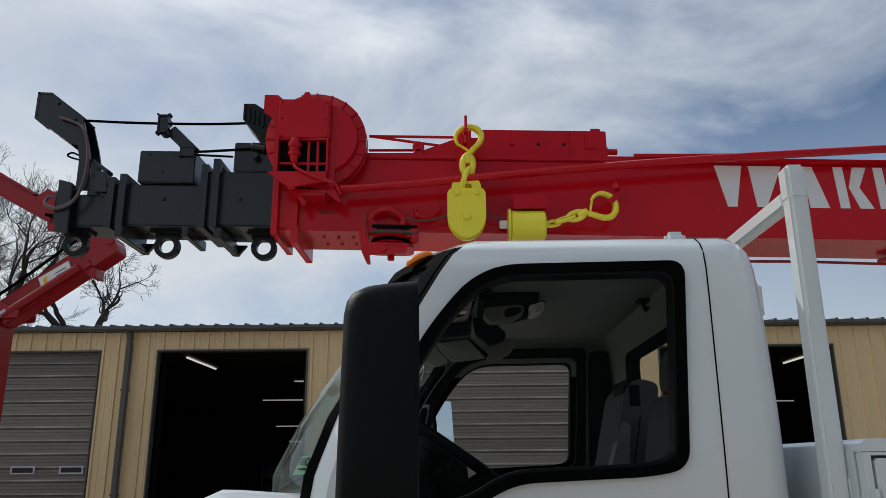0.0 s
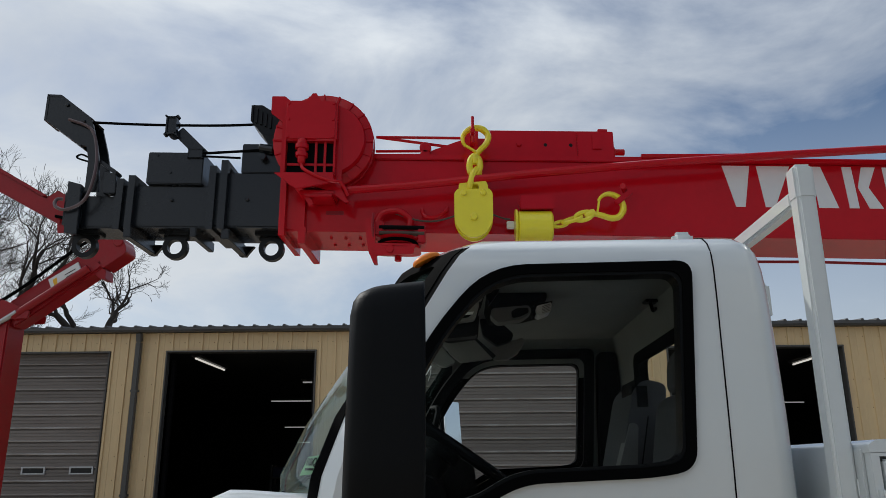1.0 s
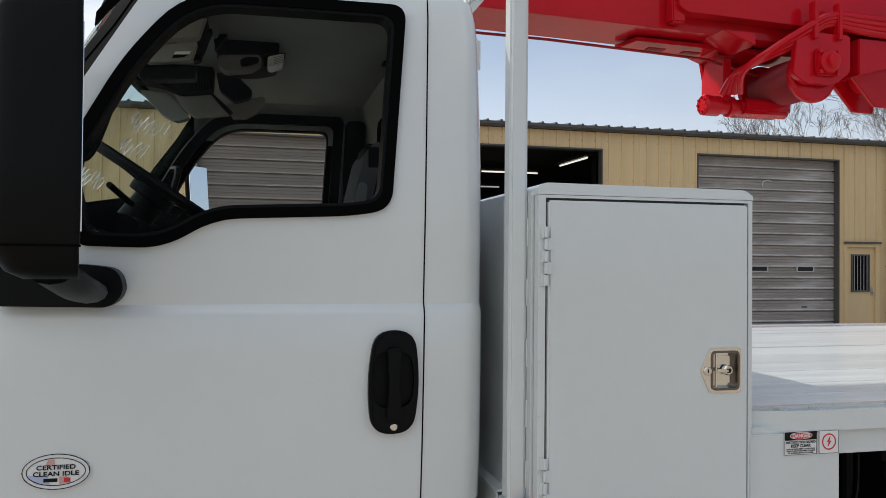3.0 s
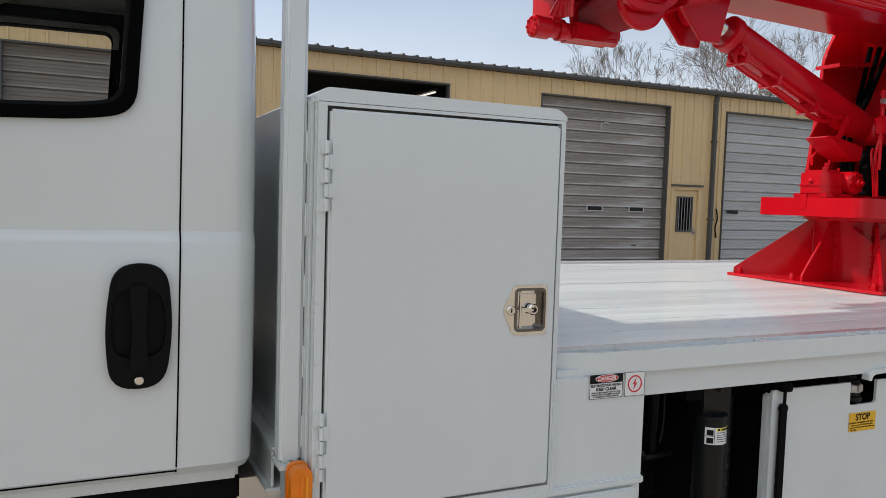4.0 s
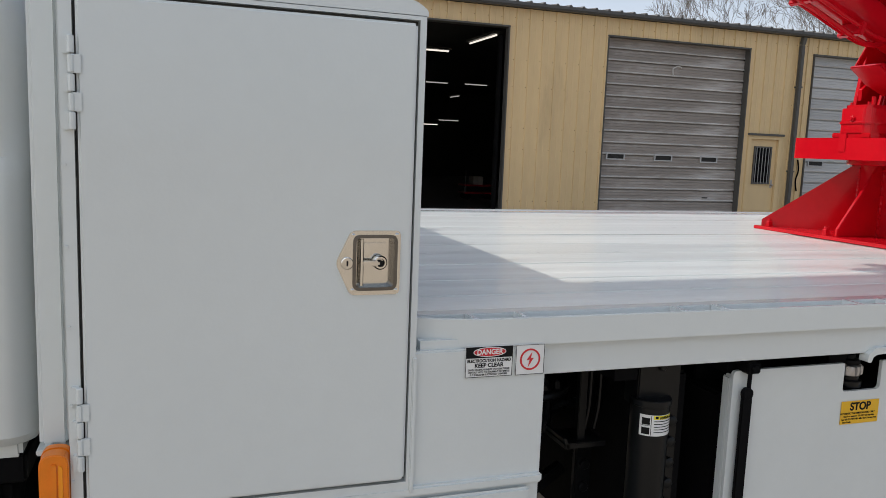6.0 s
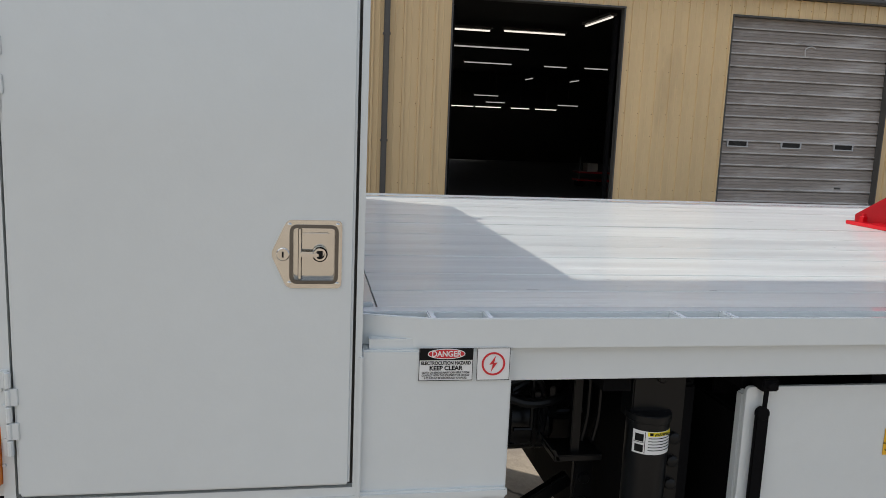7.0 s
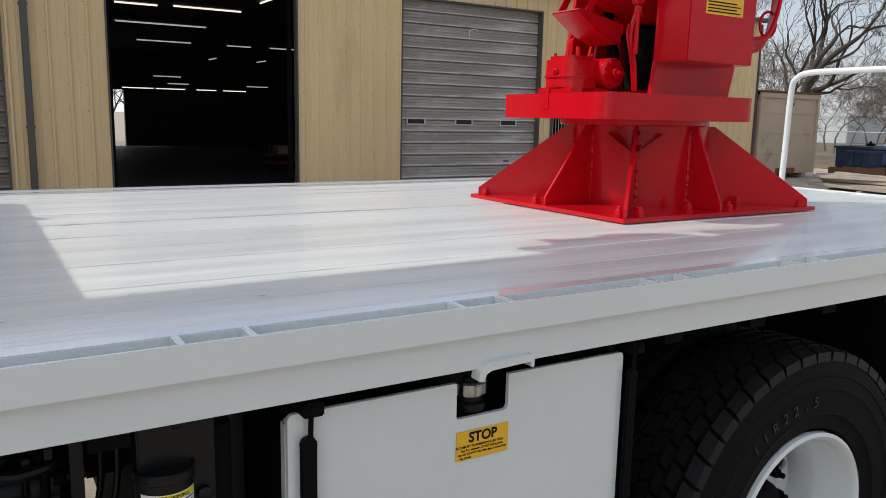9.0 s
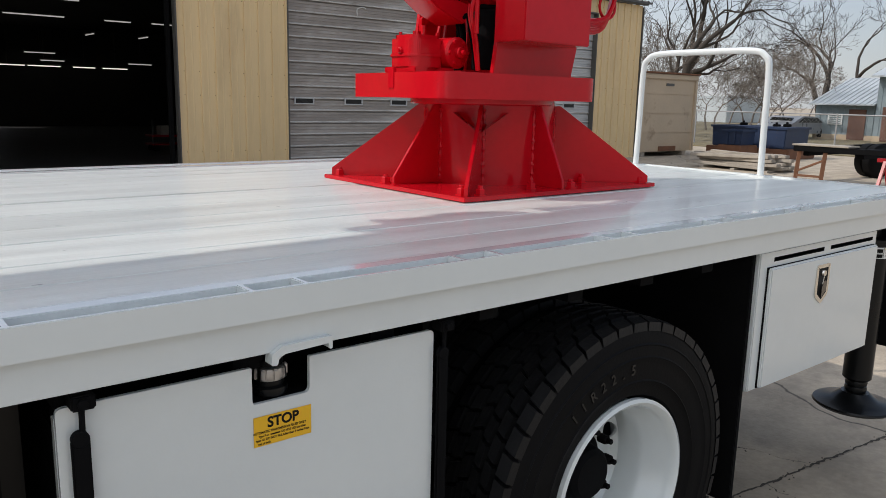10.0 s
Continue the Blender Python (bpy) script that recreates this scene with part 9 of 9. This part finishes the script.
for z, dz in ((3.165, -0.005), (3.165, -0.06)):
    bpart("stay_line", tube([(-0.18, BY0 + 0.06, z), (0.24, BY0 + 0.05, z + dz)], 0.006, 6), RED)
for z in (3.10, 3.082):
    bpart("stay_line", tube([(-0.18, BY0 + 0.05, z - 0.004), (0.05, BY0 + 0.05, z)], 0.006, 6), RED)
# hydraulic hoses along the boom
bpart("hose", tube(smooth_path([(-0.27, 2.99, 2.87), (0.0, 2.99, 2.895), (0.40, 2.985, 2.94), (0.85, 2.98, 2.985), (1.10, 2.98, 3.008), (1.40, 2.985, 3.035), (1.90, 2.99, 3.075), (2.6, 3.0, 3.13), (3.2, 3.0, 3.15)], 6), 0.016, 10), RED, "red hose rising along the boom")
bpart("hose", tube(smooth_path([(0.9, 3.02, 3.04), (1.4, 3.03, 3.055), (1.9, 3.03, 3.09), (2.6, 3.03, 3.14)], 6), 0.011, 8), RED)
# painted bars in place of the owner's name on the boom's side
z0, z1, bar_n = 2.853, 3.028, 0
for pts in ([(1.235, z1), (1.345, z1), (1.312, z0), (1.275, z0)], [(1.372, z1), (1.505, z1), (1.430, z0), (1.392, z0)], [(1.525, z1), (1.562, z1), (1.575, z0), (1.537, z0)],
            [(1.590, z1), (1.628, z1), (1.680, z0), (1.602, z0)], [(1.712, z1), (1.750, z1), (1.760, z0), (1.722, z0)], [(1.790, z1), (1.845, z1), (1.808, z0 + 0.088), (1.855, z0), (1.800, z0), (1.766, z0 + 0.088)],
            [(1.872, z1), (1.910, z1), (1.918, z0), (1.880, z0)], [(1.938, z1), (2.085, z1), (2.086, z1 - 0.036), (1.940, z1 - 0.036)], [(1.942, z0 + 0.070), (2.080, z0 + 0.070), (2.080, z0 + 0.106), (1.942, z0 + 0.106)], [(1.946, z0), (2.092, z0), (2.090, z0 + 0.036), (1.944, z0 + 0.036)]):
    bar_n += 1
    bpart("painted_bar", prism(pts, "y", BY0 - 0.0020 - 0.0006 * (bar_n % 2), BY0 - 0.0002), LETTER_WHITE, "white painted lettering bar")
# side box and underside plates behind the lettering
bpart("side_box", merge(prism(rounded([(2.10, 2.80), (2.14, 2.78), (3.3, 2.78), (3.3, 3.02), (2.10, 3.02)], 0.01), "y", 3.0, BY0 - 0.001, 0.004), box(2.08, 2.14, 3.02, 3.08, 2.74, 2.86, 0.006)), RED, "red side box on the boom")
bpart("under_plate", prism([(1.97, BY1 - 0.02), (2.00, BY0 + 0.10), (2.95, BY0 + 0.08), (2.95, BY1)], "z", 2.693, 2.712, 0.002), RED)
for i in range(3):
    bpart("under_slot", box(2.06 + i * 0.17, 2.14 + i * 0.17, BY0 + 0.10, BY0 + 0.14, 2.668, 2.674), RED_DULL)
bpart("winch_cable", tube([(0.9, 3.21, 2.655), (1.6, 3.21, 2.665), (2.35, 3.21, 2.655), (2.75, 3.25, 2.60)], 0.006, 6), RED_DULL, "steel cable below the boom")
bpart("boom_lug", prism([(2.98, 2.72), (3.36, 2.72), (3.30, 2.50), (3.19, 2.50)], "y", 3.14, 3.16, 0.003), RED)
bpart("boom_lug", prism([(2.98, 2.72), (3.36, 2.72), (3.30, 2.50), (3.19, 2.50)], "y", 3.27, 3.29, 0.003), RED)

# winch below the boom
wn_ = part("winch", merge(lathe([(0, 0.105), (0.010, 0.118), (0.026, 0.118), (0.03, 0.080), (0.34, 0.080), (0.345, 0.118), (0.37, 0.118)], (2.735, 2.985, 2.490), (0, 1, 0), 36)), RED, crane, "red hydraulic winch below the boom")
part("rope_wrap", merge(*[lathe([(0, 0.090), (0.005, 0.096), (0.010, 0.090)], (2.735, 3.018 + i * 0.0105, 2.490), (0, 1, 0), 30) for i in range(29)]), RED_DULL, wn_, "layers of rope on the drum")
part("side_plate", prism(rounded([(2.60, 2.475), (2.66, 2.44), (2.80, 2.44), (2.885, 2.50), (2.885, 2.66), (2.62, 2.66)], 0.02), "y", 2.945, 2.975, 0.004), RED, wn_)
part("bearing", merge(box(2.70, 2.815, 2.925, 2.947, 2.475, 2.590, 0.01), lathe([(0, 0.05), (0.018, 0.048), (0.024, 0.03), (0.045, 0.028), (0.05, 0.02)], (2.757, 2.928, 2.532), (0, -1, 0), 24), *[lathe([(0, 0.011), (0.012, 0.010)], (2.757 + sx * 0.044, 2.925, 2.532 + sz * 0.044), (0, -1, 0), 6) for sx in (-1, 1) for sz in (-1, 1)]), RED, wn_)
part("motor", merge(rod((2.35, 3.22, 2.385), (2.80, 3.26, 2.385), 0.036, 24), rod((2.345, 3.22, 2.385), (2.43, 3.225, 2.385), 0.047, 24), rod((2.475, 3.23, 2.385), (2.50, 3.23, 2.385), 0.046, 24), box(2.53, 2.78, 3.18, 3.32, 2.352, 2.42, 0.015)), RED, wn_)
part("motor_bolt", merge(*[lathe([(0, 0.006), (0.006, 0.005)], (2.342, 3.22 + 0.031 * math.cos(a), 2.385 + 0.031 * math.sin(a)), (-1, 0, 0), 6) for a in [2 * math.pi * i / 8 for i in range(8)]]), RED, wn_)
part("winch_mount", prism([(2.42, 2.66), (2.72, 2.66), (2.66, 2.50), (2.50, 2.44), (2.45, 2.50)], "y", 3.36, 3.385, 0.003), RED, wn_)
part("mount_wedge", prism([(2.30, 2.655), (2.46, 2.655), (2.46, 2.60)], "y", 3.0, 3.38, 0.003), RED, wn_)
part("mount_bar", box(2.44, 2.48, 3.2, 3.38, 2.40, 2.66, 0.004), RED, wn_)
part("mount_block", prism([(2.95, 2.50), (3.25, 2.58), (3.25, 2.66), (2.95, 2.66)], "y", 2.97, 3.38, 0.004), RED, wn_)
for k in range(4):
    part("hose", tube(smooth_path([(2.42 + k * 0.02, 3.18 - k * 0.015, 2.43), (2.43, 3.10 - k * 0.02, 2.50), (2.52, 3.02 - k * 0.02, 2.555 + k * 0.01), (2.66, 2.97 - k * 0.01, 2.62 + k * 0.018), (2.78, 2.955 - k * 0.005, 2.70 + k * 0.012), (3.0, 2.955, 2.68 + k * 0.022), (3.6, 2.96, 2.65 + k * 0.024), (4.3, 2.96, 2.62 + k * 0.02)], 6), 0.015, 8), RED, wn_)
for x in (2.70, 2.82):
    part("hose_clamp", box(x - 0.012, x + 0.012, 2.925, 2.965, 2.63, 2.79, 0.004), RED, wn_)

# ---- hook block ----
hb = thing("hook_block", (0.225, 3.0, 2.66), "bright yellow steel hook block hanging on the boom", "hook block")
HY = 3.0
plate_ = rounded([(0.150, 2.735), (0.150, 2.852), (0.163, 2.868), (0.287, 2.868), (0.300, 2.852), (0.300, 2.735), (0.272, 2.685), (0.225, 2.665), (0.178, 2.685)], [0.02, 0.01, 0.005, 0.005, 0.01, 0.02, 0.03, 0.03, 0.03], 5)
ear = rounded([(0.166, 2.86), (0.168, 2.895), (0.195, 2.925), (0.255, 2.925), (0.282, 2.895), (0.284, 2.86)], 0.02, 4)
eb, em = carve(prism(ear, "y", HY - 0.02, HY + 0.02, 0.003), [prism(rounded([(0.203, 2.868), (0.247, 2.868), (0.245, 2.892), (0.205, 2.892)], 0.01), "y", HY - 0.1, HY + 0.1)], [YELLOW, YELLOW])
part("cheek_plate", prism(plate_, "y", HY - 0.032, HY - 0.020, 0.003), YELLOW, hb)
part("cheek_plate", prism(plate_, "y", HY + 0.020, HY + 0.032, 0.003), YELLOW, hb)
part("sheave", lathe([(-0.018, 0.06), (0.0, 0.05), (0.018, 0.06)], (0.225, HY, 2.735), (0, 1, 0), 28), YELLOW, hb)
part("ear_plate", eb, YELLOW, hb)
for x, z, r in ((0.187, 2.850, 0.013), (0.264, 2.850, 0.013), (0.226, 2.752, 0.016)):
    part("bolt", merge(lathe([(0, r), (0.010, r), (0.013, r * 0.7)], (x, HY - 0.032, z), (0, -1, 0), 6)), YELLOW, hb)


def chain_link(c, u, v, a, b, r, parent, m=YELLOW):
    c, u, v = Vector(c), Vector(u).normalized(), Vector(v).normalized()
    pts = [c + u * (a * math.cos(t)) + v * (b * math.sin(t)) for t in [2 * math.pi * i / 20 for i in range(20)]]
    part("chain_link", tube(pts, r, 8, True), m, parent)


chain_link((0.229, HY, 2.914), (0.45, 0.75, 0.1), (0.30, 0.0, 1), 0.024, 0.050, 0.0135, hb)
chain_link((0.232, HY - 0.005, 2.975), (1, 0.15, 0.0), (0.05, 0, 1), 0.021, 0.040, 0.0135, hb)


def swivel_hook(parent, m):
    """A forged hook with a latch, its eye at the origin and its bowl towards +z (local)."""
    parts = {
        "hook": merge(tube(smooth_path([(0.0, 0, 0.0), (0.018, 0, 0.025), (0.050, 0, 0.062), (0.054, 0, 0.095), (0.028, 0, 0.122), (-0.012, 0, 0.124), (-0.042, 0, 0.100), (-0.047, 0, 0.070), (-0.036, 0, 0.046)], 5), [0.012, 0.0125, 0.013, 0.0135, 0.014, 0.0145, 0.015, 0.015, 0.0155, 0.016, 0.016, 0.016, 0.016, 0.017, 0.017, 0.017, 0.0175, 0.0175, 0.018, 0.018, 0.0175, 0.017, 0.017, 0.0165, 0.016, 0.016, 0.0155, 0.015, 0.0145, 0.014, 0.0135, 0.013, 0.0125, 0.012, 0.011, 0.0105, 0.010, 0.0095, 0.009, 0.008, 0.006], 10, False, 0.75)),
        "hook_neck": merge(lathe([(-0.03, 0.011), (-0.015, 0.016), (0.0, 0.017), (0.012, 0.014)], (0.0, 0, 0.0), (0, 0, 1), 16)),
        "hook_latch": beam((-0.036, 0, 0.050), (0.012, 0, 0.016), 0.016, 0.008, 0.002)}
    for name, bm in parts.items():
        part(name, moved(bm, m), YELLOW, parent)


swivel_hook(hb, Matrix.Translation((0.233, HY - 0.005, 3.012)))
part("hook_pin", merge(rod((0.225, 2.93, 3.10), (0.225, BY0 + 0.03, 3.10), 0.010, 10), box(0.195, 0.25, BY0 - 0.005, BY0 + 0.03, 3.06, 3.165, 0.003), rod((0.226, 2.965, 3.06), (0.226, 2.965, 3.175), 0.006, 8), box(0.19, 0.27, BY0 - 0.03, BY0 - 0.002, 2.93, 3.06, 0.004)), RED, crane, "red hanger pin for the hook")

# ---- overhaul weight with its hook ----
ow = thing("overhaul_weight", (0.46, 2.985, 2.655), "yellow steel overhaul weight chained to a hook", "weight")
WY, WZ = 2.99, 2.717
part("sleeve", lathe([(0, 0.052), (0.006, 0.060), (0.130, 0.060), (0.136, 0.052)], (0.393, WY, WZ), (1, 0, -0.01), 32), YELLOW, ow)
part("collar", lathe([(0, 0.064), (0.008, 0.064)], (0.385, WY, WZ + 0.004), (1, 0, 0), 24), YELLOW, ow)
part("saddle", merge(box(0.405, 0.535, 2.955, BY0 - 0.001, 2.782, 2.83, 0.004), box(0.405, 0.535, 2.945, 2.957, 2.774, 2.832, 0.002)), RED, crane, "red saddle for the overhaul weight")
chain_link((0.560, WY, WZ + 0.008), (0.92, 0.3, 0.28), (-0.28, 0.0, 0.6), 0.032, 0.010, 0.007, ow)
chain_link((0.605, WY - 0.01, WZ + 0.022), (0.95, 0, 0.28), (0.1, 0.6, 0.5), 0.038, 0.015, 0.008, ow)
chain_link((0.650, WY - 0.01, WZ + 0.036), (0.95, 0, 0.28), (-0.28, 0.0, 0.95), 0.034, 0.016, 0.009, ow)
swivel_hook(ow, Matrix.Translation((0.683, WY - 0.005, WZ + 0.048)) @ Matrix.Rotation(radians(66), 4, "Y"))
part("hook_peg", rod((0.80, 2.94, 2.86), (0.845, BY0, 2.872), 0.012, 10), RED, crane)
part("hook_peg", beam((0.775, 2.975, 2.80), (0.84, 2.975, 2.852), 0.022, 0.022, 0.003), RED, crane)

# ---- deck boards ----
JOINTS = [2.0875, 2.262, 2.460, 2.715, 2.925, 3.170, 3.440, 3.690, 3.890, 4.080, 4.260, 4.4325]
rnd = random.Random(8)


def plank(ya, yb_, z):
    """A board along the bed with worn, slightly wandering edges."""
    b, n = bmesh.new(), 48
    ph = [rnd.uniform(0, 6.3) for _ in range(4)]
    rows = []
    for i in range(n + 1):
        x = XD0 + (XD1 - XD0) * i / n
        wa = 0.0019 + 0.0013 * math.sin(x * 2.3 + ph[0]) + rnd.uniform(-0.0007, 0.0007) + (0.004 if rnd.random() < 0.03 else 0)
        wb = 0.0019 + 0.0013 * math.sin(x * 2.9 + ph[1]) + rnd.uniform(-0.0007, 0.0007) + (0.004 if rnd.random() < 0.03 else 0)
        sag = 0.0009 * math.sin(x * 0.9 + ph[2])
        rows.append([b.verts.new(p) for p in ((x, ya + wa, DZ - 0.038), (x, ya + wa, z - 0.003 + sag), (x, ya + wa + 0.003, z + sag),
                                              (x, yb_ - wb - 0.003, z - 0.0004 + sag), (x, yb_ - wb, z - 0.003 + sag), (x, yb_ - wb, DZ - 0.038))])
    for A, B in zip(rows, rows[1:]):
        for k in range(5):
            b.faces.new((A[k], B[k], B[k + 1], A[k + 1]))
    b.faces.new(rows[0])
    b.faces.new(rows[-1][::-1])
    bmesh.ops.recalc_face_normals(b, faces=b.faces[:])
    return b


for ya, yb_ in zip(JOINTS, JOINTS[1:]):
    part("plank", plank(ya, yb_, DZ + rnd.uniform(-0.0018, 0.0010)), DECK_WHITE, bed)
# chips and specks in the deck paint
chips = bmesh.new()
for i in range(110):
    x, y = rnd.uniform(XD0 + 0.2, XD1 - 0.2), rnd.uniform(2.15, 4.38)
    w, h = rnd.uniform(0.003, 0.012), rnd.uniform(0.0015, 0.004)
    if rnd.random() < 0.45:
        y = rnd.choice(JOINTS[1:-1]) + rnd.uniform(-0.006, 0.006)
        w *= 2.5
    chips.faces.new([chips.verts.new((x + w * math.cos(a) * rnd.uniform(0.6, 1), y + h * math.sin(a) * rnd.uniform(0.6, 1), DZ + 0.0026)) for a in (0.2, 1.2, 2.3, 3.3, 4.3, 5.4)])
tagged(part("paint_chips", chips, CHIP_GREY, bed, "small chips in the deck paint"), kind="stuff")
